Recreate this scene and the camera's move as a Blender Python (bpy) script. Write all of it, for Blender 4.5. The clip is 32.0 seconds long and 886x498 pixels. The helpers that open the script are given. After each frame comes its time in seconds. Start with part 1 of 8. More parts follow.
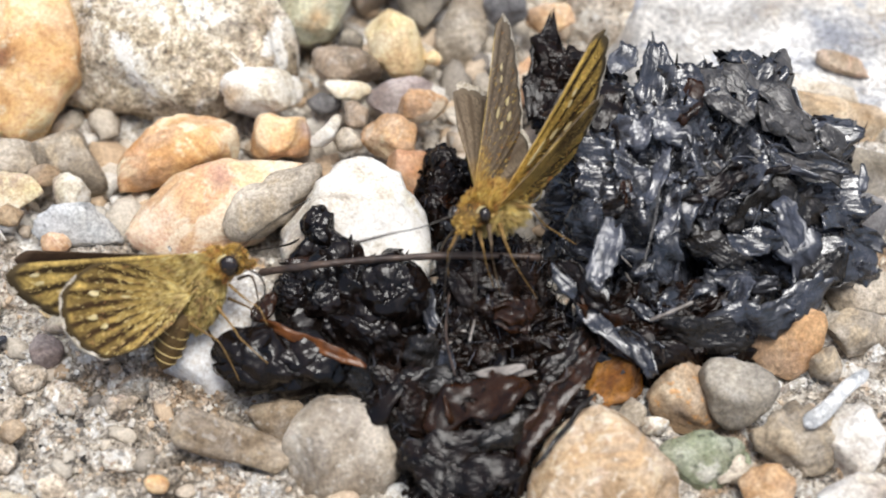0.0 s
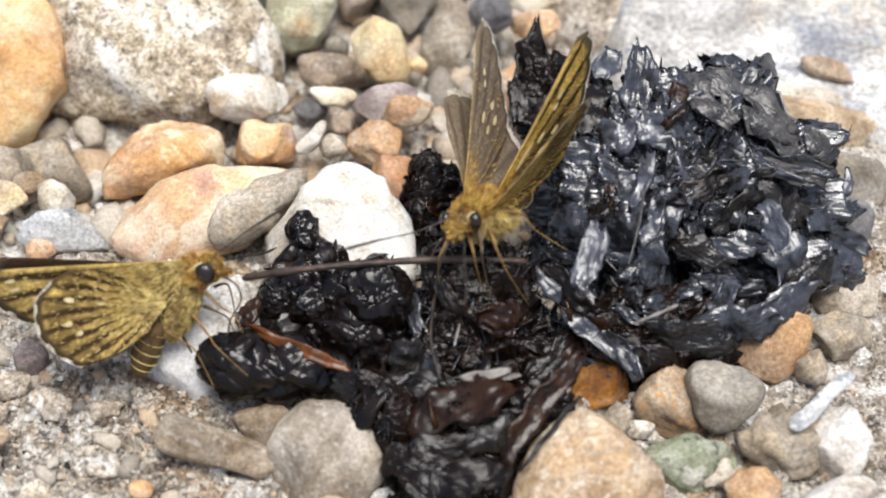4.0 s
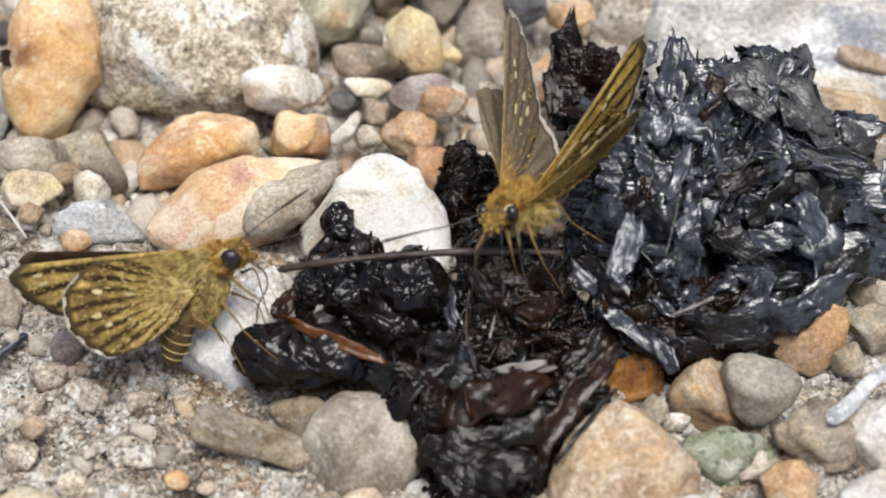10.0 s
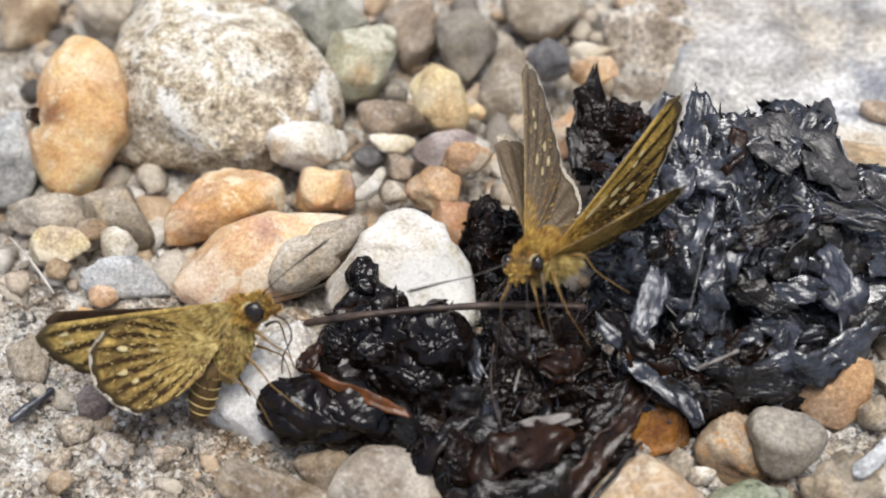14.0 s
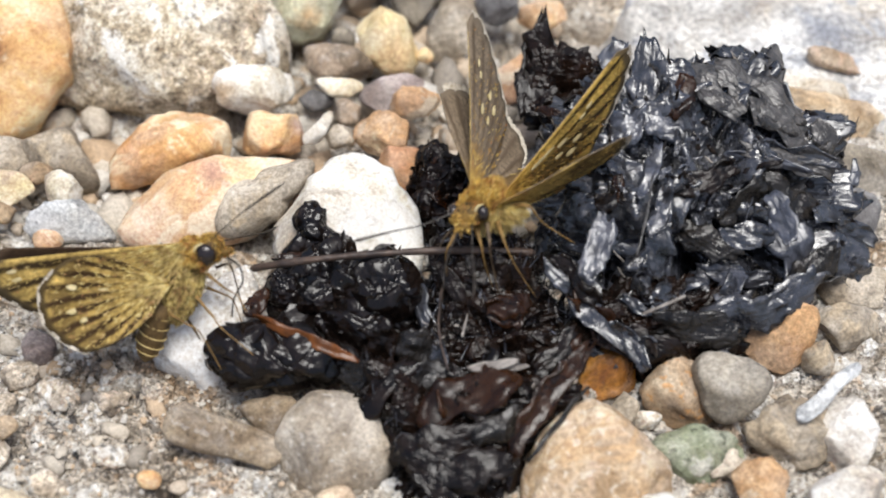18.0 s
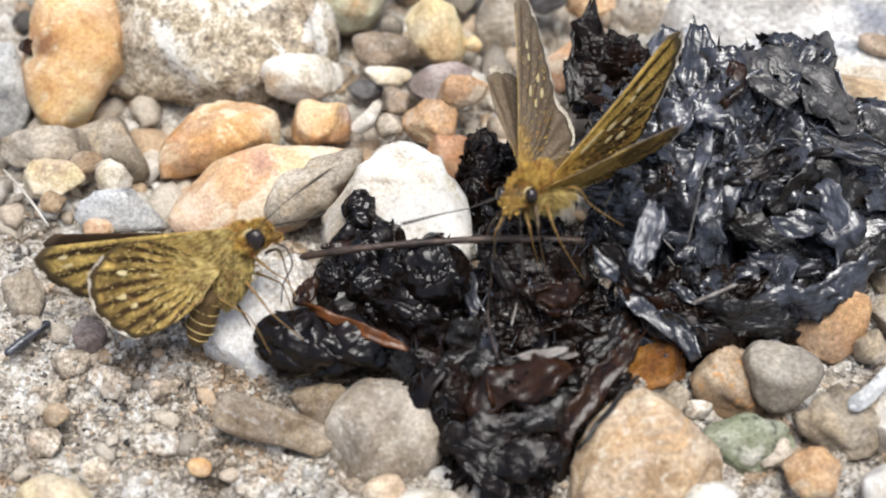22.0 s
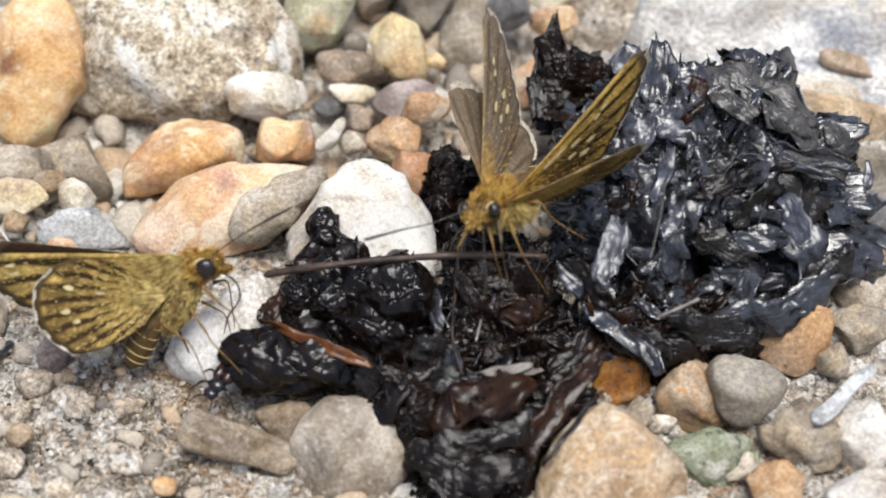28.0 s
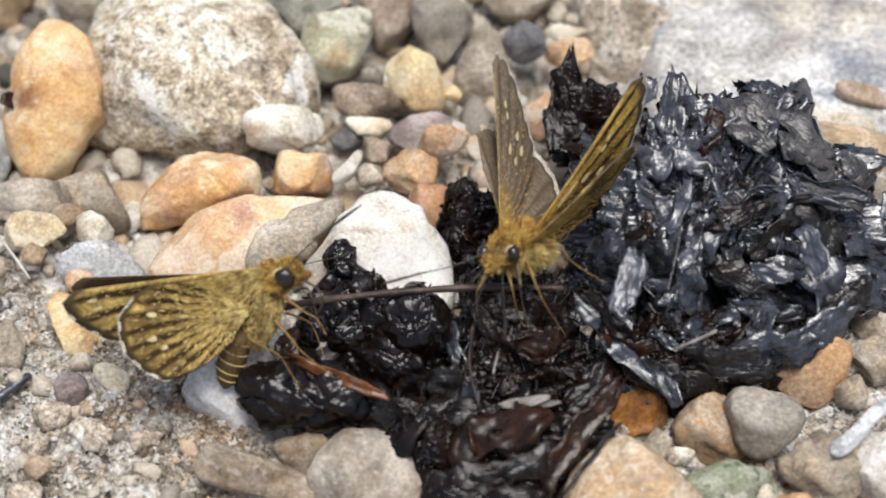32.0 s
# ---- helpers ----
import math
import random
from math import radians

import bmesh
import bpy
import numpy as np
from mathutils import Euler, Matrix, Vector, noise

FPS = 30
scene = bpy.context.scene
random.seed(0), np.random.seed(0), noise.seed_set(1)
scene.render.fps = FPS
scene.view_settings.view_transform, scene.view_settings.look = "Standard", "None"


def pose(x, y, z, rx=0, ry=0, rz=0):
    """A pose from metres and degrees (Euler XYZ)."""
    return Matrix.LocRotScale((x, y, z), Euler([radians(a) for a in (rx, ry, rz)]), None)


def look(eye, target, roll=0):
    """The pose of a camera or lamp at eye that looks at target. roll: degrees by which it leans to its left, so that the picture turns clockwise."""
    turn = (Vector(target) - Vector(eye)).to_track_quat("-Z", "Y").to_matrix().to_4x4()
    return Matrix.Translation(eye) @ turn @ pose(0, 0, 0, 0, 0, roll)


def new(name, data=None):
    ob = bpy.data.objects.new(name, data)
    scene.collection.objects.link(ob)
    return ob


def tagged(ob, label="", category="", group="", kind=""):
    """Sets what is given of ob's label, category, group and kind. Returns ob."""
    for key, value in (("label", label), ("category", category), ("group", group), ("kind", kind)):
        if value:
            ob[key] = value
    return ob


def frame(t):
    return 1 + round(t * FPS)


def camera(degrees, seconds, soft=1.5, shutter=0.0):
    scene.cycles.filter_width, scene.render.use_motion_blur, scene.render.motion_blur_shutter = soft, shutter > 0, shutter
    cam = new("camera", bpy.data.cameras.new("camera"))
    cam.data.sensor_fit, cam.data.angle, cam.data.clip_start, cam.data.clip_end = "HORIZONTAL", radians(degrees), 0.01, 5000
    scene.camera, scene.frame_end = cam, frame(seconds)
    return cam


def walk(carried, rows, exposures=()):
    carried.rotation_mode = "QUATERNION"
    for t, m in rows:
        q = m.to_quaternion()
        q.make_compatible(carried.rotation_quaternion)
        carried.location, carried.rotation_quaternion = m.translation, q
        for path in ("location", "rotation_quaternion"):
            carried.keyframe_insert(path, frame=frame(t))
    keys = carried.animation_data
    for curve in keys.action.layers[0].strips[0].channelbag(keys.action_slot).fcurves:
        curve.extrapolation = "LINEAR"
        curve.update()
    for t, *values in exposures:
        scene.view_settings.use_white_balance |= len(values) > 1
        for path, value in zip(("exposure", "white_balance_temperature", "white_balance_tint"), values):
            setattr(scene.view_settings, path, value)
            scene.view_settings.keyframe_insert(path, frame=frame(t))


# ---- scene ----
MM = 0.001
cam = camera(30.0, 32.0, soft=1.9)
cam.data.dof.use_dof, cam.data.dof.focus_distance, cam.data.dof.aperture_fstop = True, 0.139, 26.0
walk(cam, [
    (0, pose(0.000170, -0.092997, 0.112784, 38.7944, -0.5323, -0.4395)),
    (0.5, pose(0.000069, -0.093383, 0.112684, 39.4265, -0.4416, -0.4569)),
    (1, pose(-0.000153, -0.093661, 0.112706, 39.5507, -0.3015, -0.2138)),
    (1.5, pose(-0.000249, -0.093643, 0.112707, 39.7484, -0.3498, -0.2471)),
    (2, pose(0.000175, -0.093897, 0.112326, 39.9230, -0.5181, -0.4995)),
    (2.5, pose(0.000254, -0.093374, 0.112690, 39.2004, -0.7153, -0.7551)),
    (4.5, pose(0.001077, -0.093884, 0.111817, 39.4730, -0.5151, -0.7263)),
    (5, pose(0.000650, -0.093958, 0.111992, 39.4194, -0.8603, -0.9365)),
    (5.5, pose(0.000867, -0.094313, 0.111836, 39.7562, -0.2853, -0.5262)),
    (6, pose(0.001119, -0.094476, 0.112081, 39.7300, -0.0661, -0.3998)),
    (6.5, pose(0.000618, -0.094475, 0.112363, 40.0163, 0.3352, -0.0070)),
    (7, pose(0.000285, -0.094725, 0.112270, 40.5784, 1.0270, 0.6236)),
    (7.5, pose(-0.000071, -0.094623, 0.112189, 40.4786, 0.8926, 0.5628)),
    (8, pose(0.000114, -0.094454, 0.112066, 40.6670, 0.4887, 0.3672)),
    (8.5, pose(0.000158, -0.093970, 0.112049, 40.4941, 0.0749, 0.0613)),
    (9, pose(-0.000025, -0.093838, 0.111806, 40.0071, -0.0110, -0.0028)),
    (9.5, pose(-0.000058, -0.093646, 0.111844, 39.4776, 0.0432, -0.1449)),
    (10, pose(0.000279, -0.093450, 0.112091, 38.9974, 0.1166, -0.0630)),
    (10.5, pose(-0.000167, -0.093897, 0.112133, 39.1693, -0.0419, -0.0928)),
    (11, pose(0.000375, -0.094211, 0.111967, 39.8854, 0.1459, -0.0613)),
    (11.5, pose(0.000626, -0.094005, 0.112210, 40.4568, -0.1368, -0.3125)),
    (12, pose(0.000829, -0.094271, 0.112263, 41.1705, 0.0893, -0.1632)),
    (12.5, pose(0.000957, -0.094536, 0.112222, 41.3606, 0.3858, 0.0270)),
    (13, pose(0.000773, -0.094501, 0.112360, 41.3417, 0.5767, 0.1696)),
    (13.5, pose(0.000635, -0.094866, 0.111679, 41.6462, 0.8109, 0.2938)),
    (14, pose(0.000415, -0.094204, 0.112113, 41.1125, 0.9043, 0.4040)),
    (14.5, pose(0.000548, -0.094393, 0.111809, 40.5620, 0.4712, -0.0104)),
    (16.5, pose(0.000145, -0.094287, 0.111640, 39.7220, -0.1529, -0.3841)),
    (17, pose(0.000340, -0.094095, 0.111718, 39.5558, -0.3644, -0.5996)),
    (17.5, pose(0.000600, -0.093832, 0.112054, 39.1206, -0.5177, -0.6730)),
    (18, pose(0.000173, -0.093926, 0.112029, 39.1378, -0.6389, -0.7205)),
    (18.5, pose(0.000457, -0.094091, 0.111821, 39.4831, 0.0267, -0.2481)),
    (19, pose(-0.000089, -0.094146, 0.111719, 39.6425, 0.1565, -0.1207)),
    (19.5, pose(0.000085, -0.094241, 0.111730, 39.6138, 0.1444, -0.1861)),
    (20, pose(0.000430, -0.094342, 0.111822, 39.5952, 0.0228, -0.2250)),
    (20.5, pose(0.000179, -0.094331, 0.111763, 39.7103, 0.0564, -0.1965)),
    (21, pose(-0.000066, -0.094126, 0.111896, 39.5363, 0.5131, 0.1038)),
    (21.5, pose(-0.000302, -0.093987, 0.111930, 39.1441, 0.6868, 0.3013)),
    (22, pose(-0.000317, -0.093980, 0.111792, 38.8204, 0.5298, 0.2101)),
    (22.5, pose(-0.000660, -0.093966, 0.111855, 38.5284, 0.2331, 0.0534)),
    (23, pose(-0.000321, -0.093948, 0.111822, 38.1996, 0.1782, -0.1753)),
    (23.5, pose(0.000093, -0.093970, 0.111862, 38.5833, -0.0675, -0.3825)),
    (24, pose(-0.000323, -0.094468, 0.111804, 39.2895, 0.1271, -0.1185)),
    (24.5, pose(-0.000120, -0.094382, 0.112027, 39.8019, 0.7823, 0.2410)),
    (25, pose(0.000150, -0.094099, 0.112126, 39.9261, 0.8746, 0.1850)),
    (25.5, pose(0.000512, -0.094125, 0.112110, 39.7841, 0.8283, 0.0050)),
    (27.5, pose(0.000422, -0.094135, 0.111858, 39.4968, 0.5589, -0.2352)),
    (28, pose(0.000175, -0.094140, 0.111866, 39.4276, -0.0248, -0.7472)),
    (28.5, pose(0.000447, -0.094143, 0.111713, 39.4069, 0.0053, -0.7394)),
    (29, pose(0.000238, -0.094310, 0.111826, 39.5273, 0.1909, -0.6880)),
    (29.5, pose(0.000208, -0.094080, 0.112088, 39.8184, 0.6710, -0.2501)),
    (30, pose(-0.000289, -0.094227, 0.112039, 40.3818, 0.5924, -0.3649)),
    (30.5, pose(0.000014, -0.094106, 0.112191, 40.4778, 0.8747, -0.2205)),
    (31, pose(-0.000077, -0.094378, 0.111870, 40.4551, 0.5673, -0.5138)),
    (31.5, pose(-0.000079, -0.094349, 0.111906, 40.6147, 0.5404, -0.3490)),
    (32, pose(0.000010, -0.094233, 0.111899, 40.5610, 0.4317, -0.4828)),
], exposures=[(0.0, 0.56), (2.0, 0.58), (6.0, 0.55), (7.5, 0.46), (9.0, 0.24), (10.0, 0.35), (12.0, 0.50), (13.0, 0.38), (14.0, 0.32), (16.5, 0.40), (18.0, 0.52), (20.0, 0.58), (22.0, 0.52), (24.0, 0.64), (26.0, 0.51), (28.0, 0.42), (30.0, 0.55), (32.0, 0.38)])

# ---------------------------------------------------------------- light
world = bpy.data.worlds.new("overcast_sky")
scene.world = world
world.use_nodes = True
wn = world.node_tree
sky = wn.nodes.new("ShaderNodeTexSky")
sky.sky_type, sky.sun_disc = "NISHITA", False
sky.sun_elevation, sky.sun_rotation = radians(82), radians(135)
sky.air_density, sky.dust_density, sky.ozone_density = 1.0, 4.0, 1.0
wn.links.new(sky.outputs[0], wn.nodes["Background"].inputs[0])
wn.nodes["Background"].inputs[1].default_value = 0.105

sun_data = bpy.data.lights.new("sun", "SUN")
sun_data.energy, sun_data.angle, sun_data.color = 2.6, radians(34), (0.99, 1.0, 0.985)
sun = new("sun", sun_data)
sun.matrix_world = look((0.1, -0.1, 0.99), (0, 0, 0))


# ---------------------------------------------------------------- materials
def material(name, rough=0.8, spec=0.4):
    m = bpy.data.materials.new(name)
    m.use_nodes = True
    b = m.node_tree.nodes["Principled BSDF"]
    b.inputs["Roughness"].default_value = rough
    b.inputs["Specular IOR Level"].default_value = spec
    return m, m.node_tree, b


def node(nt, kind, **vals):
    n = nt.nodes.new(kind)
    for k, v in vals.items():
        n.inputs[k].default_value = v
    return n


def ramp(nt, src, stops):
    r = nt.nodes.new("ShaderNodeValToRGB")
    r.color_ramp.elements.remove(r.color_ramp.elements[1])
    for i, (p, c) in enumerate(stops):
        e = r.color_ramp.elements[0] if i == 0 else r.color_ramp.elements.new(p)
        e.position, e.color = p, (*c, 1)
    nt.links.new(src, r.inputs[0])
    return r.outputs[0]


def mix(nt, fac, a, b, mode="MIX"):
    n = nt.nodes.new("ShaderNodeMix")
    n.data_type, n.blend_type = "RGBA", mode
    for sock, v in ((n.inputs[0], fac), (n.inputs[6], a), (n.inputs[7], b)):
        if hasattr(v, "links"):
            nt.links.new(v, sock)
        elif isinstance(v, (int, float)):
            sock.default_value = v
        else:
            sock.default_value = (*v, 1)
    return n.outputs[2]


def coords(nt, spread=60.0):
    """Object coordinates shifted by each object's own random number, in metres."""
    tc = nt.nodes.new("ShaderNodeTexCoord")
    info = nt.nodes.new("ShaderNodeObjectInfo")
    mul = nt.nodes.new("ShaderNodeMath")
    mul.operation = "MULTIPLY"
    mul.inputs[1].default_value = spread
    nt.links.new(info.outputs["Random"], mul.inputs[0])
    add = nt.nodes.new("ShaderNodeVectorMath")
    add.operation = "ADD"
    nt.links.new(tc.outputs["Object"], add.inputs[0])
    nt.links.new(mul.outputs[0], add.inputs[1])
    return add.outputs[0]


def noise_tex(nt, vec, scale, detail=5.0, rough=0.6, dist=0.0):
    n = node(nt, "ShaderNodeTexNoise", Scale=scale, Detail=detail, Roughness=rough, Distortion=dist)
    nt.links.new(vec, n.inputs["Vector"])
    return n.outputs["Fac"]


def bump(nt, bsdf, height, strength, dist):
    b = nt.nodes.new("ShaderNodeBump")
    b.inputs["Strength"].default_value, b.inputs["Distance"].default_value = strength, dist
    nt.links.new(height, b.inputs["Height"])
    nt.links.new(b.outputs[0], bsdf.inputs["Normal"])


def stone_material(name, light, mid, dark, speck=(0.1, 0.09, 0.08), speck_amount=0.3, patch=None, rough=0.75, grain=1.0, blotch=200, contrast=0.5, stain=None):
    """Weathered stone: blotches, a dusty pale film, mineral specks and fine grain, all at real size."""
    m, nt, b = material(name, rough, 0.35)
    v = coords(nt)

    def scaled(src, k):
        n = nt.nodes.new("ShaderNodeMath")
        n.operation = "MULTIPLY"
        n.inputs[1].default_value = k
        nt.links.new(src, n.inputs[0])
        return n.outputs[0]

    light, mid, dark = (tuple(min(0.9, 1.02 * x) for x in c) for c in (light, mid, dark))
    c = ramp(nt, noise_tex(nt, v, blotch, 7, 0.68, 0.8), [(0.34, dark), (0.48, mid), (0.62, light)])
    broad = ramp(nt, noise_tex(nt, v, 75, 3, 0.55, 0.6), [(0.36, (0.24, 0.22, 0.2)), (0.5, (0.5, 0.5, 0.5)), (0.64, (0.74, 0.75, 0.77))])
    c = mix(nt, 0.7, c, broad, "OVERLAY")
    film = ramp(nt, noise_tex(nt, v, 240, 5, 0.65, 0.3), [(0.45, (0, 0, 0)), (0.65, (1, 1, 1))])
    c = mix(nt, scaled(film, 0.28), c, tuple(0.5 * x + 0.36 for x in light))
    if patch:
        pf = ramp(nt, noise_tex(nt, v, 130, 4, 0.65, 1.2), [(0.55, (0, 0, 0)), (0.61, (1, 1, 1))])
        c = mix(nt, scaled(pf, 0.85), c, patch)
    if stain:  # a stain of its own at one spot of the stone: x, y, radius in millimetres, colour
        tc = nt.nodes.new("ShaderNodeTexCoord")
        flat = nt.nodes.new("ShaderNodeVectorMath")
        flat.operation = "MULTIPLY"
        flat.inputs[1].default_value = (1000.0, 1000.0, 0.0)
        nt.links.new(tc.outputs["Object"], flat.inputs[0])
        far = nt.nodes.new("ShaderNodeVectorMath")
        far.operation = "DISTANCE"
        far.inputs[1].default_value = (stain[0], stain[1], 0.0)
        nt.links.new(flat.outputs[0], far.inputs[0])
        rag = nt.nodes.new("ShaderNodeMath")
        rag.operation = "MULTIPLY_ADD"
        rag.inputs[1].default_value, rag.inputs[2].default_value = 1.6, -0.8
        nt.links.new(noise_tex(nt, v, 450, 5, 0.7, 0.5), rag.inputs[0])
        reach = nt.nodes.new("ShaderNodeMath")
        reach.operation = "MULTIPLY_ADD"
        reach.inputs[1].default_value = 1.0 / stain[2]
        nt.links.new(far.outputs["Value"], reach.inputs[0])
        nt.links.new(rag.outputs[0], reach.inputs[2])
        c = mix(nt, ramp(nt, reach.outputs[0], [(0.2, (0.8, 0.8, 0.8)), (1.15, (0, 0, 0))]), c, stain[3])
    sp = ramp(nt, noise_tex(nt, v, 1300 * grain, 1.5, 0.5, 0.0), [(0.6, (0, 0, 0)), (0.68, (1, 1, 1))])
    c = mix(nt, scaled(sp, speck_amount), c, speck)
    fine = noise_tex(nt, v, 3000 * grain, 3, 0.75)
    c = mix(nt, min(1.0, contrast * 1.1), c, ramp(nt, fine, [(0.34, (0.22, 0.21, 0.2)), (0.5, (0.52, 0.52, 0.52)), (0.64, (0.82, 0.81, 0.79))]), "OVERLAY")
    nt.links.new(c, b.inputs["Base Color"])
    bump(nt, b, noise_tex(nt, v, 620 * grain, 8, 0.76), 0.5, 0.0012)
    return m


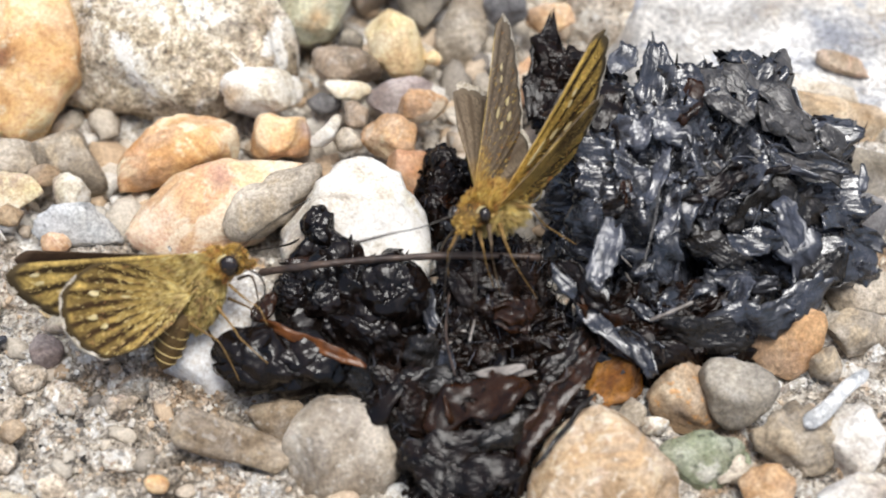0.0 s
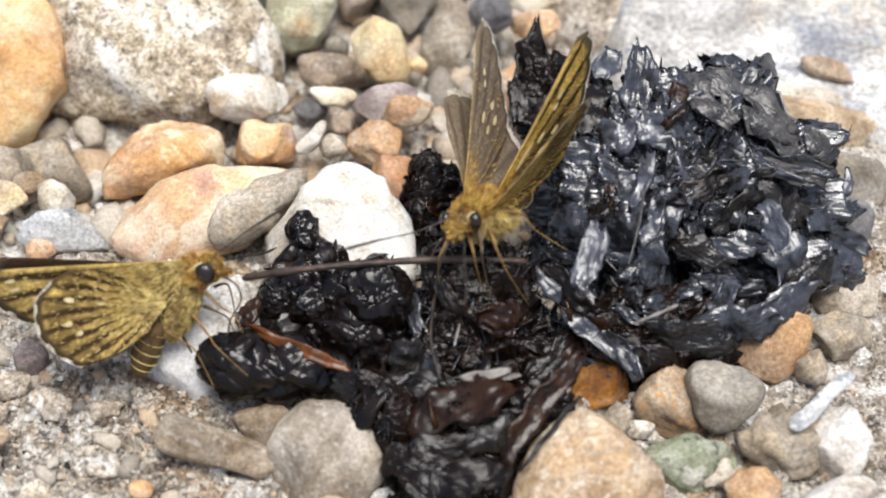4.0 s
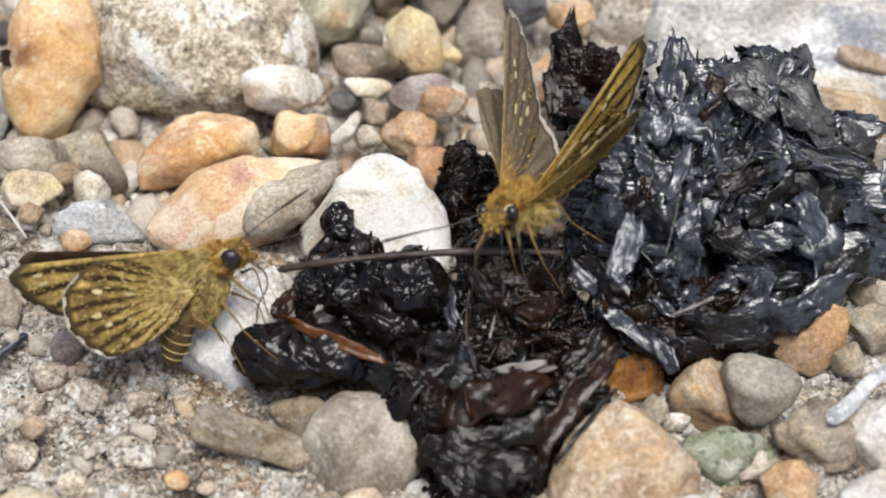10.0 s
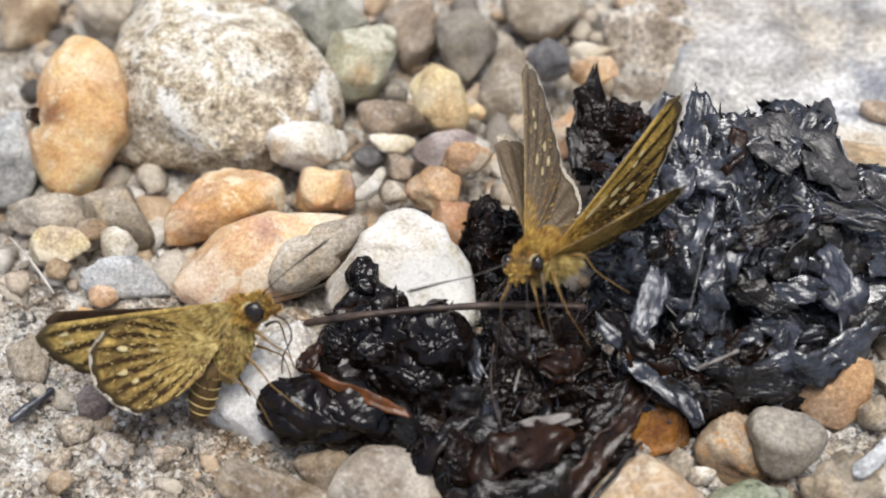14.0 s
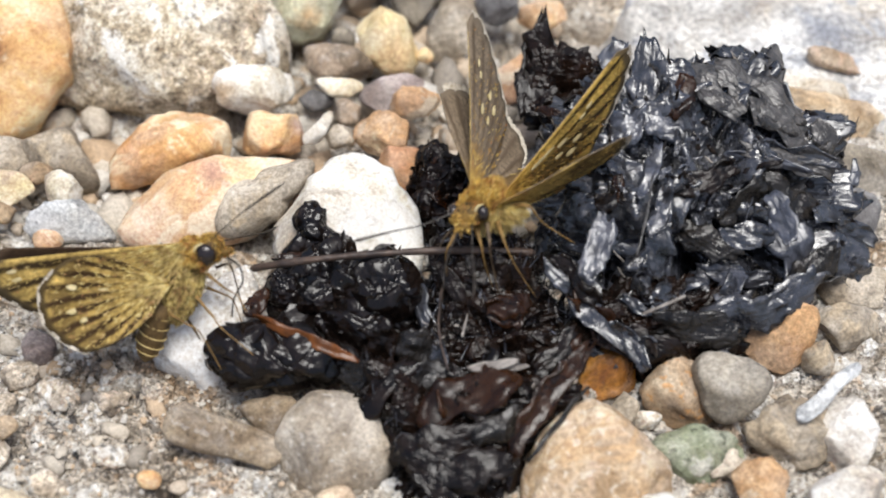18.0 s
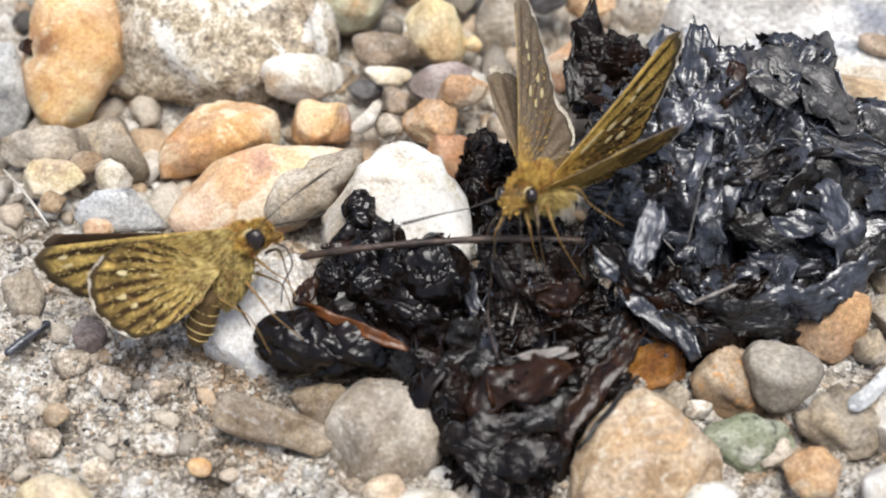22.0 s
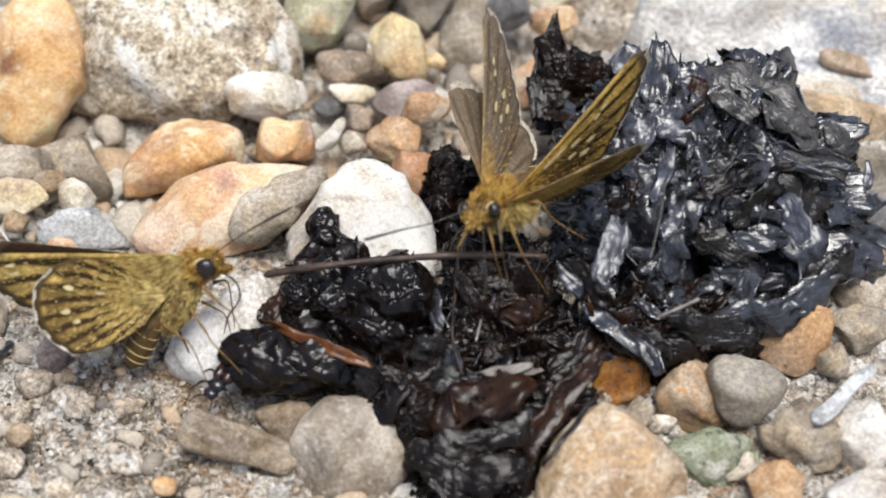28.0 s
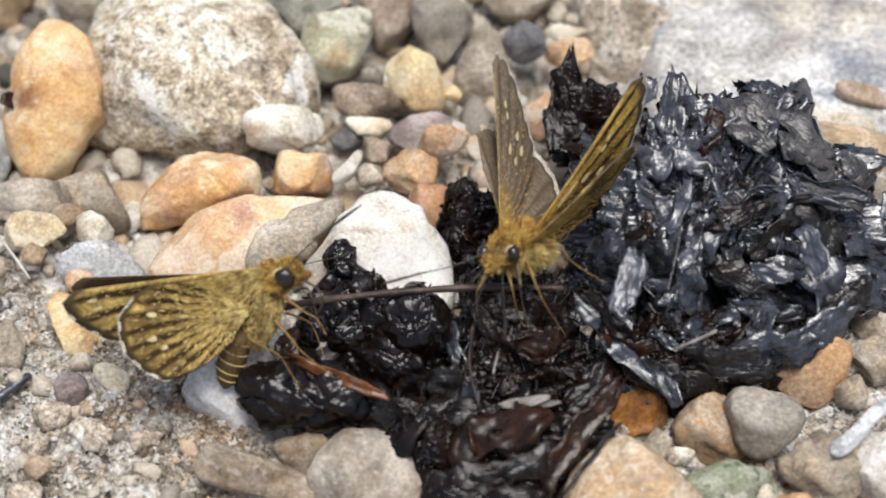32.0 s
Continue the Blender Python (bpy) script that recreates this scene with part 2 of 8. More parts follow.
MATS = {
    # orange-tan stone with the shade of the overhanging dung put into its colour
    "shadedtan": stone_material("shaded_orange_tan_stone", (0.46, 0.29, 0.15), (0.33, 0.19, 0.09), (0.2, 0.1, 0.045), (0.12, 0.07, 0.04), 0.3, None, 0.65, 1.0, 160),
    "greenspot": stone_material("olive_stone_with_spot", (0.6, 0.58, 0.42), (0.45, 0.43, 0.29), (0.29, 0.27, 0.17), (0.5, 0.32, 0.18), 0.3, (0.66, 0.64, 0.52), 0.75, stain=(0.5, -1.2, 1.8, (0.45, 0.27, 0.12))),
    "chalk": stone_material("chalk_stone", (0.82, 0.79, 0.73), (0.66, 0.61, 0.53), (0.44, 0.37, 0.28), (0.35, 0.3, 0.24), 0.3, None, 0.8, 1.0, 130, stain=(-4.8, -0.9, 3.4, (0.42, 0.33, 0.23))),
    "whitetan": stone_material("white_stone_with_tan_end", (0.8, 0.765, 0.7), (0.6, 0.55, 0.465), (0.4, 0.32, 0.23), (0.35, 0.3, 0.24), 0.3, None, 0.8, 1.0, 130, stain=(-2.8, -0.3, 1.8, (0.36, 0.24, 0.13))),
    "rustspot": stone_material("rust_stone_with_spot", (0.7, 0.46, 0.26), (0.56, 0.3, 0.13), (0.36, 0.16, 0.07), (0.7, 0.55, 0.42), 0.2, None, 0.6, 1.0, 180, 0.4, stain=(3.0, 0.9, 1.3, (0.62, 0.45, 0.4))),
    "peachmark": stone_material("peach_stone_with_mark", (0.74, 0.55, 0.4), (0.6, 0.37, 0.2), (0.46, 0.24, 0.13), (0.36, 0.2, 0.18), 0.15, (0.76, 0.63, 0.47), 0.65, 1.0, 110, 0.4, stain=(0.1, 2.7, 1.6, (0.42, 0.235, 0.18))),
    "orangerust": stone_material("orange_stone_with_rust", (0.76, 0.52, 0.29), (0.62, 0.355, 0.15), (0.4, 0.19, 0.065), (0.3, 0.14, 0.05), 0.2, (0.8, 0.68, 0.47), 0.6, 1.0, 170, 0.4, stain=(-1.8, 0.2, 1.7, (0.2, 0.075, 0.03))),
    "granite": stone_material("granite", (0.76, 0.7, 0.59), (0.47, 0.39, 0.275), (0.17, 0.125, 0.08), (0.07, 0.055, 0.04), 0.6, (0.8, 0.77, 0.71), 0.85, 1.1, 480, 0.9),
    # the pale specks are white grains and also paint their glints
    "granitetan": stone_material("granite_tan", (0.62, 0.49, 0.35), (0.47, 0.33, 0.2), (0.3, 0.19, 0.1), (0.78, 0.72, 0.62), 0.45, (0.55, 0.36, 0.2), 0.7, 0.9, 420, 0.45),
    "orange": stone_material("orange_stone", (0.76, 0.52, 0.29), (0.62, 0.355, 0.15), (0.4, 0.19, 0.065), (0.3, 0.14, 0.05), 0.2, (0.8, 0.68, 0.47), 0.6, 1.0, 170, 0.4),
    "rust": stone_material("rust_stone", (0.7, 0.46, 0.26), (0.56, 0.3, 0.13), (0.36, 0.16, 0.07), (0.7, 0.55, 0.42), 0.2, None, 0.6, 1.0, 180, 0.4),
    "peach": stone_material("peach_stone", (0.74, 0.55, 0.4), (0.6, 0.37, 0.2), (0.46, 0.24, 0.13), (0.36, 0.2, 0.18), 0.15, (0.76, 0.63, 0.47), 0.65, 1.0, 110, 0.4),
    "white": stone_material("white_stone", (0.8, 0.765, 0.7), (0.6, 0.55, 0.465), (0.4, 0.32, 0.23), (0.35, 0.3, 0.24), 0.3, None, 0.8, 1.0, 130),
    "quartz": stone_material("pale_quartz_stone", (0.82, 0.78, 0.72), (0.64, 0.595, 0.535), (0.4, 0.36, 0.31), (0.86, 0.84, 0.8), 0.5, None, 0.5, 0.8, 260, 0.9),
    "whitegrey": stone_material("pale_grey_stone", (0.72, 0.68, 0.62), (0.54, 0.49, 0.43), (0.34, 0.3, 0.25), (0.25, 0.22, 0.2), 0.35, None, 0.75),
    "bluegrey": stone_material("blue_grey_stone", (0.64, 0.64, 0.62), (0.44, 0.44, 0.43), (0.22, 0.225, 0.23), (0.1, 0.11, 0.12), 0.45, None, 0.75),
    "greytan": stone_material("grey_tan_stone", (0.5, 0.43, 0.34), (0.33, 0.275, 0.205), (0.2, 0.16, 0.115), (0.12, 0.1, 0.08), 0.4, (0.44, 0.35, 0.24), 0.8),
    "greyround": stone_material("wet_brown_stone", (0.5, 0.435, 0.35), (0.35, 0.29, 0.22), (0.19, 0.155, 0.12), (0.62, 0.58, 0.52), 0.45, None, 0.5),
    "grey": stone_material("grey_stone", (0.35, 0.31, 0.25), (0.255, 0.22, 0.17), (0.165, 0.14, 0.11), (0.14, 0.12, 0.1), 0.3, None, 0.7),
    "darkgrey": stone_material("dark_stone", (0.2, 0.19, 0.19), (0.12, 0.115, 0.115), (0.06, 0.055, 0.055), (0.3, 0.28, 0.26), 0.2, None, 0.6),
    "brown": stone_material("brown_stone", (0.4, 0.32, 0.24), (0.27, 0.2, 0.14), (0.16, 0.12, 0.08), (0.5, 0.46, 0.42), 0.3, None, 0.7),
    "mauve": stone_material("mauve_stone", (0.4, 0.33, 0.3), (0.28, 0.22, 0.2), (0.17, 0.13, 0.12), (0.1, 0.08, 0.07), 0.3, None, 0.75),
    "yellow": stone_material("yellow_stone", (0.76, 0.64, 0.42), (0.66, 0.5, 0.27), (0.44, 0.32, 0.15), (0.3, 0.2, 0.08), 0.2, (0.72, 0.6, 0.4), 0.6),
    "cream": stone_material("cream_stone", (0.78, 0.7, 0.56), (0.64, 0.55, 0.4), (0.44, 0.36, 0.24), (0.25, 0.2, 0.14), 0.3, None, 0.8),
    "tan": stone_material("tan_stone", (0.6, 0.48, 0.34), (0.44, 0.32, 0.2), (0.27, 0.18, 0.1), (0.16, 0.1, 0.06), 0.35, None, 0.8),
    "orangetan": stone_material("orange_tan_stone", (0.66, 0.48, 0.31), (0.5, 0.3, 0.15), (0.32, 0.17, 0.08), (0.2, 0.1, 0.05), 0.3, (0.6, 0.5, 0.38), 0.7),
    "woodtan": stone_material("weathered_brown_stone", (0.42, 0.34, 0.24), (0.29, 0.22, 0.145), (0.15, 0.105, 0.065), (0.6, 0.58, 0.55), 0.25, (0.32, 0.25, 0.175), 0.6),
    "greygreen": stone_material("grey_green_stone", (0.36, 0.35, 0.29), (0.24, 0.23, 0.18), (0.13, 0.12, 0.09), (0.08, 0.07, 0.05), 0.4, None, 0.8),
    "mossgreen": stone_material("moss_green_stone", (0.42, 0.44, 0.33), (0.27, 0.31, 0.19), (0.14, 0.17, 0.09), (0.05, 0.06, 0.04), 0.7, (0.48, 0.46, 0.4), 0.8),
    "mottled": stone_material("mottled_stone", (0.5, 0.4, 0.28), (0.36, 0.25, 0.15), (0.2, 0.13, 0.08), (0.55, 0.26, 0.07), 0.6, None, 0.75),
    "crumb": stone_material("crumbly_rock", (0.6, 0.54, 0.46), (0.4, 0.33, 0.25), (0.2, 0.16, 0.12), (0.07, 0.06, 0.05), 0.6, (0.68, 0.65, 0.6), 0.9, 0.8, 520, 0.9),
    "amber": stone_material("amber_stone", (0.5, 0.24, 0.05), (0.36, 0.15, 0.025), (0.2, 0.07, 0.012), (0.08, 0.03, 0.01), 0.4, None, 0.25),
}


def sand_material():
    """Damp caked sand: pale crust, tan earth, dark specks and glinting grains."""
    m, nt, b = material("sand", 0.75, 0.4)
    tc = nt.nodes.new("ShaderNodeTexCoord")
    v = tc.outputs["Object"]
    c = ramp(nt, noise_tex(nt, v, 210, 6, 0.65, 0.8), [(0.33, (0.12, 0.095, 0.07)), (0.42, (0.32, 0.275, 0.22)), (0.51, (0.53, 0.49, 0.435)), (0.62, (0.74, 0.715, 0.67))])
    earth = ramp(nt, noise_tex(nt, v, 160, 4, 0.6, 1.0), [(0.56, (0, 0, 0)), (0.64, (0.7, 0.7, 0.7))])
    c = mix(nt, earth, c, (0.36, 0.235, 0.13))
    vor = node(nt, "ShaderNodeTexVoronoi", Scale=3300.0)
    nt.links.new(v, vor.inputs["Vector"])
    tone = nt.nodes.new("ShaderNodeRGBToBW")
    nt.links.new(vor.outputs["Color"], tone.inputs[0])
    c = mix(nt, 0.7, c, ramp(nt, tone.outputs[0], [(0.15, (0.12, 0.11, 0.1)), (0.5, (0.5, 0.49, 0.48)), (0.85, (0.88, 0.87, 0.85))]), "OVERLAY")
    sp = ramp(nt, noise_tex(nt, v, 420, 5, 0.75, 0.4), [(0.57, (0, 0, 0)), (0.63, (0.9, 0.9, 0.9))])
    c = mix(nt, sp, c, (0.035, 0.03, 0.03))
    nt.links.new(c, b.inputs["Base Color"])
    h = mix(nt, 0.35, noise_tex(nt, v, 900, 8, 0.75), vor.outputs["Distance"])
    bump(nt, b, h, 1.0, 0.0007)
    return m


def grain_material():
    m, nt, b = material("sand_grains", 0.8, 0.4)
    geo = nt.nodes.new("ShaderNodeNewGeometry")
    c = ramp(nt, geo.outputs["Random Per Island"], [(0.0, (0.03, 0.028, 0.026)), (0.06, (0.16, 0.14, 0.12)), (0.3, (0.46, 0.4, 0.32)), (0.5, (0.46, 0.41, 0.34)), (0.7, (0.42, 0.3, 0.19)), (0.85, (0.48, 0.445, 0.39)), (1.0, (0.58, 0.55, 0.5))])
    tc = nt.nodes.new("ShaderNodeTexCoord")
    n = noise_tex(nt, tc.outputs["Object"], 2500, 4, 0.7)
    c = mix(nt, 0.5, c, ramp(nt, n, [(0.35, (0.3, 0.3, 0.3)), (0.65, (0.75, 0.75, 0.75))]), "OVERLAY")
    nt.links.new(c, b.inputs["Base Color"])
    bump(nt, b, n, 0.4, 0.0004)
    return m


def dung_material(name, base, tint, rough_lo, rough_hi, scale=500, wet=1.0, spec=0.5, relief=0.6):
    """Damp matted plant matter: uneven tone, wet and dull patches, fine fibrous relief."""
    m, nt, b = material(name, 0.3, spec)
    v = coords(nt)
    c = ramp(nt, noise_tex(nt, v, scale, 6, 0.7, 0.8), [(0.36, base), (0.64, tint)])
    nt.links.new(c, b.inputs["Base Color"])
    r = nt.nodes.new("ShaderNodeMapRange")
    r.inputs["To Min"].default_value, r.inputs["To Max"].default_value = rough_lo, rough_hi
    r.inputs["From Min"].default_value, r.inputs["From Max"].default_value = 0.35, 0.65
    nt.links.new(noise_tex(nt, v, scale * 0.8, 5, 0.65), r.inputs["Value"])
    nt.links.new(r.outputs[0], b.inputs["Roughness"])
    b.inputs["Coat Weight"].default_value, b.inputs["Coat Roughness"].default_value = wet * 0.5, 0.2
    stretch = nt.nodes.new("ShaderNodeMapping")
    stretch.inputs["Scale"].default_value = (0.35, 1.6, 1.0)
    nt.links.new(v, stretch.inputs["Vector"])
    h = mix(nt, 0.4, noise_tex(nt, v, scale * 1.6, 2.5, 0.5, 0.8), noise_tex(nt, stretch.outputs[0], scale * 3.0, 2, 0.5))
    bump(nt, b, h, relief, 0.0006)
    return m


SAND, GRAINS = sand_material(), grain_material()
# the bluish tint paints some of the sky's sheen into the black
DUNG = dung_material("wet_black_dung", (0.004, 0.0039, 0.0044), (0.043, 0.045, 0.055), 0.12, 0.38, 450, 0.9, 0.8, 0.6)
DUNG_SLICK = dung_material("slick_black_dung", (0.0015, 0.0012, 0.0011), (0.01, 0.006, 0.0045), 0.1, 0.32, 300, 0.3, 0.28, 0.16)
# wet, but blacker than DUNG and FLAKE: shade of the low lumps painted in
DUNG_DARK = dung_material("shaded_wet_dung", (0.002, 0.0014, 0.0011), (0.015, 0.0075, 0.0045), 0.08, 0.28, 550, 0.16, 0.18, 0.8)
FLAKE_DARK = dung_material("shaded_wet_flake", (0.002, 0.0015, 0.0013), (0.013, 0.0075, 0.005), 0.08, 0.3, 600, 0.25, 0.25, 0.7)
# FLAKE and, paler, FLAKE_GREY: sky sheen put into the base colour as grey-blue
FLAKE = dung_material("wet_black_flake", (0.005, 0.005, 0.006), (0.042, 0.044, 0.054), 0.14, 0.4, 500, 0.9, 0.8, 0.6)
FLAKE_GREY = dung_material("painted_sheen_flake", (0.012, 0.0125, 0.016), (0.07, 0.075, 0.095), 0.2, 0.46, 450, 0.7, 0.85, 0.6)
FLAKE_DULL = dung_material("dull_grey_flake", (0.004, 0.0034, 0.003), (0.022, 0.0185, 0.016), 0.12, 0.4, 600, 0.3, 0.35, 0.7)
FLAKE_BROWN = dung_material("red_brown_flake", (0.004, 0.0018, 0.001), (0.035, 0.013, 0.0045), 0.12, 0.36, 450, 0.2, 0.25, 0.5)
AMBER_STRIP = dung_material("amber_husk", (0.01, 0.003, 0.001), (0.17, 0.055, 0.011), 0.2, 0.45, 260, 0.15, 0.25, 0.3)
FLAKE_DRY = dung_material("dried_grey_flake", (0.01, 0.0088, 0.008), (0.09, 0.083, 0.078), 0.2, 0.48, 600, 0.4, 0.6, 0.9)
FIBRE = dung_material("pale_fibre", (0.12, 0.1, 0.085), (0.3, 0.27, 0.24), 0.4, 0.7, 500, 0.2)
TWIG = dung_material("dark_twig_bark", (0.018, 0.011, 0.009), (0.075, 0.045, 0.03), 0.45, 0.8, 500, 0.1)
STRAW = dung_material("pale_straw", (0.35, 0.32, 0.27), (0.6, 0.56, 0.5), 0.5, 0.8, 400, 0.0)


def wing_material(name, ground, vein, rim, veins, width, blotch, root=None, dusk=None):
    m, nt, b = material(name, 0.75, 0.15)
    uv = nt.nodes.new("ShaderNodeUVMap")
    sep = nt.nodes.new("ShaderNodeSeparateXYZ")
    nt.links.new(uv.outputs[0], sep.inputs[0])
    tc = nt.nodes.new("ShaderNodeTexCoord")
    scale_n = noise_tex(nt, tc.outputs["Object"], 3000, 3, 0.75)
    big = noise_tex(nt, tc.outputs["Object"], 420, 3, 0.55)

    def math_node(op, a, c=None):
        n = nt.nodes.new("ShaderNodeMath")
        n.operation = op
        for s, x in zip(n.inputs, (a, c)):
            if x is None:
                continue
            if hasattr(x, "links"):
                nt.links.new(x, s)
            else:
                s.default_value = x
        return n.outputs[0]

    u = math_node("ADD", sep.outputs[0], math_node("MULTIPLY", math_node("SUBTRACT", big, 0.5), 0.05))
    tri = math_node("ABSOLUTE", math_node("SUBTRACT", math_node("FRACT", math_node("MULTIPLY", u, float(veins))), 0.5))
    mid = noise_tex(nt, tc.outputs["Object"], 1100, 3, 0.6)
    off = math_node("DIVIDE", math_node("SUBTRACT", sep.outputs[1], 0.7), 0.17)
    band = math_node("POWER", 2.718, math_node("MULTIPLY", math_node("MULTIPLY", off, off), -1.0))
    grow = math_node("ADD", math_node("ADD", math_node("MULTIPLY", sep.outputs[1], 0.1), 0.035), math_node("MULTIPLY", math_node("SUBTRACT", mid, 0.5), 0.2))
    grow = math_node("ADD", grow, math_node("MULTIPLY", band, width * 0.42))
    d = math_node("SUBTRACT", grow, tri)
    fac = ramp(nt, math_node("ADD", math_node("MULTIPLY", d, 3.6), 0.5), [(0.15, (0, 0, 0)), (0.85, (1, 1, 1))])
    streak_v = nt.nodes.new("ShaderNodeCombineXYZ")
    nt.links.new(math_node("MULTIPLY", sep.outputs[0], 70.0), streak_v.inputs[0])
    nt.links.new(math_node("MULTIPLY", sep.outputs[1], 9.0), streak_v.inputs[1])
    streak = noise_tex(nt, streak_v.outputs[0], 1.0, 3, 0.6)
    ground = mix(nt, ramp(nt, streak, [(0.35, (0.3, 0.3, 0.3)), (0.55, (0, 0, 0))]), ground, tuple(0.5 * x + 0.5 * y for x, y in zip(ground, vein)))
    g = mix(nt, 0.9, ground, ramp(nt, scale_n, [(0.3, (0.2, 0.2, 0.2)), (0.7, (0.8, 0.8, 0.8))]), "OVERLAY")
    c = mix(nt, fac, g, vein)
    bl = ramp(nt, noise_tex(nt, tc.outputs["Object"], 380, 3, 0.6), [(0.4, (0, 0, 0)), (0.58, (1, 1, 1))])
    outer = ramp(nt, sep.outputs[1], [(0.25, (0.2, 0.2, 0.2)), (0.6, (1, 1, 1))])
    c = mix(nt, math_node("MULTIPLY", math_node("MULTIPLY", bl, outer), blotch), c, vein)
    if root:
        near = ramp(nt, sep.outputs[1], [(0.08, (1, 1, 1)), (0.36, (0, 0, 0))])
        c = mix(nt, math_node("MULTIPLY", near, 0.7), c, root)
    if dusk:
        inner = math_node("MULTIPLY", ramp(nt, sep.outputs[0], [(0.14, (0, 0, 0)), (0.26, (1, 1, 1))]), ramp(nt, sep.outputs[1], [(0.72, (1, 1, 1)), (0.95, (0.15, 0.15, 0.15))]))
        c = mix(nt, math_node("MULTIPLY", inner, 0.85), c, dusk)
    edge = ramp(nt, sep.outputs[1], [(0.93, (0, 0, 0)), (0.965, (1, 1, 1))])
    c = mix(nt, edge, c, rim)
    nt.links.new(c, b.inputs["Base Color"])
    bump(nt, b, mix(nt, 0.5, scale_n, fac), 0.35, 0.0002)
    return m


def plain(name, c1, c2, scale, rough, spec=0.3, bump_s=0.3):
    m, nt, b = material(name, rough, spec)
    tc = nt.nodes.new("ShaderNodeTexCoord")
    n = noise_tex(nt, tc.outputs["Object"], scale, 4, 0.65)
    nt.links.new(ramp(nt, n, [(0.35, c1), (0.65, c2)]), b.inputs["Base Color"])
    bump(nt, b, n, bump_s, 0.0002)
    return m


OCHRE, BROWN = (0.5, 0.34, 0.1), (0.038, 0.02, 0.007)
WING_UNDER = wing_material("wing_underside", OCHRE, BROWN, (0.06, 0.04, 0.016), 11, 0.46, 0.75, (0.3, 0.2, 0.06))
FORE_UNDER = wing_material("forewing_underside", (0.52, 0.36, 0.11), (0.03, 0.018, 0.007), (0.07, 0.05, 0.025), 9, 0.34, 0.5, (0.34, 0.2, 0.05))
FORE_UNDER_DARK = wing_material("forewing_underside_dark", (0.5, 0.33, 0.08), (0.024, 0.013, 0.005), (0.07, 0.05, 0.025), 9, 0.3, 0.5, (0.52, 0.31, 0.06), (0.035, 0.022, 0.011))
WING_UPPER = wing_material("wing_upperside", (0.18, 0.138, 0.095), (0.1, 0.072, 0.048), (0.15, 0.115, 0.08), 8, 0.14, 0.35, (0.42, 0.24, 0.05))
# a darker copy of WING_UPPER, for both faces of the far forewing
WING_DARK = wing_material("wing_upperside_dark", (0.05, 0.03, 0.017), (0.028, 0.016, 0.01), (0.07, 0.045, 0.028), 8, 0.14, 0.3, (0.14, 0.075, 0.02))
FRINGE = plain("wing_fringe", (0.3, 0.25, 0.18), (0.66, 0.6, 0.5), 3000, 0.8)
SPOT = plain("wing_spot", (0.45, 0.36, 0.16), (0.62, 0.52, 0.3), 2000, 0.6)
def fur_material(name, stops):
    m, nt, b = material(name, 0.6, 0.35)
    geo = nt.nodes.new("ShaderNodeNewGeometry")
    tc = nt.nodes.new("ShaderNodeTexCoord")
    n = noise_tex(nt, tc.outputs["Object"], 850, 3, 0.6)
    c = ramp(nt, geo.outputs["Random Per Island"], stops)
    c = mix(nt, 0.9, c, ramp(nt, n, [(0.38, (0.16, 0.15, 0.14)), (0.52, (0.5, 0.5, 0.5)), (0.66, (0.7, 0.7, 0.7))]), "OVERLAY")
    nt.links.new(c, b.inputs["Base Color"])
    return m


FUR_HAIR = fur_material("ochre_hair", [(0.0, (0.08, 0.045, 0.012)), (0.2, (0.34, 0.19, 0.035)), (0.6, (0.58, 0.35, 0.065)), (1.0, (0.74, 0.54, 0.2))])
FUR_OLIVE_HAIR = fur_material("olive_hair", [(0.0, (0.07, 0.05, 0.016)), (0.2, (0.3, 0.21, 0.06)), (0.6, (0.5, 0.36, 0.11)), (1.0, (0.68, 0.54, 0.25))])
FUR = plain("ochre_fur", (0.03, 0.017, 0.005), (0.22, 0.125, 0.024), 700, 0.7)
FUR_OLIVE = plain("olive_fur", (0.05, 0.034, 0.01), (0.26, 0.19, 0.06), 700, 0.7)
EYE = plain("compound_eye", (0.008, 0.005, 0.004), (0.02, 0.013, 0.01), 5000, 0.22, 0.6, 0.15)
LEG = plain("leg_scales", (0.12, 0.07, 0.022), (0.27, 0.16, 0.05), 1500, 0.6)
LEG_DARK = plain("dark_leg", (0.06, 0.04, 0.025), (0.16, 0.11, 0.06), 1500, 0.6)
HORN = plain("black_horn", (0.012, 0.009, 0.007), (0.04, 0.03, 0.02), 2500, 0.4, 0.5)
BELLY = plain("abdomen_scales", (0.06, 0.035, 0.012), (0.14, 0.085, 0.03), 1200, 0.7)
RING = plain("abdomen_ring", (0.36, 0.25, 0.08), (0.55, 0.43, 0.2), 1500, 0.7)
BEETLE_RED = plain("beetle_red_patch", (0.012, 0.006, 0.005), (0.04, 0.012, 0.009), 2500, 0.25, 0.6, 0.1)
BEETLE = plain("beetle_shell", (0.006, 0.006, 0.007), (0.016, 0.015, 0.016), 2500, 0.2, 0.6, 0.1)


# ---------------------------------------------------------------- mesh helpers
def mesh_object(name, verts, faces, mats, smooth=True, uvs=None, slots=None):
    me = bpy.data.meshes.new(name)
    me.from_pydata([tuple(v) for v in verts], [], faces)
    for m in mats if isinstance(mats, (list, tuple)) else [mats]:
        me.materials.append(m)
    if smooth:
        me.polygons.foreach_set("use_smooth", [True] * len(me.polygons))
    if slots is not None:
        me.polygons.foreach_set("material_index", slots)
    if uvs is not None:
        layer = me.uv_layers.new(name="UVMap")
        for loop in me.loops:
            layer.data[loop.index].uv = uvs[loop.vertex_index]
    me.update()
    return new(name, me)


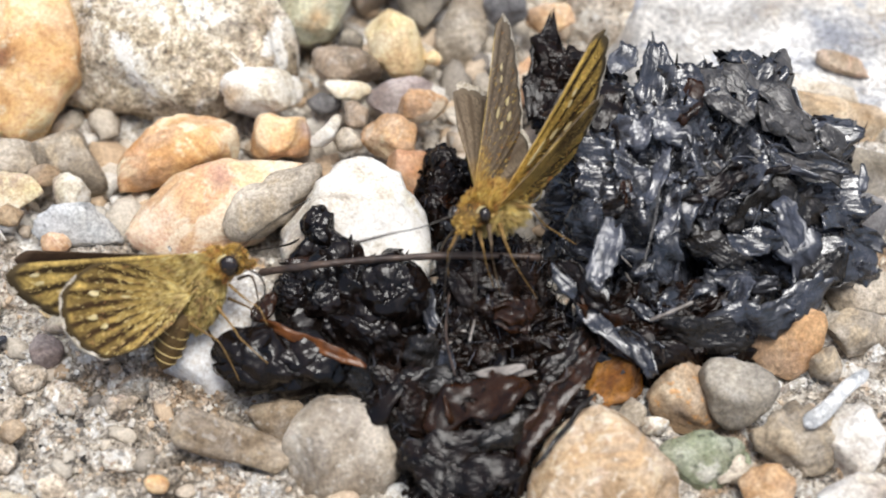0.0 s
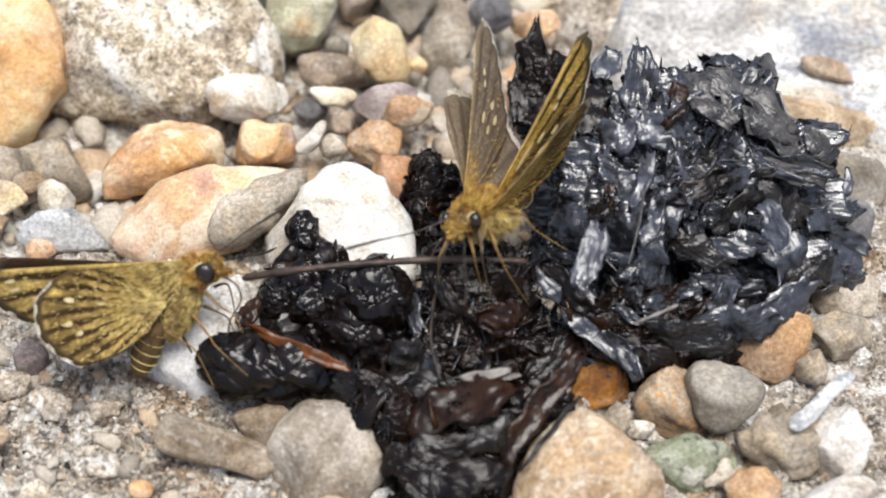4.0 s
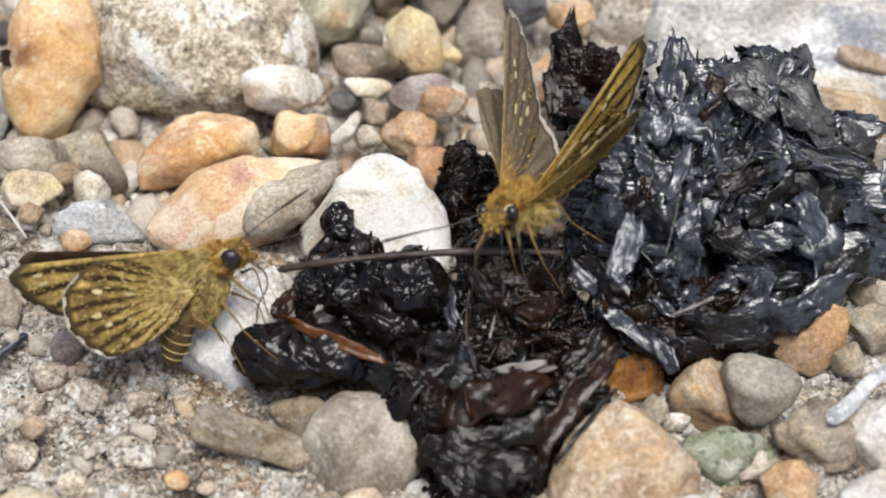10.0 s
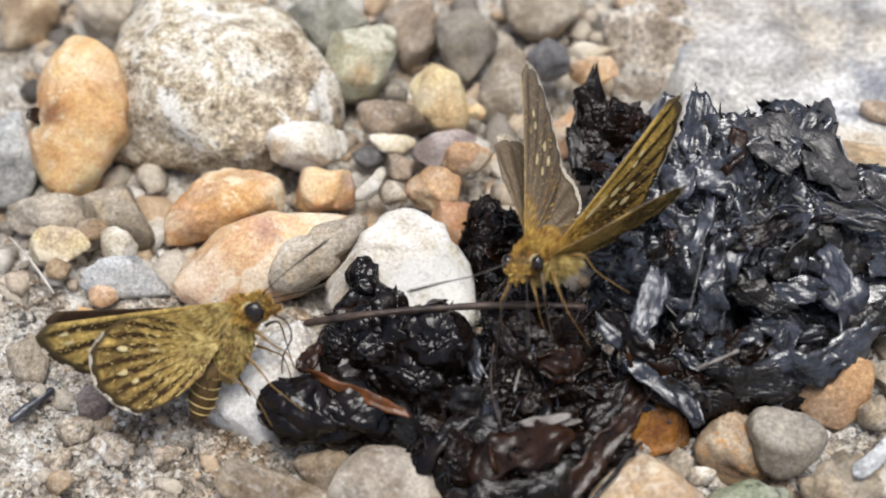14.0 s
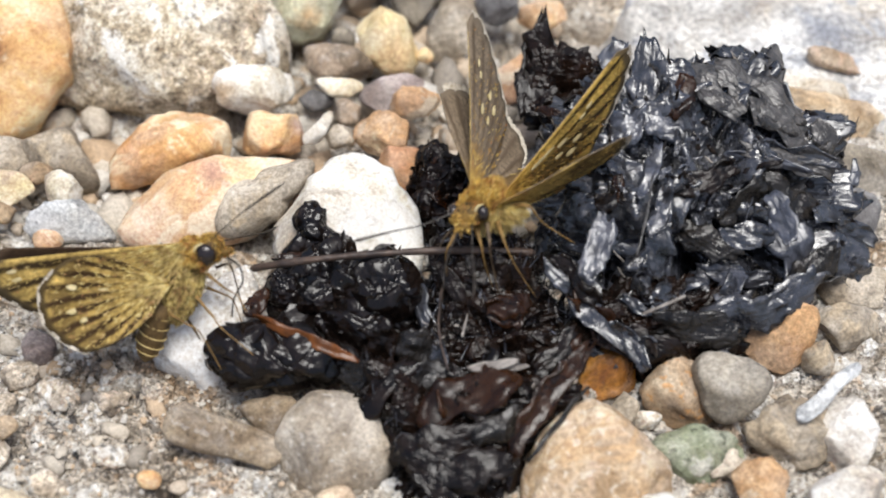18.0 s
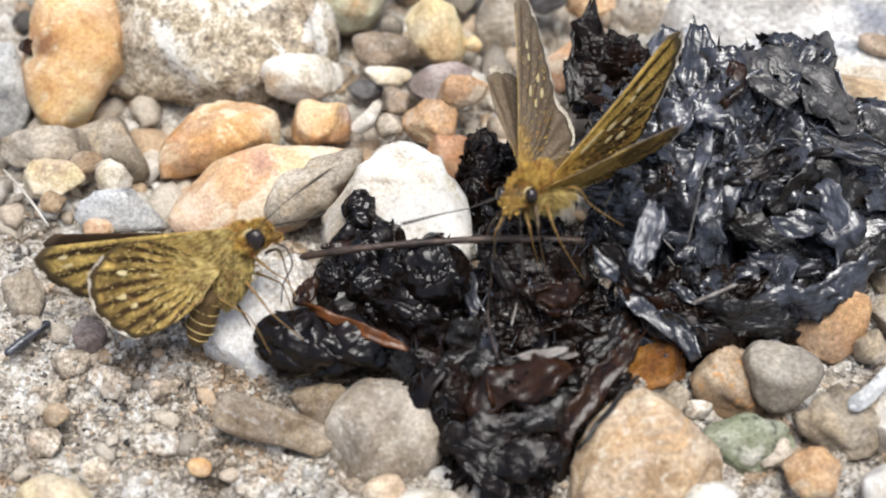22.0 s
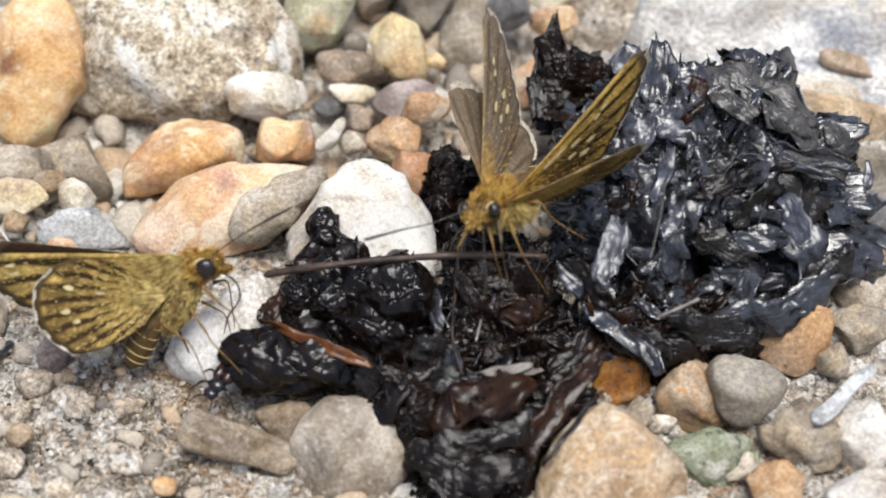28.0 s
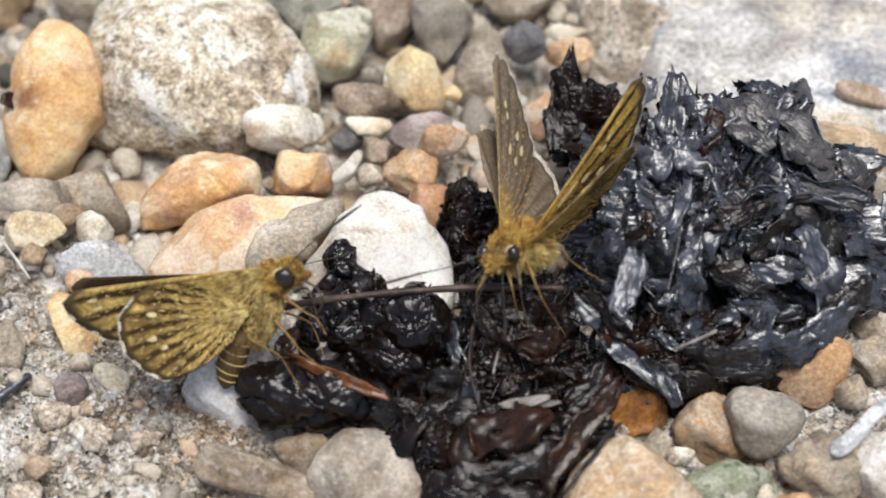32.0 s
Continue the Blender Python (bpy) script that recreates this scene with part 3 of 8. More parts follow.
def child(ob, parent, label=""):
    ob.parent = parent
    if label:
        ob["label"] = label
    return ob


def sphere_dirs(level):
    bm = bmesh.new()
    bmesh.ops.create_icosphere(bm, subdivisions=level, radius=1.0)
    v = np.array([x.co[:] for x in bm.verts])
    f = [[x.index for x in fa.verts] for fa in bm.faces]
    bm.free()
    return v, f


SPHERE = {k: sphere_dirs(k) for k in (1, 2, 3, 4, 5, 6, 7)}


def fbm(p, size, octaves=4):
    return noise.fractal(Vector(p) / size, 0.9, 2.1, octaves)


def ring_radius(radii, phi):
    """A closed smooth outline through evenly spaced radii."""
    n = len(radii)
    x = (phi / (2 * math.pi)) % 1.0 * n
    i, f = int(x), x - int(x)
    a, b, c, d = (radii[(i + k) % n] for k in (-1, 0, 1, 2))
    return b + 0.5 * f * (c - a + f * (2 * a - 5 * b + 4 * c - d + f * (3 * (b - c) + d - a)))


def lump(radii, depth, seed, rough=0.05, power=2.4, level=3, cell=0.35, facet=0.0):
    """A stone: an outline carried round as a rounded body, worn and dented. Millimetres in, metres out."""
    dirs, faces = SPHERE[level]
    size = sum(radii) / len(radii)
    shift = Vector((seed * 7.13, seed * 3.71, seed * 1.37))
    rnd = random.Random(seed)
    cuts = []
    for _ in range(int(facet * 12)):
        d = Vector((rnd.gauss(0, 1), rnd.gauss(0, 1), rnd.gauss(0, 0.8) + 0.5)).normalized()
        cuts.append((d, rnd.uniform(0.62, 0.86)))
    out = []
    for d in dirs:
        z = float(d[2])
        phi = math.atan2(d[1], d[0])
        s = (1 - abs(z) ** power) ** (1 / power)
        r = ring_radius(radii, phi) * s
        p = Vector((r * math.cos(phi), r * math.sin(phi), depth * z))
        unit = Vector((p.x / size, p.y / size, p.z / depth))
        for cd, lim in cuts:
            over = unit.dot(cd) - lim
            if over > 0:
                unit = unit - cd * over * 0.85
        p = Vector((unit.x * size, unit.y * size, unit.z * depth))
        k = noise.fractal(Vector(unit) / cell * 0.5 + shift, 1.0, 2.0, 4) * rough
        dent = abs(noise.noise(Vector(unit) * 2.3 + shift * 1.7)) * rough * 1.3
        p *= 1 + k - dent
        out.append(p * MM)
    return out, faces


def stone(name, x, y, z, depth, radii, mat, label, category, seed, rough=0.05, facet=0.0, rx=40.0):
    verts, faces = lump(radii, depth, seed, rough, 2.3 + facet, 4 if max(radii) > 2.2 else 3, facet=facet)
    ob = mesh_object(name, verts, faces, MATS[mat])
    ob.matrix_world = pose(x * MM, y * MM, z * MM, rx, 0, 0)
    return tagged(ob, label, category, "pebbles on the sand")


def tube(points, radii, sides=8):
    pts = [Vector(p) for p in points]
    verts, faces = [], []
    up = Vector((0.13, 0.31, 0.94)).normalized()
    for i, p in enumerate(pts):
        d = (pts[min(i + 1, len(pts) - 1)] - pts[max(i - 1, 0)]).normalized()
        a = d.cross(up)
        if a.length < 0.05:
            a = d.cross(Vector((1, 0, 0)))
        a.normalize()
        b = d.cross(a)
        for k in range(sides):
            t = 2 * math.pi * k / sides
            verts.append(p + (a * math.cos(t) + b * math.sin(t)) * radii[i])
    n = len(pts)
    for i in range(n - 1):
        for k in range(sides):
            faces.append([i * sides + k, i * sides + (k + 1) % sides, (i + 1) * sides + (k + 1) % sides, (i + 1) * sides + k])
    faces.append(list(range(sides))[::-1])
    faces.append([(n - 1) * sides + k for k in range(sides)])
    return verts, faces


def smooth_line(points, steps=6):
    pts = [Vector(p) for p in points]
    out = []
    for i in range(len(pts) - 1):
        a, b, c, d = pts[max(i - 1, 0)], pts[i], pts[i + 1], pts[min(i + 2, len(pts) - 1)]
        for k in range(steps):
            f = k / steps
            out.append(b + 0.5 * f * ((c - a) + f * (2 * a - 5 * b + 4 * c - d + f * (3 * (b - c) + d - a))))
    return out + [pts[-1]]


# ---------------------------------------------------------------- ground
def crumble(x, y):
    """Crumbs of sand and rock caked together into a crust with gaps."""
    w = fbm((x, y, 9), 3.0, 4)
    near = noise.voronoi(Vector((x / 3.1 + 0.45 * w, y / 2.6 + 0.35 * w, 4.0)))[0]
    cake = min(1.0, (near[1] - near[0]) * 3.2)
    d2 = noise.voronoi(Vector((x / 1.1 + 0.3 * w, y / 1.0, 8.0)))[0]
    tall = noise.cell(Vector((x / 3.1 + 0.45 * w, y / 2.6 + 0.35 * w, 4.0)))
    return w * 0.8 + cake * (0.8 + 0.5 * tall) + min(1.0, (d2[1] - d2[0]) * 2.5) * 0.34 + fbm((x, y, 2), 0.8, 3) * 0.24 - 0.35


def ground_height(x, y, k=1.0):
    """Millimetres. The bed lies a little lower where the pebbles are packed."""
    a = min(1.0, max(0.0, (y + 3) / 8)) * min(1.0, max(0.0, (24 - x) / 6)) if abs(x) < 60 and abs(y) < 60 else 0.0
    return fbm((x, y, 0), 14 * k, 5) * 0.75 * min(k, 12) - 0.35 - 2.3 * a + (crumble(x, y) if k == 1.0 else 0.0)


def build_ground():
    far = [54 * 1.35 ** k for k in range(1, 24)]
    out = [-f for f in far[::-1]]
    across = out + list(np.arange(-54, -44, 0.5)) + list(np.arange(-44, -8, 0.17)) + list(np.arange(-8, 54.01, 0.5)) + far
    along = out + list(np.arange(-54, -36, 0.5)) + list(np.arange(-36, 2, 0.17)) + list(np.arange(2, 54.01, 0.5)) + far
    n, rows = len(across), len(along)
    verts = []
    for yy in along:
        for xx in across:
            r = max(abs(xx), abs(yy))
            k = 1.0 if r < 60 else max(1.0, r / 90)
            h = ground_height(xx, yy, k)
            verts.append((xx * MM, yy * MM, h * MM))
    faces = [[j * n + i, j * n + i + 1, (j + 1) * n + i + 1, (j + 1) * n + i] for j in range(rows - 1) for i in range(n - 1)]
    g = mesh_object("ground", verts, faces, SAND)
    return tagged(g, "damp grey-tan sand with grit between pebbles", "ground", kind="structure")


def scatter(name, count, place, size, mat, label, category, seed, level=1, squash=(0.5, 0.9), ragged=0.3):
    """Many small stones in one mesh."""
    rnd = np.random.RandomState(seed)
    dirs, faces = SPHERE[level]
    nv = len(dirs)
    fa = np.array(faces)
    allv, allf = [], []
    for i in range(count):
        x, y = place(rnd)
        r = size(rnd)
        d = dirs * (1 + rnd.uniform(-ragged, ragged, (nv, 1)))
        d = d * np.array([rnd.uniform(0.8, 1.4), rnd.uniform(0.7, 1.1), rnd.uniform(*squash)]) * r
        e = np.array(Euler((rnd.uniform(-0.5, 0.5), rnd.uniform(-0.5, 0.5), rnd.uniform(0, 6.3))).to_matrix())
        d = d @ e.T + np.array([x, y, ground_height(x, y) + 0.05 + r * 0.25])
        allv.append(d * MM)
        allf.append(fa + i * nv)
    ob = mesh_object(name, np.concatenate(allv), np.concatenate(allf).tolist(), mat, smooth=level > 1)
    return tagged(ob, label, category, kind="stuff")


build_ground()


def in_view(rnd):
    return rnd.uniform(-46, 46), rnd.uniform(-36, 42)


def in_back(rnd):
    return rnd.uniform(-44, 20), rnd.uniform(0, 40)


def in_sand(rnd):
    x = rnd.normal(-27, 12)
    return x, rnd.normal(-19, 8)


def around(rnd):
    while True:
        x, y = rnd.uniform(-260, 260), rnd.uniform(-220, 300)
        if not (-52 < x < 52 and -42 < y < 52):
            return x, y


scatter("sand_grains", 3500, in_view, lambda r: 0.1 + 0.3 * r.uniform() ** 2.2, GRAINS, "loose coarse sand grains of many colours", "sand", 3)
scatter("grit", 3800, in_sand, lambda r: 0.05 + 0.3 * r.uniform() ** 4.0, GRAINS, "crumbly grit and rock fragments in the sand", "grit", 5)
scatter("gravel", 700, in_back, lambda r: 0.6 + 1.3 * r.uniform() ** 2, GRAINS, "small mixed gravel between the pebbles", "gravel", 9, 2)
scatter("outer_gravel", 2400, around, lambda r: 2.0 + 4.5 * r.uniform() ** 1.6, GRAINS, "river gravel spreading away on all sides", "gravel", 11, 2)

scatter("rock_crumbs", 50, in_sand, lambda r: 0.3 + 0.8 * r.uniform() ** 2, GRAINS, "angular crumbs of weathered rock in the sand", "rock crumbs", 13, 2, (0.5, 0.9), 0.22)

# ---------------------------------------------------------------- pebbles
stone('cobble', -24.34, 21.48, 3.20, 6.18, (11.62, 10.62, 10.87, 12.01, 11.01, 11.41, 12.31, 12.48, 10.55, 9.01, 9.49, 12.96, 13.25, 12.33, 10.55, 9.87, 10.25, 13.19), 'granite', 'large grey-tan speckled granite cobble half buried in sand', 'cobble', 1, 0.105, 0.50)
stone('pebble', -36.29, 17.07, 3.50, 3.76, (5.05, 5.45, 5.79, 6.83, 7.80, 7.54, 6.15, 4.92, 4.13, 4.25, 5.09, 5.97, 7.40, 8.34, 6.76, 5.41, 4.94, 5.11), 'orangerust', 'smooth orange-tan river pebble with a rusty patch', 'pebble', 2, 0.074, 0.05)
stone('pebble', -14.67, 13.79, 3.00, 2.09, (4.36, 3.90, 2.95, 2.53, 2.32, 2.30, 2.58, 3.06, 3.94, 3.95, 3.77, 3.34, 2.84, 2.45, 2.25, 2.33, 2.76, 3.52), 'whitetan', 'white quartz pebble with a tan end', 'pebble', 3, 0.084, 0.42)
stone('pebble', -22.09, 7.69, 1.50, 2.85, (5.42, 5.59, 5.35, 4.83, 4.08, 3.61, 3.33, 3.49, 3.76, 4.60, 5.88, 6.44, 4.18, 3.23, 2.92, 2.98, 3.47, 4.79), 'orange', 'rounded orange-tan pebble lying against a cobble', 'pebble', 4, 0.084, 0.42)
stone('pebble', -12.96, 8.99, 2.00, 2.13, (4.11, 3.92, 3.04, 2.16, 1.88, 2.20, 2.51, 2.83, 3.23, 4.02, 3.84, 2.99, 2.28, 2.04, 1.80, 2.01, 2.72, 3.47), 'rustspot', 'rusty orange-red pebble with a pale spot', 'pebble', 5, 0.084, 0.42)
stone('stone', -17.43, 1.00, 1.50, 2.61, (7.49, 10.28, 6.81, 4.83, 4.61, 4.39, 4.53, 5.03, 6.19, 7.84, 8.95, 6.86, 5.73, 4.77, 3.98, 4.20, 4.42, 4.63), 'peachmark', 'broad flat peach-coloured stone with a purple-red mark', 'stone', 6, 0.091, 0.42)
stone('pebble', -12.71, -0.42, 3.90, 2.24, (1.96, 3.96, 5.29, 3.51, 3.01, 2.50, 2.09, 2.65, 3.22, 3.79, 4.83, 4.98, 3.64, 2.73, 2.25, 2.18, 2.10, 2.03), 'greytan', 'long grey-brown pebble with a sandy face', 'pebble', 7, 0.06, 0.1)
stone('stone', -5.20, -3.74, 3.60, 3.66, (6.36, 6.11, 6.32, 6.81, 7.05, 6.90, 6.17, 5.60, 5.70, 6.79, 7.46, 6.87, 6.33, 6.06, 6.56, 6.34, 6.84, 6.52), 'chalk', 'large chalky white pebble stained by the dung beside it', 'stone', 8, 0.084, 0.42)
stone('pebble', -8.60, 9.07, 2.50, 0.63, (0.92, 1.18, 1.85, 2.16, 1.14, 0.79, 0.67, 0.64, 0.72, 0.97, 1.81, 1.96, 1.72, 1.43, 1.36, 1.00, 0.85, 0.83), 'white', 'sliver of white quartz stuck upright in gravel', 'pebble', 9, 0.084, 0.42)
stone('pebble', -6.81, 9.17, 1.60, 0.90, (1.42, 1.41, 1.53, 1.20, 1.09, 1.13, 1.33, 1.33, 1.29, 1.41, 1.61, 1.35, 1.30, 1.17, 1.06, 1.09, 1.28, 1.62), 'greytan', 'small pale tan pebble', 'pebble', 10, 0.084, 0.42)
stone('pebble', -2.51, 8.98, 2.00, 1.80, (3.33, 2.88, 2.40, 2.15, 2.20, 2.24, 2.55, 3.00, 3.15, 3.02, 3.29, 2.70, 2.27, 2.03, 1.97, 2.16, 2.77, 3.52), 'orangetan', 'blocky orange-tan pebble lying in the sand', 'pebble', 11, 0.112, 0.60)
stone('pebble', -1.05, 4.63, 2.00, 1.73, (2.64, 2.59, 2.67, 2.40, 2.14, 2.17, 2.50, 2.80, 3.67, 2.66, 2.08, 1.89, 1.95, 2.30, 3.02, 2.90, 2.81, 2.56), 'rust', 'deep orange pebble behind the white stone', 'pebble', 12, 0.084, 0.42)
stone('pebble', -10.61, 25.99, 2.00, 3.06, (3.52, 4.38, 5.37, 5.98, 5.41, 4.59, 4.45, 3.66, 3.46, 3.71, 4.03, 4.75, 6.27, 6.38, 4.41, 3.72, 3.44, 3.27), 'greenspot', 'pale olive-green angular pebble', 'pebble', 13, 0.112, 0.60)
stone('pebble', -13.95, 32.87, 1.50, 2.35, (4.19, 4.78, 3.73, 3.03, 2.84, 2.75, 2.84, 3.37, 4.55, 3.86, 3.75, 3.64, 3.60, 4.03, 3.11, 2.64, 2.56, 2.91), 'greygreen', 'grey-green pebble behind a cobble', 'pebble', 14, 0.105, 0.50)
stone('pebble', -5.31, 31.42, 1.60, 2.26, (2.91, 2.87, 3.09, 3.85, 3.62, 3.75, 3.70, 3.66, 3.09, 2.66, 2.61, 2.80, 3.19, 4.29, 4.00, 3.74, 3.07, 2.81), 'brown', 'dull brown-grey pebble lying in the sand', 'pebble', 15, 0.084, 0.42)
stone('pebble', 0.01, 30.11, 1.60, 2.56, (3.78, 3.12, 2.94, 3.03, 3.57, 5.09, 5.37, 4.00, 3.26, 2.81, 2.75, 3.05, 3.64, 4.29, 4.92, 4.17, 4.05, 3.80), 'grey', 'mid-grey rounded pebble lying in the sand', 'pebble', 16, 0.084, 0.42)
stone('pebble', -2.36, 20.33, 2.60, 2.39, (2.84, 2.57, 2.53, 2.82, 3.02, 3.54, 3.66, 3.61, 3.31, 2.77, 2.66, 2.60, 2.64, 3.05, 3.36, 3.91, 3.60, 3.23), 'yellow', 'smooth yellow-ochre egg-shaped pebble', 'pebble', 17, 0.084, 0.42)
stone('pebble', -7.04, 18.10, 2.20, 1.71, (3.20, 2.74, 2.34, 1.91, 1.79, 1.90, 2.33, 2.81, 3.52, 3.15, 2.84, 2.50, 1.97, 1.79, 1.84, 2.16, 2.69, 3.74), 'brown', 'flat brown-grey pebble lying in the sand', 'pebble', 18, 0.084, 0.42)
stone('pebble', -6.84, 14.75, 2.40, 0.80, (2.35, 1.73, 1.13, 0.89, 0.82, 0.85, 1.02, 1.47, 2.31, 1.97, 1.59, 1.45, 1.28, 1.07, 1.03, 1.13, 1.43, 1.73), 'cream', 'small cream pebble lying in the sand', 'pebble', 19, 0.084, 0.42)
stone('pebble', -8.91, 14.01, 1.20, 0.91, (1.77, 1.70, 1.23, 1.05, 1.02, 1.13, 1.27, 1.28, 1.48, 2.03, 1.54, 1.28, 1.23, 1.07, 0.98, 1.03, 1.22, 1.78), 'darkgrey', 'dark wet-looking pebble in a gap', 'pebble', 20, 0.084, 0.42)
stone('pebble', -5.96, 12.18, 1.80, 0.90, (1.11, 1.24, 1.26, 1.34, 1.64, 1.44, 1.40, 1.46, 1.16, 1.07, 1.12, 1.34, 1.50, 1.35, 1.38, 1.61, 1.32, 1.14), 'brown', 'small brown pebble lying in the sand', 'pebble', 21, 0.084, 0.42)
stone('pebble', -2.00, 14.79, 1.60, 1.54, (2.76, 3.25, 2.59, 2.13, 1.79, 1.63, 1.68, 1.98, 2.38, 3.01, 3.03, 2.59, 2.29, 1.86, 1.64, 1.64, 1.86, 2.50), 'mauve', 'purple-grey pebble lying in the sand', 'pebble', 22, 0.084, 0.42)
stone('pebble', -0.07, 12.35, 2.60, 1.41, (3.00, 2.73, 2.11, 1.89, 1.66, 1.66, 1.82, 1.82, 2.08, 2.81, 3.02, 2.20, 1.73, 1.58, 1.47, 1.50, 1.74, 2.42), 'orangetan', 'small orange-tan angular pebble', 'pebble', 23, 0.112, 0.60)
stone('pebble', -6.74, 22.29, 1.40, 0.91, (1.73, 1.51, 1.25, 1.19, 1.26, 1.11, 1.12, 1.27, 1.73, 1.72, 1.72, 1.32, 1.03, 0.93, 0.96, 1.12, 1.60, 1.67), 'grey', 'small pale grey pebble', 'pebble', 24, 0.084, 0.42)
stone('pebble', 8.12, 25.88, 2.40, 1.61, (2.14, 2.09, 2.10, 2.06, 2.28, 2.28, 2.35, 2.22, 2.15, 2.21, 2.23, 2.15, 2.21, 2.09, 2.15, 2.40, 2.27, 2.44), 'darkgrey', 'dark slate-grey round pebble', 'pebble', 25, 0.084, 0.42)
stone('pebble', 12.63, 25.14, 1.60, 1.37, (3.12, 2.57, 2.30, 1.71, 1.50, 1.50, 1.70, 1.85, 2.33, 2.49, 2.56, 2.29, 1.82, 1.68, 1.62, 1.53, 1.63, 2.01), 'orangetan', 'orange stone partly behind black flakes', 'pebble', 26, 0.084, 0.42)
stone('pebble', 11.91, 28.17, 1.60, 0.56, (2.89, 1.41, 1.02, 0.87, 0.86, 0.96, 1.20, 1.53, 2.56, 2.78, 1.53, 1.07, 0.90, 0.88, 0.95, 1.07, 1.41, 2.51), 'cream', 'pale cream flat stone edge', 'pebble', 27, 0.084, 0.42)
stone('pebble', 1.18, 19.32, 2.00, 0.57, (0.89, 0.86, 0.83, 0.84, 0.81, 0.81, 0.84, 0.83, 0.86, 0.89, 0.86, 0.83, 0.84, 0.81, 0.81, 0.84, 0.83, 0.86), 'rust', 'tiny rust-red pebble lying in the sand', 'pebble', 28, 0.084, 0.42)
stone('pebble', 3.89, 23.79, 0.80, 2.15, (2.59, 2.66, 3.12, 4.04, 4.41, 3.76, 2.78, 2.45, 2.44, 2.59, 2.71, 3.25, 4.07, 4.17, 3.95, 2.88, 2.51, 2.48), 'greytan', 'grey-tan stone in shade', 'pebble', 29, 0.084, 0.42)
stone('pebble', 10.24, 16.90, 1.20, 1.67, (2.34, 2.66, 2.69, 2.56, 2.70, 2.17, 2.02, 2.12, 2.57, 2.76, 2.48, 2.54, 2.79, 2.28, 2.15, 2.30, 2.65, 2.33), 'peach', 'pinkish block of stone beside the dung', 'pebble', 30, 0.105, 0.50)
stone('pebble', 39.96, 17.89, 2.60, 1.09, (2.38, 1.55, 1.11, 0.95, 0.93, 1.04, 1.35, 2.19, 3.04, 2.52, 1.62, 1.13, 0.96, 0.93, 1.02, 1.31, 2.06, 3.00), 'tan', 'brown oblong pebble lying on a slab', 'pebble', 31, 0.084, 0.42)
stone('pebble', -43.07, 14.82, 1.50, 2.21, (2.78, 2.77, 2.87, 3.40, 4.89, 6.28, 4.53, 2.96, 2.41, 2.26, 2.41, 2.96, 4.53, 5.26, 5.35, 4.75, 4.01, 3.08), 'bluegrey', 'pale blue-grey stone lying in the sand', 'pebble', 32, 0.084, 0.42)
stone('pebble', -32.09, 7.65, 0.80, 2.13, (2.50, 2.20, 2.19, 2.44, 2.84, 3.91, 3.85, 4.30, 3.64, 3.42, 2.62, 2.25, 2.21, 2.35, 2.89, 4.45, 4.78, 3.37), 'greytan', 'dark grey-tan stone in shade', 'pebble', 33, 0.084, 0.42)
stone('pebble', -38.52, 7.82, 0.40, 1.87, (4.02, 3.82, 2.86, 2.22, 2.01, 2.06, 2.14, 2.54, 3.67, 3.86, 3.84, 3.04, 2.31, 1.97, 1.92, 2.12, 2.70, 3.37), 'greytan', 'dull grey-tan stone in shade', 'pebble', 34, 0.084, 0.42)
stone('pebble', -36.82, 2.71, 1.60, 1.64, (3.43, 3.01, 2.65, 2.12, 1.96, 2.06, 2.10, 2.36, 3.12, 3.51, 3.57, 2.43, 1.87, 1.68, 1.70, 1.96, 2.71, 3.37), 'cream', 'cream dusty pebble lying in the sand', 'pebble', 35, 0.084, 0.42)
stone('pebble', -33.82, 5.15, 1.20, 0.90, (1.60, 1.50, 1.31, 1.19, 1.12, 1.12, 1.19, 1.31, 1.50, 1.60, 1.50, 1.31, 1.19, 1.12, 1.12, 1.19, 1.31, 1.50), 'tan', 'small tan pebble lying in the sand', 'pebble', 36, 0.084, 0.42)
stone('pebble', -30.87, 2.13, 2.00, 1.32, (2.00, 1.68, 1.62, 1.77, 1.87, 2.09, 2.05, 1.94, 2.07, 2.00, 2.08, 1.93, 1.67, 1.65, 1.85, 1.89, 2.22, 2.34), 'white', 'pale dusty pebble lying in the sand', 'pebble', 37, 0.084, 0.42)
stone('pebble', -30.24, -0.53, 1.00, 1.16, (4.58, 3.21, 2.70, 2.45, 2.16, 2.16, 2.45, 3.22, 3.60, 4.42, 4.01, 2.92, 2.10, 1.82, 1.79, 2.00, 2.62, 4.25), 'bluegrey', 'flat grey stone with dark flecks', 'pebble', 38, 0.084, 0.42)
stone('pebble', -35.93, 0.40, 1.30, 0.82, (1.29, 1.35, 1.29, 1.20, 1.15, 1.10, 1.10, 1.15, 1.20, 1.29, 1.35, 1.29, 1.20, 1.15, 1.10, 1.10, 1.15, 1.20), 'tan', 'small brown-tan pebble lying in the sand', 'pebble', 39, 0.084, 0.42)
stone('pebble', -31.69, -2.57, 1.00, 0.84, (1.45, 1.27, 1.14, 1.04, 1.04, 1.07, 1.21, 1.38, 1.50, 1.45, 1.27, 1.14, 1.04, 1.04, 1.07, 1.21, 1.38, 1.50), 'peach', 'small pink-orange pebble lying in the sand', 'pebble', 40, 0.084, 0.42)
stone('pebble', -37.14, -9.81, 0.60, 1.52, (1.89, 2.05, 2.04, 2.30, 2.84, 2.39, 2.30, 2.36, 1.92, 1.81, 1.92, 2.36, 2.32, 2.53, 2.47, 2.46, 2.16, 1.90), 'greytan', 'dull grey stone in sand', 'pebble', 41, 0.084, 0.42)
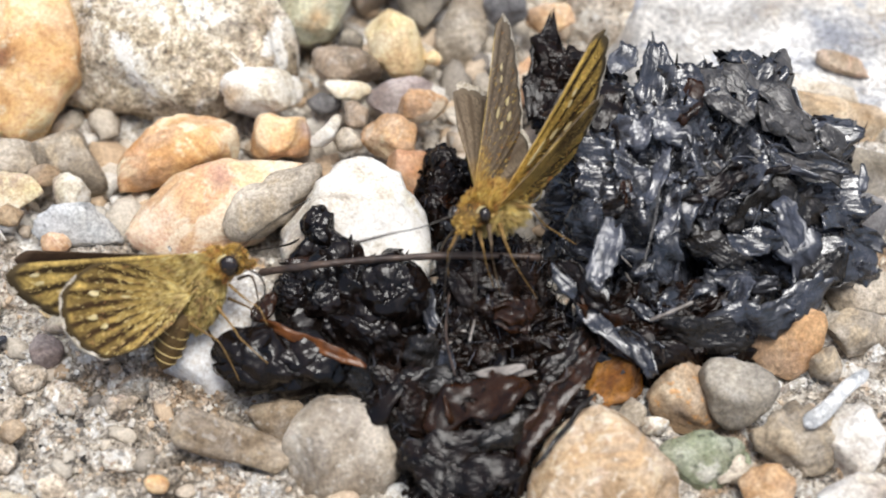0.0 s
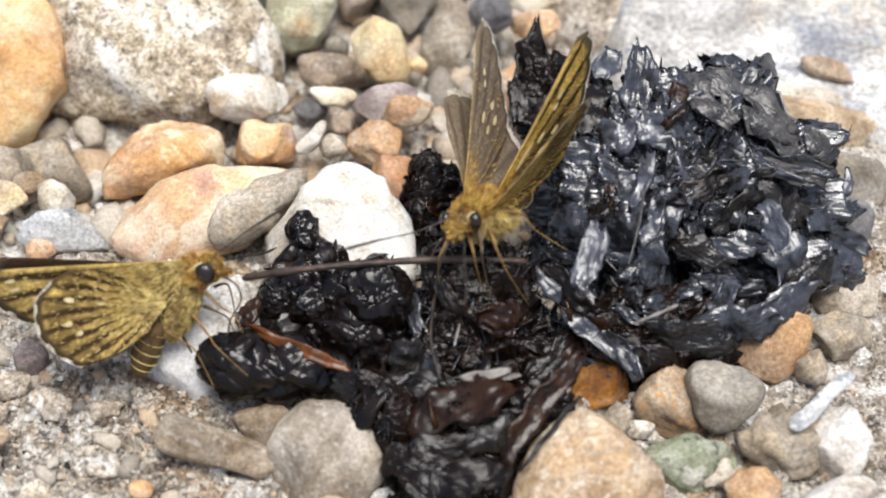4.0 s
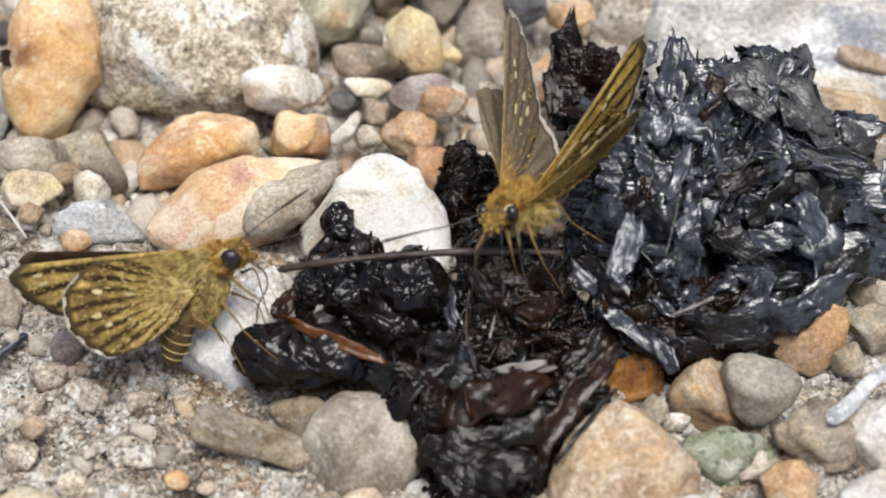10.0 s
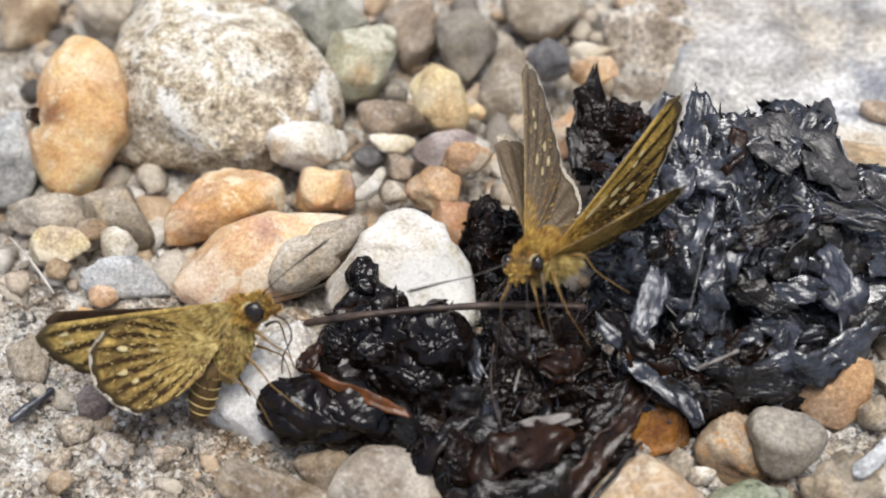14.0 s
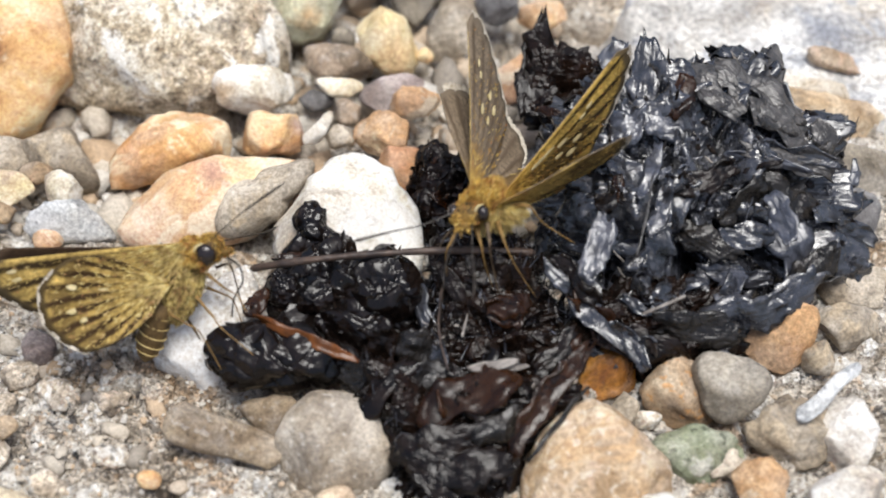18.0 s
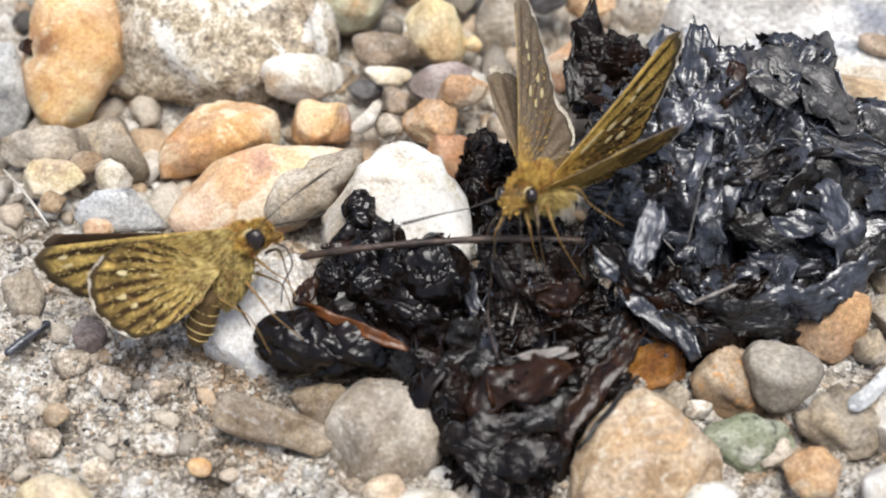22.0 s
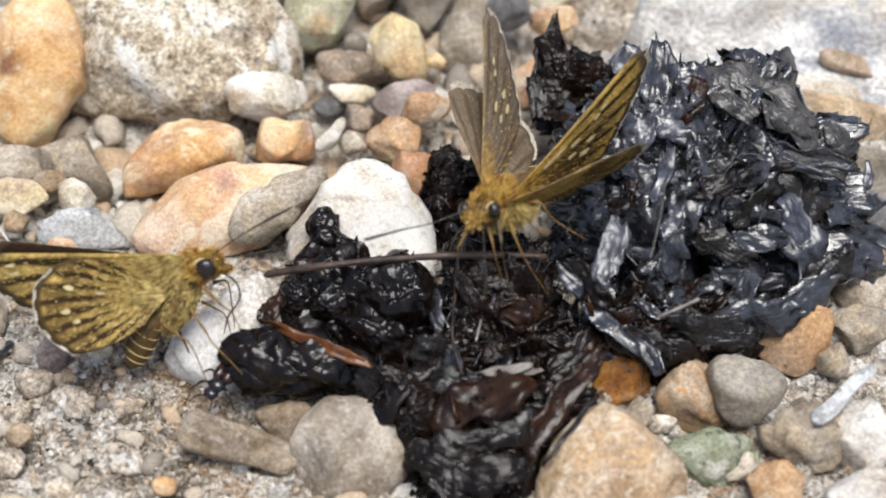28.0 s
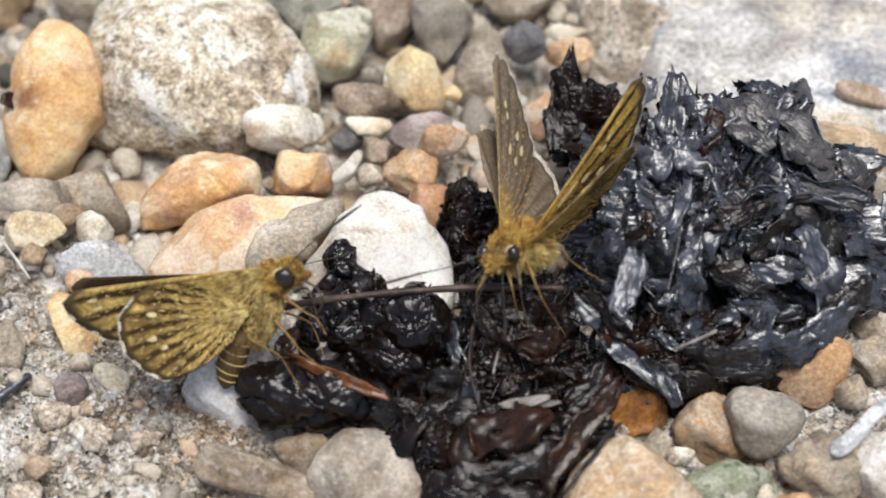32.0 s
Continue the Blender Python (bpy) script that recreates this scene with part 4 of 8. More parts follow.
stone('pebble', -31.35, -7.44, 0.90, 1.65, (2.04, 1.74, 1.70, 1.84, 2.11, 2.87, 3.45, 3.29, 2.27, 1.91, 1.76, 1.78, 2.06, 2.86, 2.76, 3.00, 3.23, 2.87), 'orange', 'orange angular stone in sand under a wing', 'pebble', 42, 0.112, 0.60)
stone('pebble', -27.25, -13.21, 0.90, 1.01, (1.49, 1.20, 1.10, 1.09, 1.17, 1.44, 1.80, 2.17, 1.92, 1.49, 1.20, 1.10, 1.09, 1.17, 1.44, 1.80, 2.17, 1.92), 'cream', 'cream oval pebble in sand', 'pebble', 43, 0.084, 0.42)
stone('pebble', -30.37, -11.10, 0.80, 0.66, (1.21, 1.21, 1.05, 0.91, 0.80, 0.80, 0.80, 0.91, 1.05, 1.21, 1.21, 1.05, 0.91, 0.80, 0.80, 0.80, 0.91, 1.05), 'white', 'small white pebble in sand', 'pebble', 44, 0.084, 0.42)
stone('pebble', -30.90, -13.84, 0.90, 1.03, (1.48, 1.44, 1.50, 1.57, 1.58, 1.58, 1.57, 1.50, 1.44, 1.48, 1.44, 1.50, 1.57, 1.58, 1.58, 1.57, 1.50, 1.44), 'mauve', 'dull purple-brown pebble lying in the sand', 'pebble', 45, 0.084, 0.42)
stone('stone', -16.27, -13.55, 2.20, 2.04, (4.63, 6.02, 7.65, 6.96, 5.22, 3.73, 3.42, 3.57, 3.87, 4.60, 5.97, 7.66, 6.99, 5.41, 4.12, 3.14, 3.14, 3.58), 'quartz', 'broad pale grey-white stone under the skipper', 'stone', 46, 0.098, 0.42)


def bar_stone(name, x, y, z, turn, half_length, half_width, half_height, mat, label, category):
    """A long flat-topped slab of layered stone, grooved along its length and broken at the ends."""
    stations, around = 60, 32
    verts, faces = [], []
    for i in range(stations + 1):
        u = i / stations * 2 - 1
        taper = max(0.0, 1 - abs(u) ** 7) ** 0.5
        for k in range(around):
            t = 2 * math.pi * k / around
            c, w = math.cos(t), math.sin(t)
            b = math.copysign(abs(c) ** 0.55, c) * half_width * (0.75 + 0.25 * taper) * (1 - 0.18 * u) * min(1.0, taper + 0.12)
            h = math.copysign(abs(w) ** 0.55, w) * half_height * (0.7 + 0.3 * taper) * min(1.0, taper + 0.12)
            groove = 0.28 * noise.noise(Vector((u * 1.2, b * 2.4, h * 2.4))) + 0.12 * noise.noise(Vector((u * 9.0, b * 2.0, h * 2.0)))
            slant = 0.5 * b * (1 if u > 0 else 0.4)
            verts.append(Vector((u * half_length + slant * abs(u) ** 4, b + 0.12 * math.sin(u * 4), h + groove)) * MM)
    for i in range(stations):
        for k in range(around):
            faces.append([i * around + k, i * around + (k + 1) % around, (i + 1) * around + (k + 1) % around, (i + 1) * around + k])
    faces += [list(range(around))[::-1], [stations * around + k for k in range(around)]]
    ob = mesh_object(name, verts, faces, MATS[mat])
    ob.matrix_world = pose(x * MM, y * MM, z * MM, 30, 0, 0) @ pose(0, 0, 0, 0, 0, turn)
    tagged(ob, label, category, "pebbles on the sand")


bar_stone("stone", -14.88, -23.00, 1.30, -19.0, 5.0, 1.55, 1.0, "woodtan", "long brown slab of weathered stone like driftwood", "stone")
bar_stone("splinter", 32.59, -21.11, 4.60, 40.0, 3.4, 0.62, 0.4, "bluegrey", "long pale grey splinter of stone", "stone")
stone('stone', -6.27, -24.00, 1.30, 2.7, (4.74, 4.62, 4.58, 4.59, 4.63, 4.64, 4.67, 4.73, 4.79, 4.72, 4.63, 4.57, 4.59, 4.62, 4.64, 4.66, 4.74, 4.77), 'greyround', 'round grey pebble with pale mineral flecks', 'stone', 48, 0.06, 0.1)
stone('pebble', -10.96, -20.58, 0.60, 1.06, (2.34, 2.87, 2.73, 2.14, 1.96, 1.91, 1.94, 2.23, 3.07, 2.77, 2.16, 1.97, 2.02, 2.22, 2.87, 2.40, 2.13, 2.14), 'woodtan', 'flat brown stone wedged between two others', 'pebble', 49, 0.084, 0.42)
stone('cobble', 13.82, -27.17, 1.60, 3.36, (6.52, 5.80, 5.41, 5.48, 6.08, 6.64, 5.98, 5.78, 5.70, 6.54, 7.29, 7.57, 7.49, 7.19, 7.38, 7.79, 7.84, 7.46), 'granitetan', 'large orange-tan granular stone with pale grains and painted glints', 'cobble', 50, 0.11, 0.5)
stone('pebble', 25.35, -19.44, 2.60, 2.25, (3.24, 3.46, 3.14, 2.99, 2.83, 3.14, 3.62, 3.67, 3.20, 2.62, 2.58, 2.73, 2.89, 3.07, 3.20, 3.16, 3.00, 2.83), 'grey', 'smooth grey rounded-triangular pebble', 'pebble', 51, 0.06, 0.34)
stone('pebble', 21.34, -19.15, 1.40, 1.92, (2.52, 2.57, 2.65, 3.53, 3.54, 3.21, 2.90, 2.58, 2.78, 2.93, 2.92, 2.92, 2.92, 2.92, 3.16, 3.55, 3.61, 3.15), 'mottled', 'mottled tan and orange pebble', 'pebble', 52, 0.14, 0.5)
stone('pebble', 15.67, -17.37, 1.40, 1.70, (2.76, 2.77, 2.71, 2.59, 2.31, 2.34, 2.68, 2.24, 2.14, 2.32, 2.87, 3.30, 2.74, 2.27, 1.99, 1.99, 2.26, 2.56), 'amber', 'wet amber-orange pebble at the edge of the dung', 'pebble', 53, 0.084, 0.42)
stone('pebble', 30.09, -14.13, 1.80, 1.61, (2.76, 3.32, 4.16, 3.81, 2.91, 2.44, 2.40, 2.36, 2.72, 3.16, 3.11, 2.82, 2.69, 2.68, 2.77, 2.60, 2.43, 2.54), 'shadedtan', 'large orange-tan stone under the dung, darkened for its shade', 'pebble', 54, 0.09, 0.42)
stone('pebble', 33.07, -15.74, 1.40, 1.29, (1.66, 1.77, 1.90, 2.02, 1.66, 1.31, 1.22, 1.35, 1.48, 1.61, 1.74, 1.86, 1.85, 1.78, 1.71, 1.64, 1.57, 1.55), 'greytan', 'pale tan pebble lying in the sand', 'pebble', 55, 0.1, 0.5)
stone('pebble', 30.28, -22.83, 1.20, 2.47, (4.24, 3.98, 3.58, 3.41, 3.24, 3.18, 3.21, 3.27, 3.47, 3.64, 3.66, 3.67, 3.71, 3.38, 2.82, 2.91, 2.99, 3.55), 'greytan', 'rough grey-brown rock lying in the sand', 'pebble', 57, 0.3, 0.6)
stone('pebble', 34.47, -23.24, 1.40, 2.23, (2.96, 3.45, 3.32, 3.63, 3.39, 3.14, 3.23, 3.13, 3.45, 3.01, 2.91, 3.19, 4.02, 3.36, 3.21, 3.48, 3.06, 2.83), 'whitegrey', 'pale chalky rock lying in the sand', 'pebble', 58, 0.112, 0.60)
stone('pebble', 33.05, -29.04, 1.60, 2.17, (3.42, 3.64, 3.54, 2.87, 2.69, 2.53, 2.68, 3.27, 3.83, 3.74, 3.51, 3.53, 2.90, 2.51, 2.47, 2.77, 3.64, 3.64), 'whitegrey', 'pale chunky rock lying in the sand', 'pebble', 59, 0.112, 0.60)
stone('pebble', 22.74, -24.61, 0.90, 1.28, (4.51, 4.04, 3.25, 2.47, 2.56, 2.69, 2.83, 3.11, 4.04, 4.27, 3.53, 2.92, 2.45, 2.23, 2.33, 2.42, 2.82, 3.69), 'mossgreen', 'flat green-tinged stone with dark speckles', 'pebble', 60, 0.12, 0.5)
stone('pebble', 26.61, -27.74, 1.80, 1.67, (2.31, 2.35, 2.40, 2.29, 2.15, 2.04, 2.04, 2.03, 2.26, 2.56, 2.81, 2.79, 2.47, 2.15, 2.13, 2.17, 2.21, 2.26), 'orangetan', 'orange-tan angular pebble lying in the sand', 'pebble', 61, 0.11, 0.6)
stone('pebble', 11.90, -30.62, 1.40, 1.42, (2.64, 2.45, 2.06, 1.81, 1.70, 1.70, 1.81, 2.06, 2.45, 2.64, 2.45, 2.06, 1.81, 1.70, 1.70, 1.81, 2.06, 2.45), 'grey', 'grey pebble lying in the sand', 'pebble', 62, 0.084, 0.42)
stone('pebble', 18.29, -32.11, 2.60, 2.36, (3.05, 2.94, 2.87, 2.88, 2.78, 2.78, 2.88, 2.87, 2.94, 3.05, 2.94, 2.87, 2.88, 2.78, 2.78, 2.88, 2.87, 2.94), 'white', 'bright white rounded pebble', 'pebble', 63, 0.084, 0.42)
stone('pebble', -3.06, -31.06, 2.00, 1.78, (4.38, 3.30, 2.37, 1.86, 1.71, 1.71, 1.86, 2.37, 3.30, 4.38, 3.30, 2.37, 1.86, 1.71, 1.71, 1.86, 2.37, 3.30), 'white', 'bright white flat pebble', 'pebble', 64, 0.084, 0.42)
stone('pebble', -31.32, -30.96, 2.00, 2.08, (3.43, 3.27, 3.04, 2.91, 2.78, 2.78, 2.91, 3.04, 3.27, 3.43, 3.27, 3.04, 2.91, 2.78, 2.78, 2.91, 3.04, 3.27), 'cream', 'yellow-cream pebble lying in the sand', 'pebble', 65, 0.084, 0.42)
stone('pebble', -5.71, -28.93, 1.20, 1.16, (2.12, 1.98, 1.70, 1.51, 1.42, 1.42, 1.51, 1.70, 1.98, 2.12, 1.98, 1.70, 1.51, 1.42, 1.42, 1.51, 1.70, 1.98), 'tan', 'tan pebble lying in the sand', 'pebble', 66, 0.098, 0.42)
stone('pebble', -19.35, -33.04, 0.90, 1.24, (1.46, 1.44, 1.60, 1.88, 1.93, 2.23, 2.05, 2.13, 1.77, 1.51, 1.47, 1.63, 1.75, 1.84, 2.24, 2.15, 2.08, 1.70), 'crumb', 'brown crumbling rock in sand', 'pebble', 67, 0.340, 0.70)
stone('pebble', -20.61, -26.67, 1.00, 0.65, (1.09, 1.03, 0.96, 0.91, 0.87, 0.87, 0.91, 0.96, 1.03, 1.09, 1.03, 0.96, 0.91, 0.87, 0.87, 0.91, 0.96, 1.03), 'rust', 'small orange-brown pebble lying in the sand', 'pebble', 68, 0.084, 0.42)
stone('pebble', 16.89, -20.22, 1.00, 0.91, (1.22, 1.40, 1.44, 1.49, 1.68, 1.22, 1.05, 1.04, 1.16, 1.53, 1.43, 1.52, 1.52, 1.24, 1.17, 1.25, 1.36, 1.21), 'greytan', 'small grey pebble by the dung', 'pebble', 69, 0.084, 0.42)
stone('pebble', 38.55, -0.10, 0.80, 1.92, (2.55, 2.86, 3.11, 2.77, 2.80, 2.81, 2.78, 3.12, 2.82, 2.43, 2.40, 2.68, 3.52, 2.96, 2.68, 2.75, 2.97, 2.58), 'darkgrey', "dark stone in the dung's shade", 'pebble', 70, 0.084, 0.42)
stone('pebble', 37.41, -7.68, 1.00, 1.83, (2.86, 3.24, 2.57, 2.36, 2.46, 2.64, 2.42, 2.52, 3.00, 3.17, 2.77, 2.75, 2.50, 2.20, 2.20, 2.50, 3.28, 2.87), 'greytan', 'grey-brown stone lying in the sand', 'pebble', 71, 0.084, 0.42)
stone('pebble', 36.21, -12.35, 1.20, 1.73, (2.73, 3.00, 2.56, 2.15, 2.07, 2.25, 2.29, 2.67, 3.18, 2.85, 2.69, 2.37, 2.38, 2.28, 2.16, 2.31, 2.87, 2.82), 'greytan', 'dull tan stone lying in the sand', 'pebble', 72, 0.105, 0.50)
stone('pebble', -36.73, 35.75, 0.60, 2.31, (2.64, 2.88, 3.66, 4.02, 3.45, 3.39, 3.77, 3.96, 3.23, 3.03, 2.77, 2.83, 3.29, 4.13, 4.32, 3.82, 3.08, 2.75), 'greytan', 'striped grey-brown rock lying in the sand', 'pebble', 73, 0.105, 0.50)
stone('pebble', -44.91, 35.45, 0.60, 2.32, (3.66, 3.56, 3.74, 3.92, 3.27, 3.13, 3.39, 3.73, 3.04, 2.86, 3.04, 3.73, 4.29, 3.51, 3.31, 3.07, 2.86, 3.02), 'tan', 'pale tan stone lying in the sand', 'pebble', 74, 0.098, 0.42)
stone('pebble', 8.42, 34.76, 0.80, 2.52, (4.90, 3.83, 3.48, 3.50, 2.95, 2.85, 3.12, 3.97, 4.82, 4.53, 4.04, 3.52, 3.27, 2.85, 2.83, 3.19, 4.24, 4.62), 'greytan', 'grey-tan stone lying in the sand', 'pebble', 75, 0.098, 0.42)
stone('pebble', 15.53, -22.12, 0.60, 0.86, (1.84, 1.38, 1.07, 0.92, 0.90, 0.92, 1.07, 1.38, 1.84, 1.84, 1.38, 1.07, 0.92, 0.90, 0.92, 1.07, 1.38, 1.84), 'tan', 'tan gravel pebble lying in the sand', 'pebble', 76, 0.084, 0.42)
stone('pebble', 18.73, -21.18, 0.80, 0.72, (1.51, 1.31, 1.05, 0.86, 0.80, 0.80, 0.86, 1.05, 1.31, 1.51, 1.31, 1.05, 0.86, 0.80, 0.80, 0.86, 1.05, 1.31), 'crumb', 'pale crumb of rock', 'pebble', 77, 0.084, 0.42)
stone('pebble', -32.63, -21.65, 0.70, 0.75, (1.15, 1.18, 1.18, 1.15, 1.08, 1.01, 1.03, 1.01, 1.08, 1.15, 1.18, 1.18, 1.15, 1.08, 1.01, 1.03, 1.01, 1.08), 'tan', 'tan chunk of rock in sand', 'pebble', 78, 0.105, 0.50)
stone('pebble', -31.91, -16.09, 0.15, 0.76, (1.89, 1.89, 1.65, 1.44, 1.26, 1.26, 1.26, 1.44, 1.65, 1.89, 1.89, 1.65, 1.44, 1.26, 1.26, 1.26, 1.44, 1.65), 'crumb', 'pale rock crumb in sand', 'pebble', 79, 0.340, 0.70)
stone('pebble', -24.63, -18.86, 0.15, 0.70, (1.69, 1.85, 1.69, 1.39, 1.19, 1.12, 1.12, 1.19, 1.39, 1.69, 1.85, 1.69, 1.39, 1.19, 1.12, 1.12, 1.19, 1.39), 'crumb', 'brown earthy crumb lying in the sand', 'pebble', 80, 0.340, 0.70)
stone('pebble', -29.09, -18.04, 0.15, 0.86, (2.04, 1.77, 1.58, 1.44, 1.44, 1.48, 1.68, 1.93, 2.11, 2.04, 1.77, 1.58, 1.44, 1.44, 1.48, 1.68, 1.93, 2.11), 'crumb', 'pale grey rock crumb', 'pebble', 81, 0.340, 0.70)
stone('pebble', -33.27, -19.14, 0.15, 0.68, (1.36, 1.48, 1.56, 1.48, 1.36, 1.28, 1.22, 1.22, 1.28, 1.36, 1.48, 1.56, 1.48, 1.36, 1.28, 1.22, 1.22, 1.28), 'crumb', 'tan rock crumb lying in the sand', 'pebble', 82, 0.340, 0.70)
stone('pebble', -33.17, -23.94, 0.15, 0.80, (2.04, 1.89, 1.59, 1.39, 1.31, 1.31, 1.39, 1.59, 1.89, 2.04, 1.89, 1.59, 1.39, 1.31, 1.31, 1.39, 1.59, 1.89), 'crumb', 'cream rock crumb lying in the sand', 'pebble', 83, 0.340, 0.70)
stone('pebble', -23.81, -23.93, 0.15, 0.72, (2.01, 1.76, 1.42, 1.18, 1.10, 1.10, 1.18, 1.42, 1.76, 2.01, 1.76, 1.42, 1.18, 1.10, 1.10, 1.18, 1.42, 1.76), 'crumb', 'pale grey rock crumb', 'pebble', 84, 0.340, 0.70)
stone('pebble', -28.31, -26.76, 0.15, 0.68, (1.46, 1.27, 1.11, 1.10, 1.11, 1.27, 1.46, 1.70, 1.70, 1.46, 1.27, 1.11, 1.10, 1.11, 1.27, 1.46, 1.70, 1.70), 'crumb', 'tan rock crumb lying in the sand', 'pebble', 85, 0.340, 0.70)
stone('pebble', -15.90, -28.02, 0.15, 0.66, (1.96, 1.65, 1.31, 1.05, 0.97, 0.97, 1.05, 1.31, 1.65, 1.96, 1.65, 1.31, 1.05, 0.97, 0.97, 1.05, 1.31, 1.65), 'crumb', 'grey rock crumb lying in the sand', 'pebble', 86, 0.340, 0.70)
stone('pebble', -8.49, -27.77, 0.15, 0.51, (1.47, 1.27, 1.02, 0.83, 0.77, 0.77, 0.83, 1.02, 1.27, 1.47, 1.27, 1.02, 0.83, 0.77, 0.77, 0.83, 1.02, 1.27), 'crumb', 'white rock crumb lying in the sand', 'pebble', 87, 0.340, 0.70)
stone('pebble', 24.74, -25.37, 0.80, 0.97, (2.00, 1.75, 1.41, 1.17, 1.09, 1.09, 1.17, 1.41, 1.75, 2.00, 1.75, 1.41, 1.17, 1.09, 1.09, 1.17, 1.41, 1.75), 'greytan', 'pale grey stone chip', 'pebble', 88, 0.340, 0.70)
stone('pebble', 38.75, 15.31, 1.40, 1.00, (4.01, 1.80, 1.19, 0.98, 0.92, 0.99, 1.22, 1.90, 5.22, 3.97, 1.59, 1.08, 0.89, 0.85, 0.92, 1.16, 1.84, 5.85), 'white', 'thin bright edge of a pale rock ledge', 'pebble', 89, 0.084, 0.42)
stone('pebble', 38.98, 12.37, 0.60, 1.65, (4.78, 3.76, 2.60, 2.19, 2.11, 2.30, 2.93, 4.47, 7.85, 4.45, 2.97, 2.35, 2.16, 2.25, 2.68, 3.34, 4.86, 5.95), 'tan', 'brown stone ledge below the slab', 'pebble', 90, 0.098, 0.42)
stone('pebble', 39.56, 5.50, 0.40, 1.73, (4.07, 4.33, 3.48, 2.89, 2.75, 2.94, 3.59, 5.46, 4.95, 4.16, 3.34, 2.94, 2.93, 3.33, 3.49, 4.18, 5.32, 4.33), 'grey', 'grey stone beside the dung', 'pebble', 91, 0.091, 0.42)
stone('rock', 18.56, 29.35, 0.60, 2.59, (4.98, 5.00, 5.72, 6.09, 5.35, 5.35, 6.09, 6.92, 5.64, 5.12, 5.08, 5.73, 5.45, 5.75, 5.80, 6.60, 6.23, 5.53), 'crumb', 'pale tan rough rock beside the slab', 'rock', 92, 0.105, 0.50)


def slab():
    """The broad pale slab that the dung leans against, worn into low steps."""
    nx, ny = 90, 60
    verts = []
    for j in range(ny):
        for i in range(nx):
            u, v = i / (nx - 1), j / (ny - 1)
            x = 17 + u * 62 + (1 - v) * 0
            y = 8 + v * 46
            edge = min(1.0, max(0.0, (x - 18.5 - 2.2 * fbm((0, y, 3), 9)) / 2.2)) * min(1.0, max(0.0, (y - 9.5 - 2.5 * fbm((x, 0, 7), 16)) / 1.8))
            step = 0.9 * (1 / (1 + math.exp(-(y - 15.5 - 1.6 * fbm((x, 1, 1), 18)) * 1.6)))
            h = -2.5 + 3.4 * edge + step * edge + fbm((x, y, 5), 9, 6) * 0.4
            verts.append((x * MM, y * MM, h * MM))
    faces = [[j * nx + i, j * nx + i + 1, (j + 1) * nx + i + 1, (j + 1) * nx + i] for j in range(ny - 1) for i in range(nx - 1)]
    n = len(verts)
    rim = [i for i in range(nx)] + [j * nx + nx - 1 for j in range(1, ny)] + [(ny - 1) * nx + i for i in range(nx - 2, -1, -1)] + [j * nx for j in range(ny - 2, 0, -1)]
    for r in rim:
        verts.append((verts[r][0], verts[r][1], -6 * MM))
    m = len(rim)
    for k in range(m):
        faces.append([rim[k], n + k, n + (k + 1) % m, rim[(k + 1) % m]])
    ob = mesh_object("rock_slab", verts, faces, SLAB)
    tagged(ob, "broad pale slab of rock with grey damp stains", "rock")


SLAB = stone_material("slab_rock", (0.64, 0.61, 0.56), (0.45, 0.43, 0.4), (0.22, 0.215, 0.21), (0.3, 0.25, 0.2), 0.3, (0.33, 0.34, 0.365), 0.6, 0.6, 110, 0.7, stain=(40.0, 22.0, 4.5, (0.2, 0.21, 0.24)))
slab()


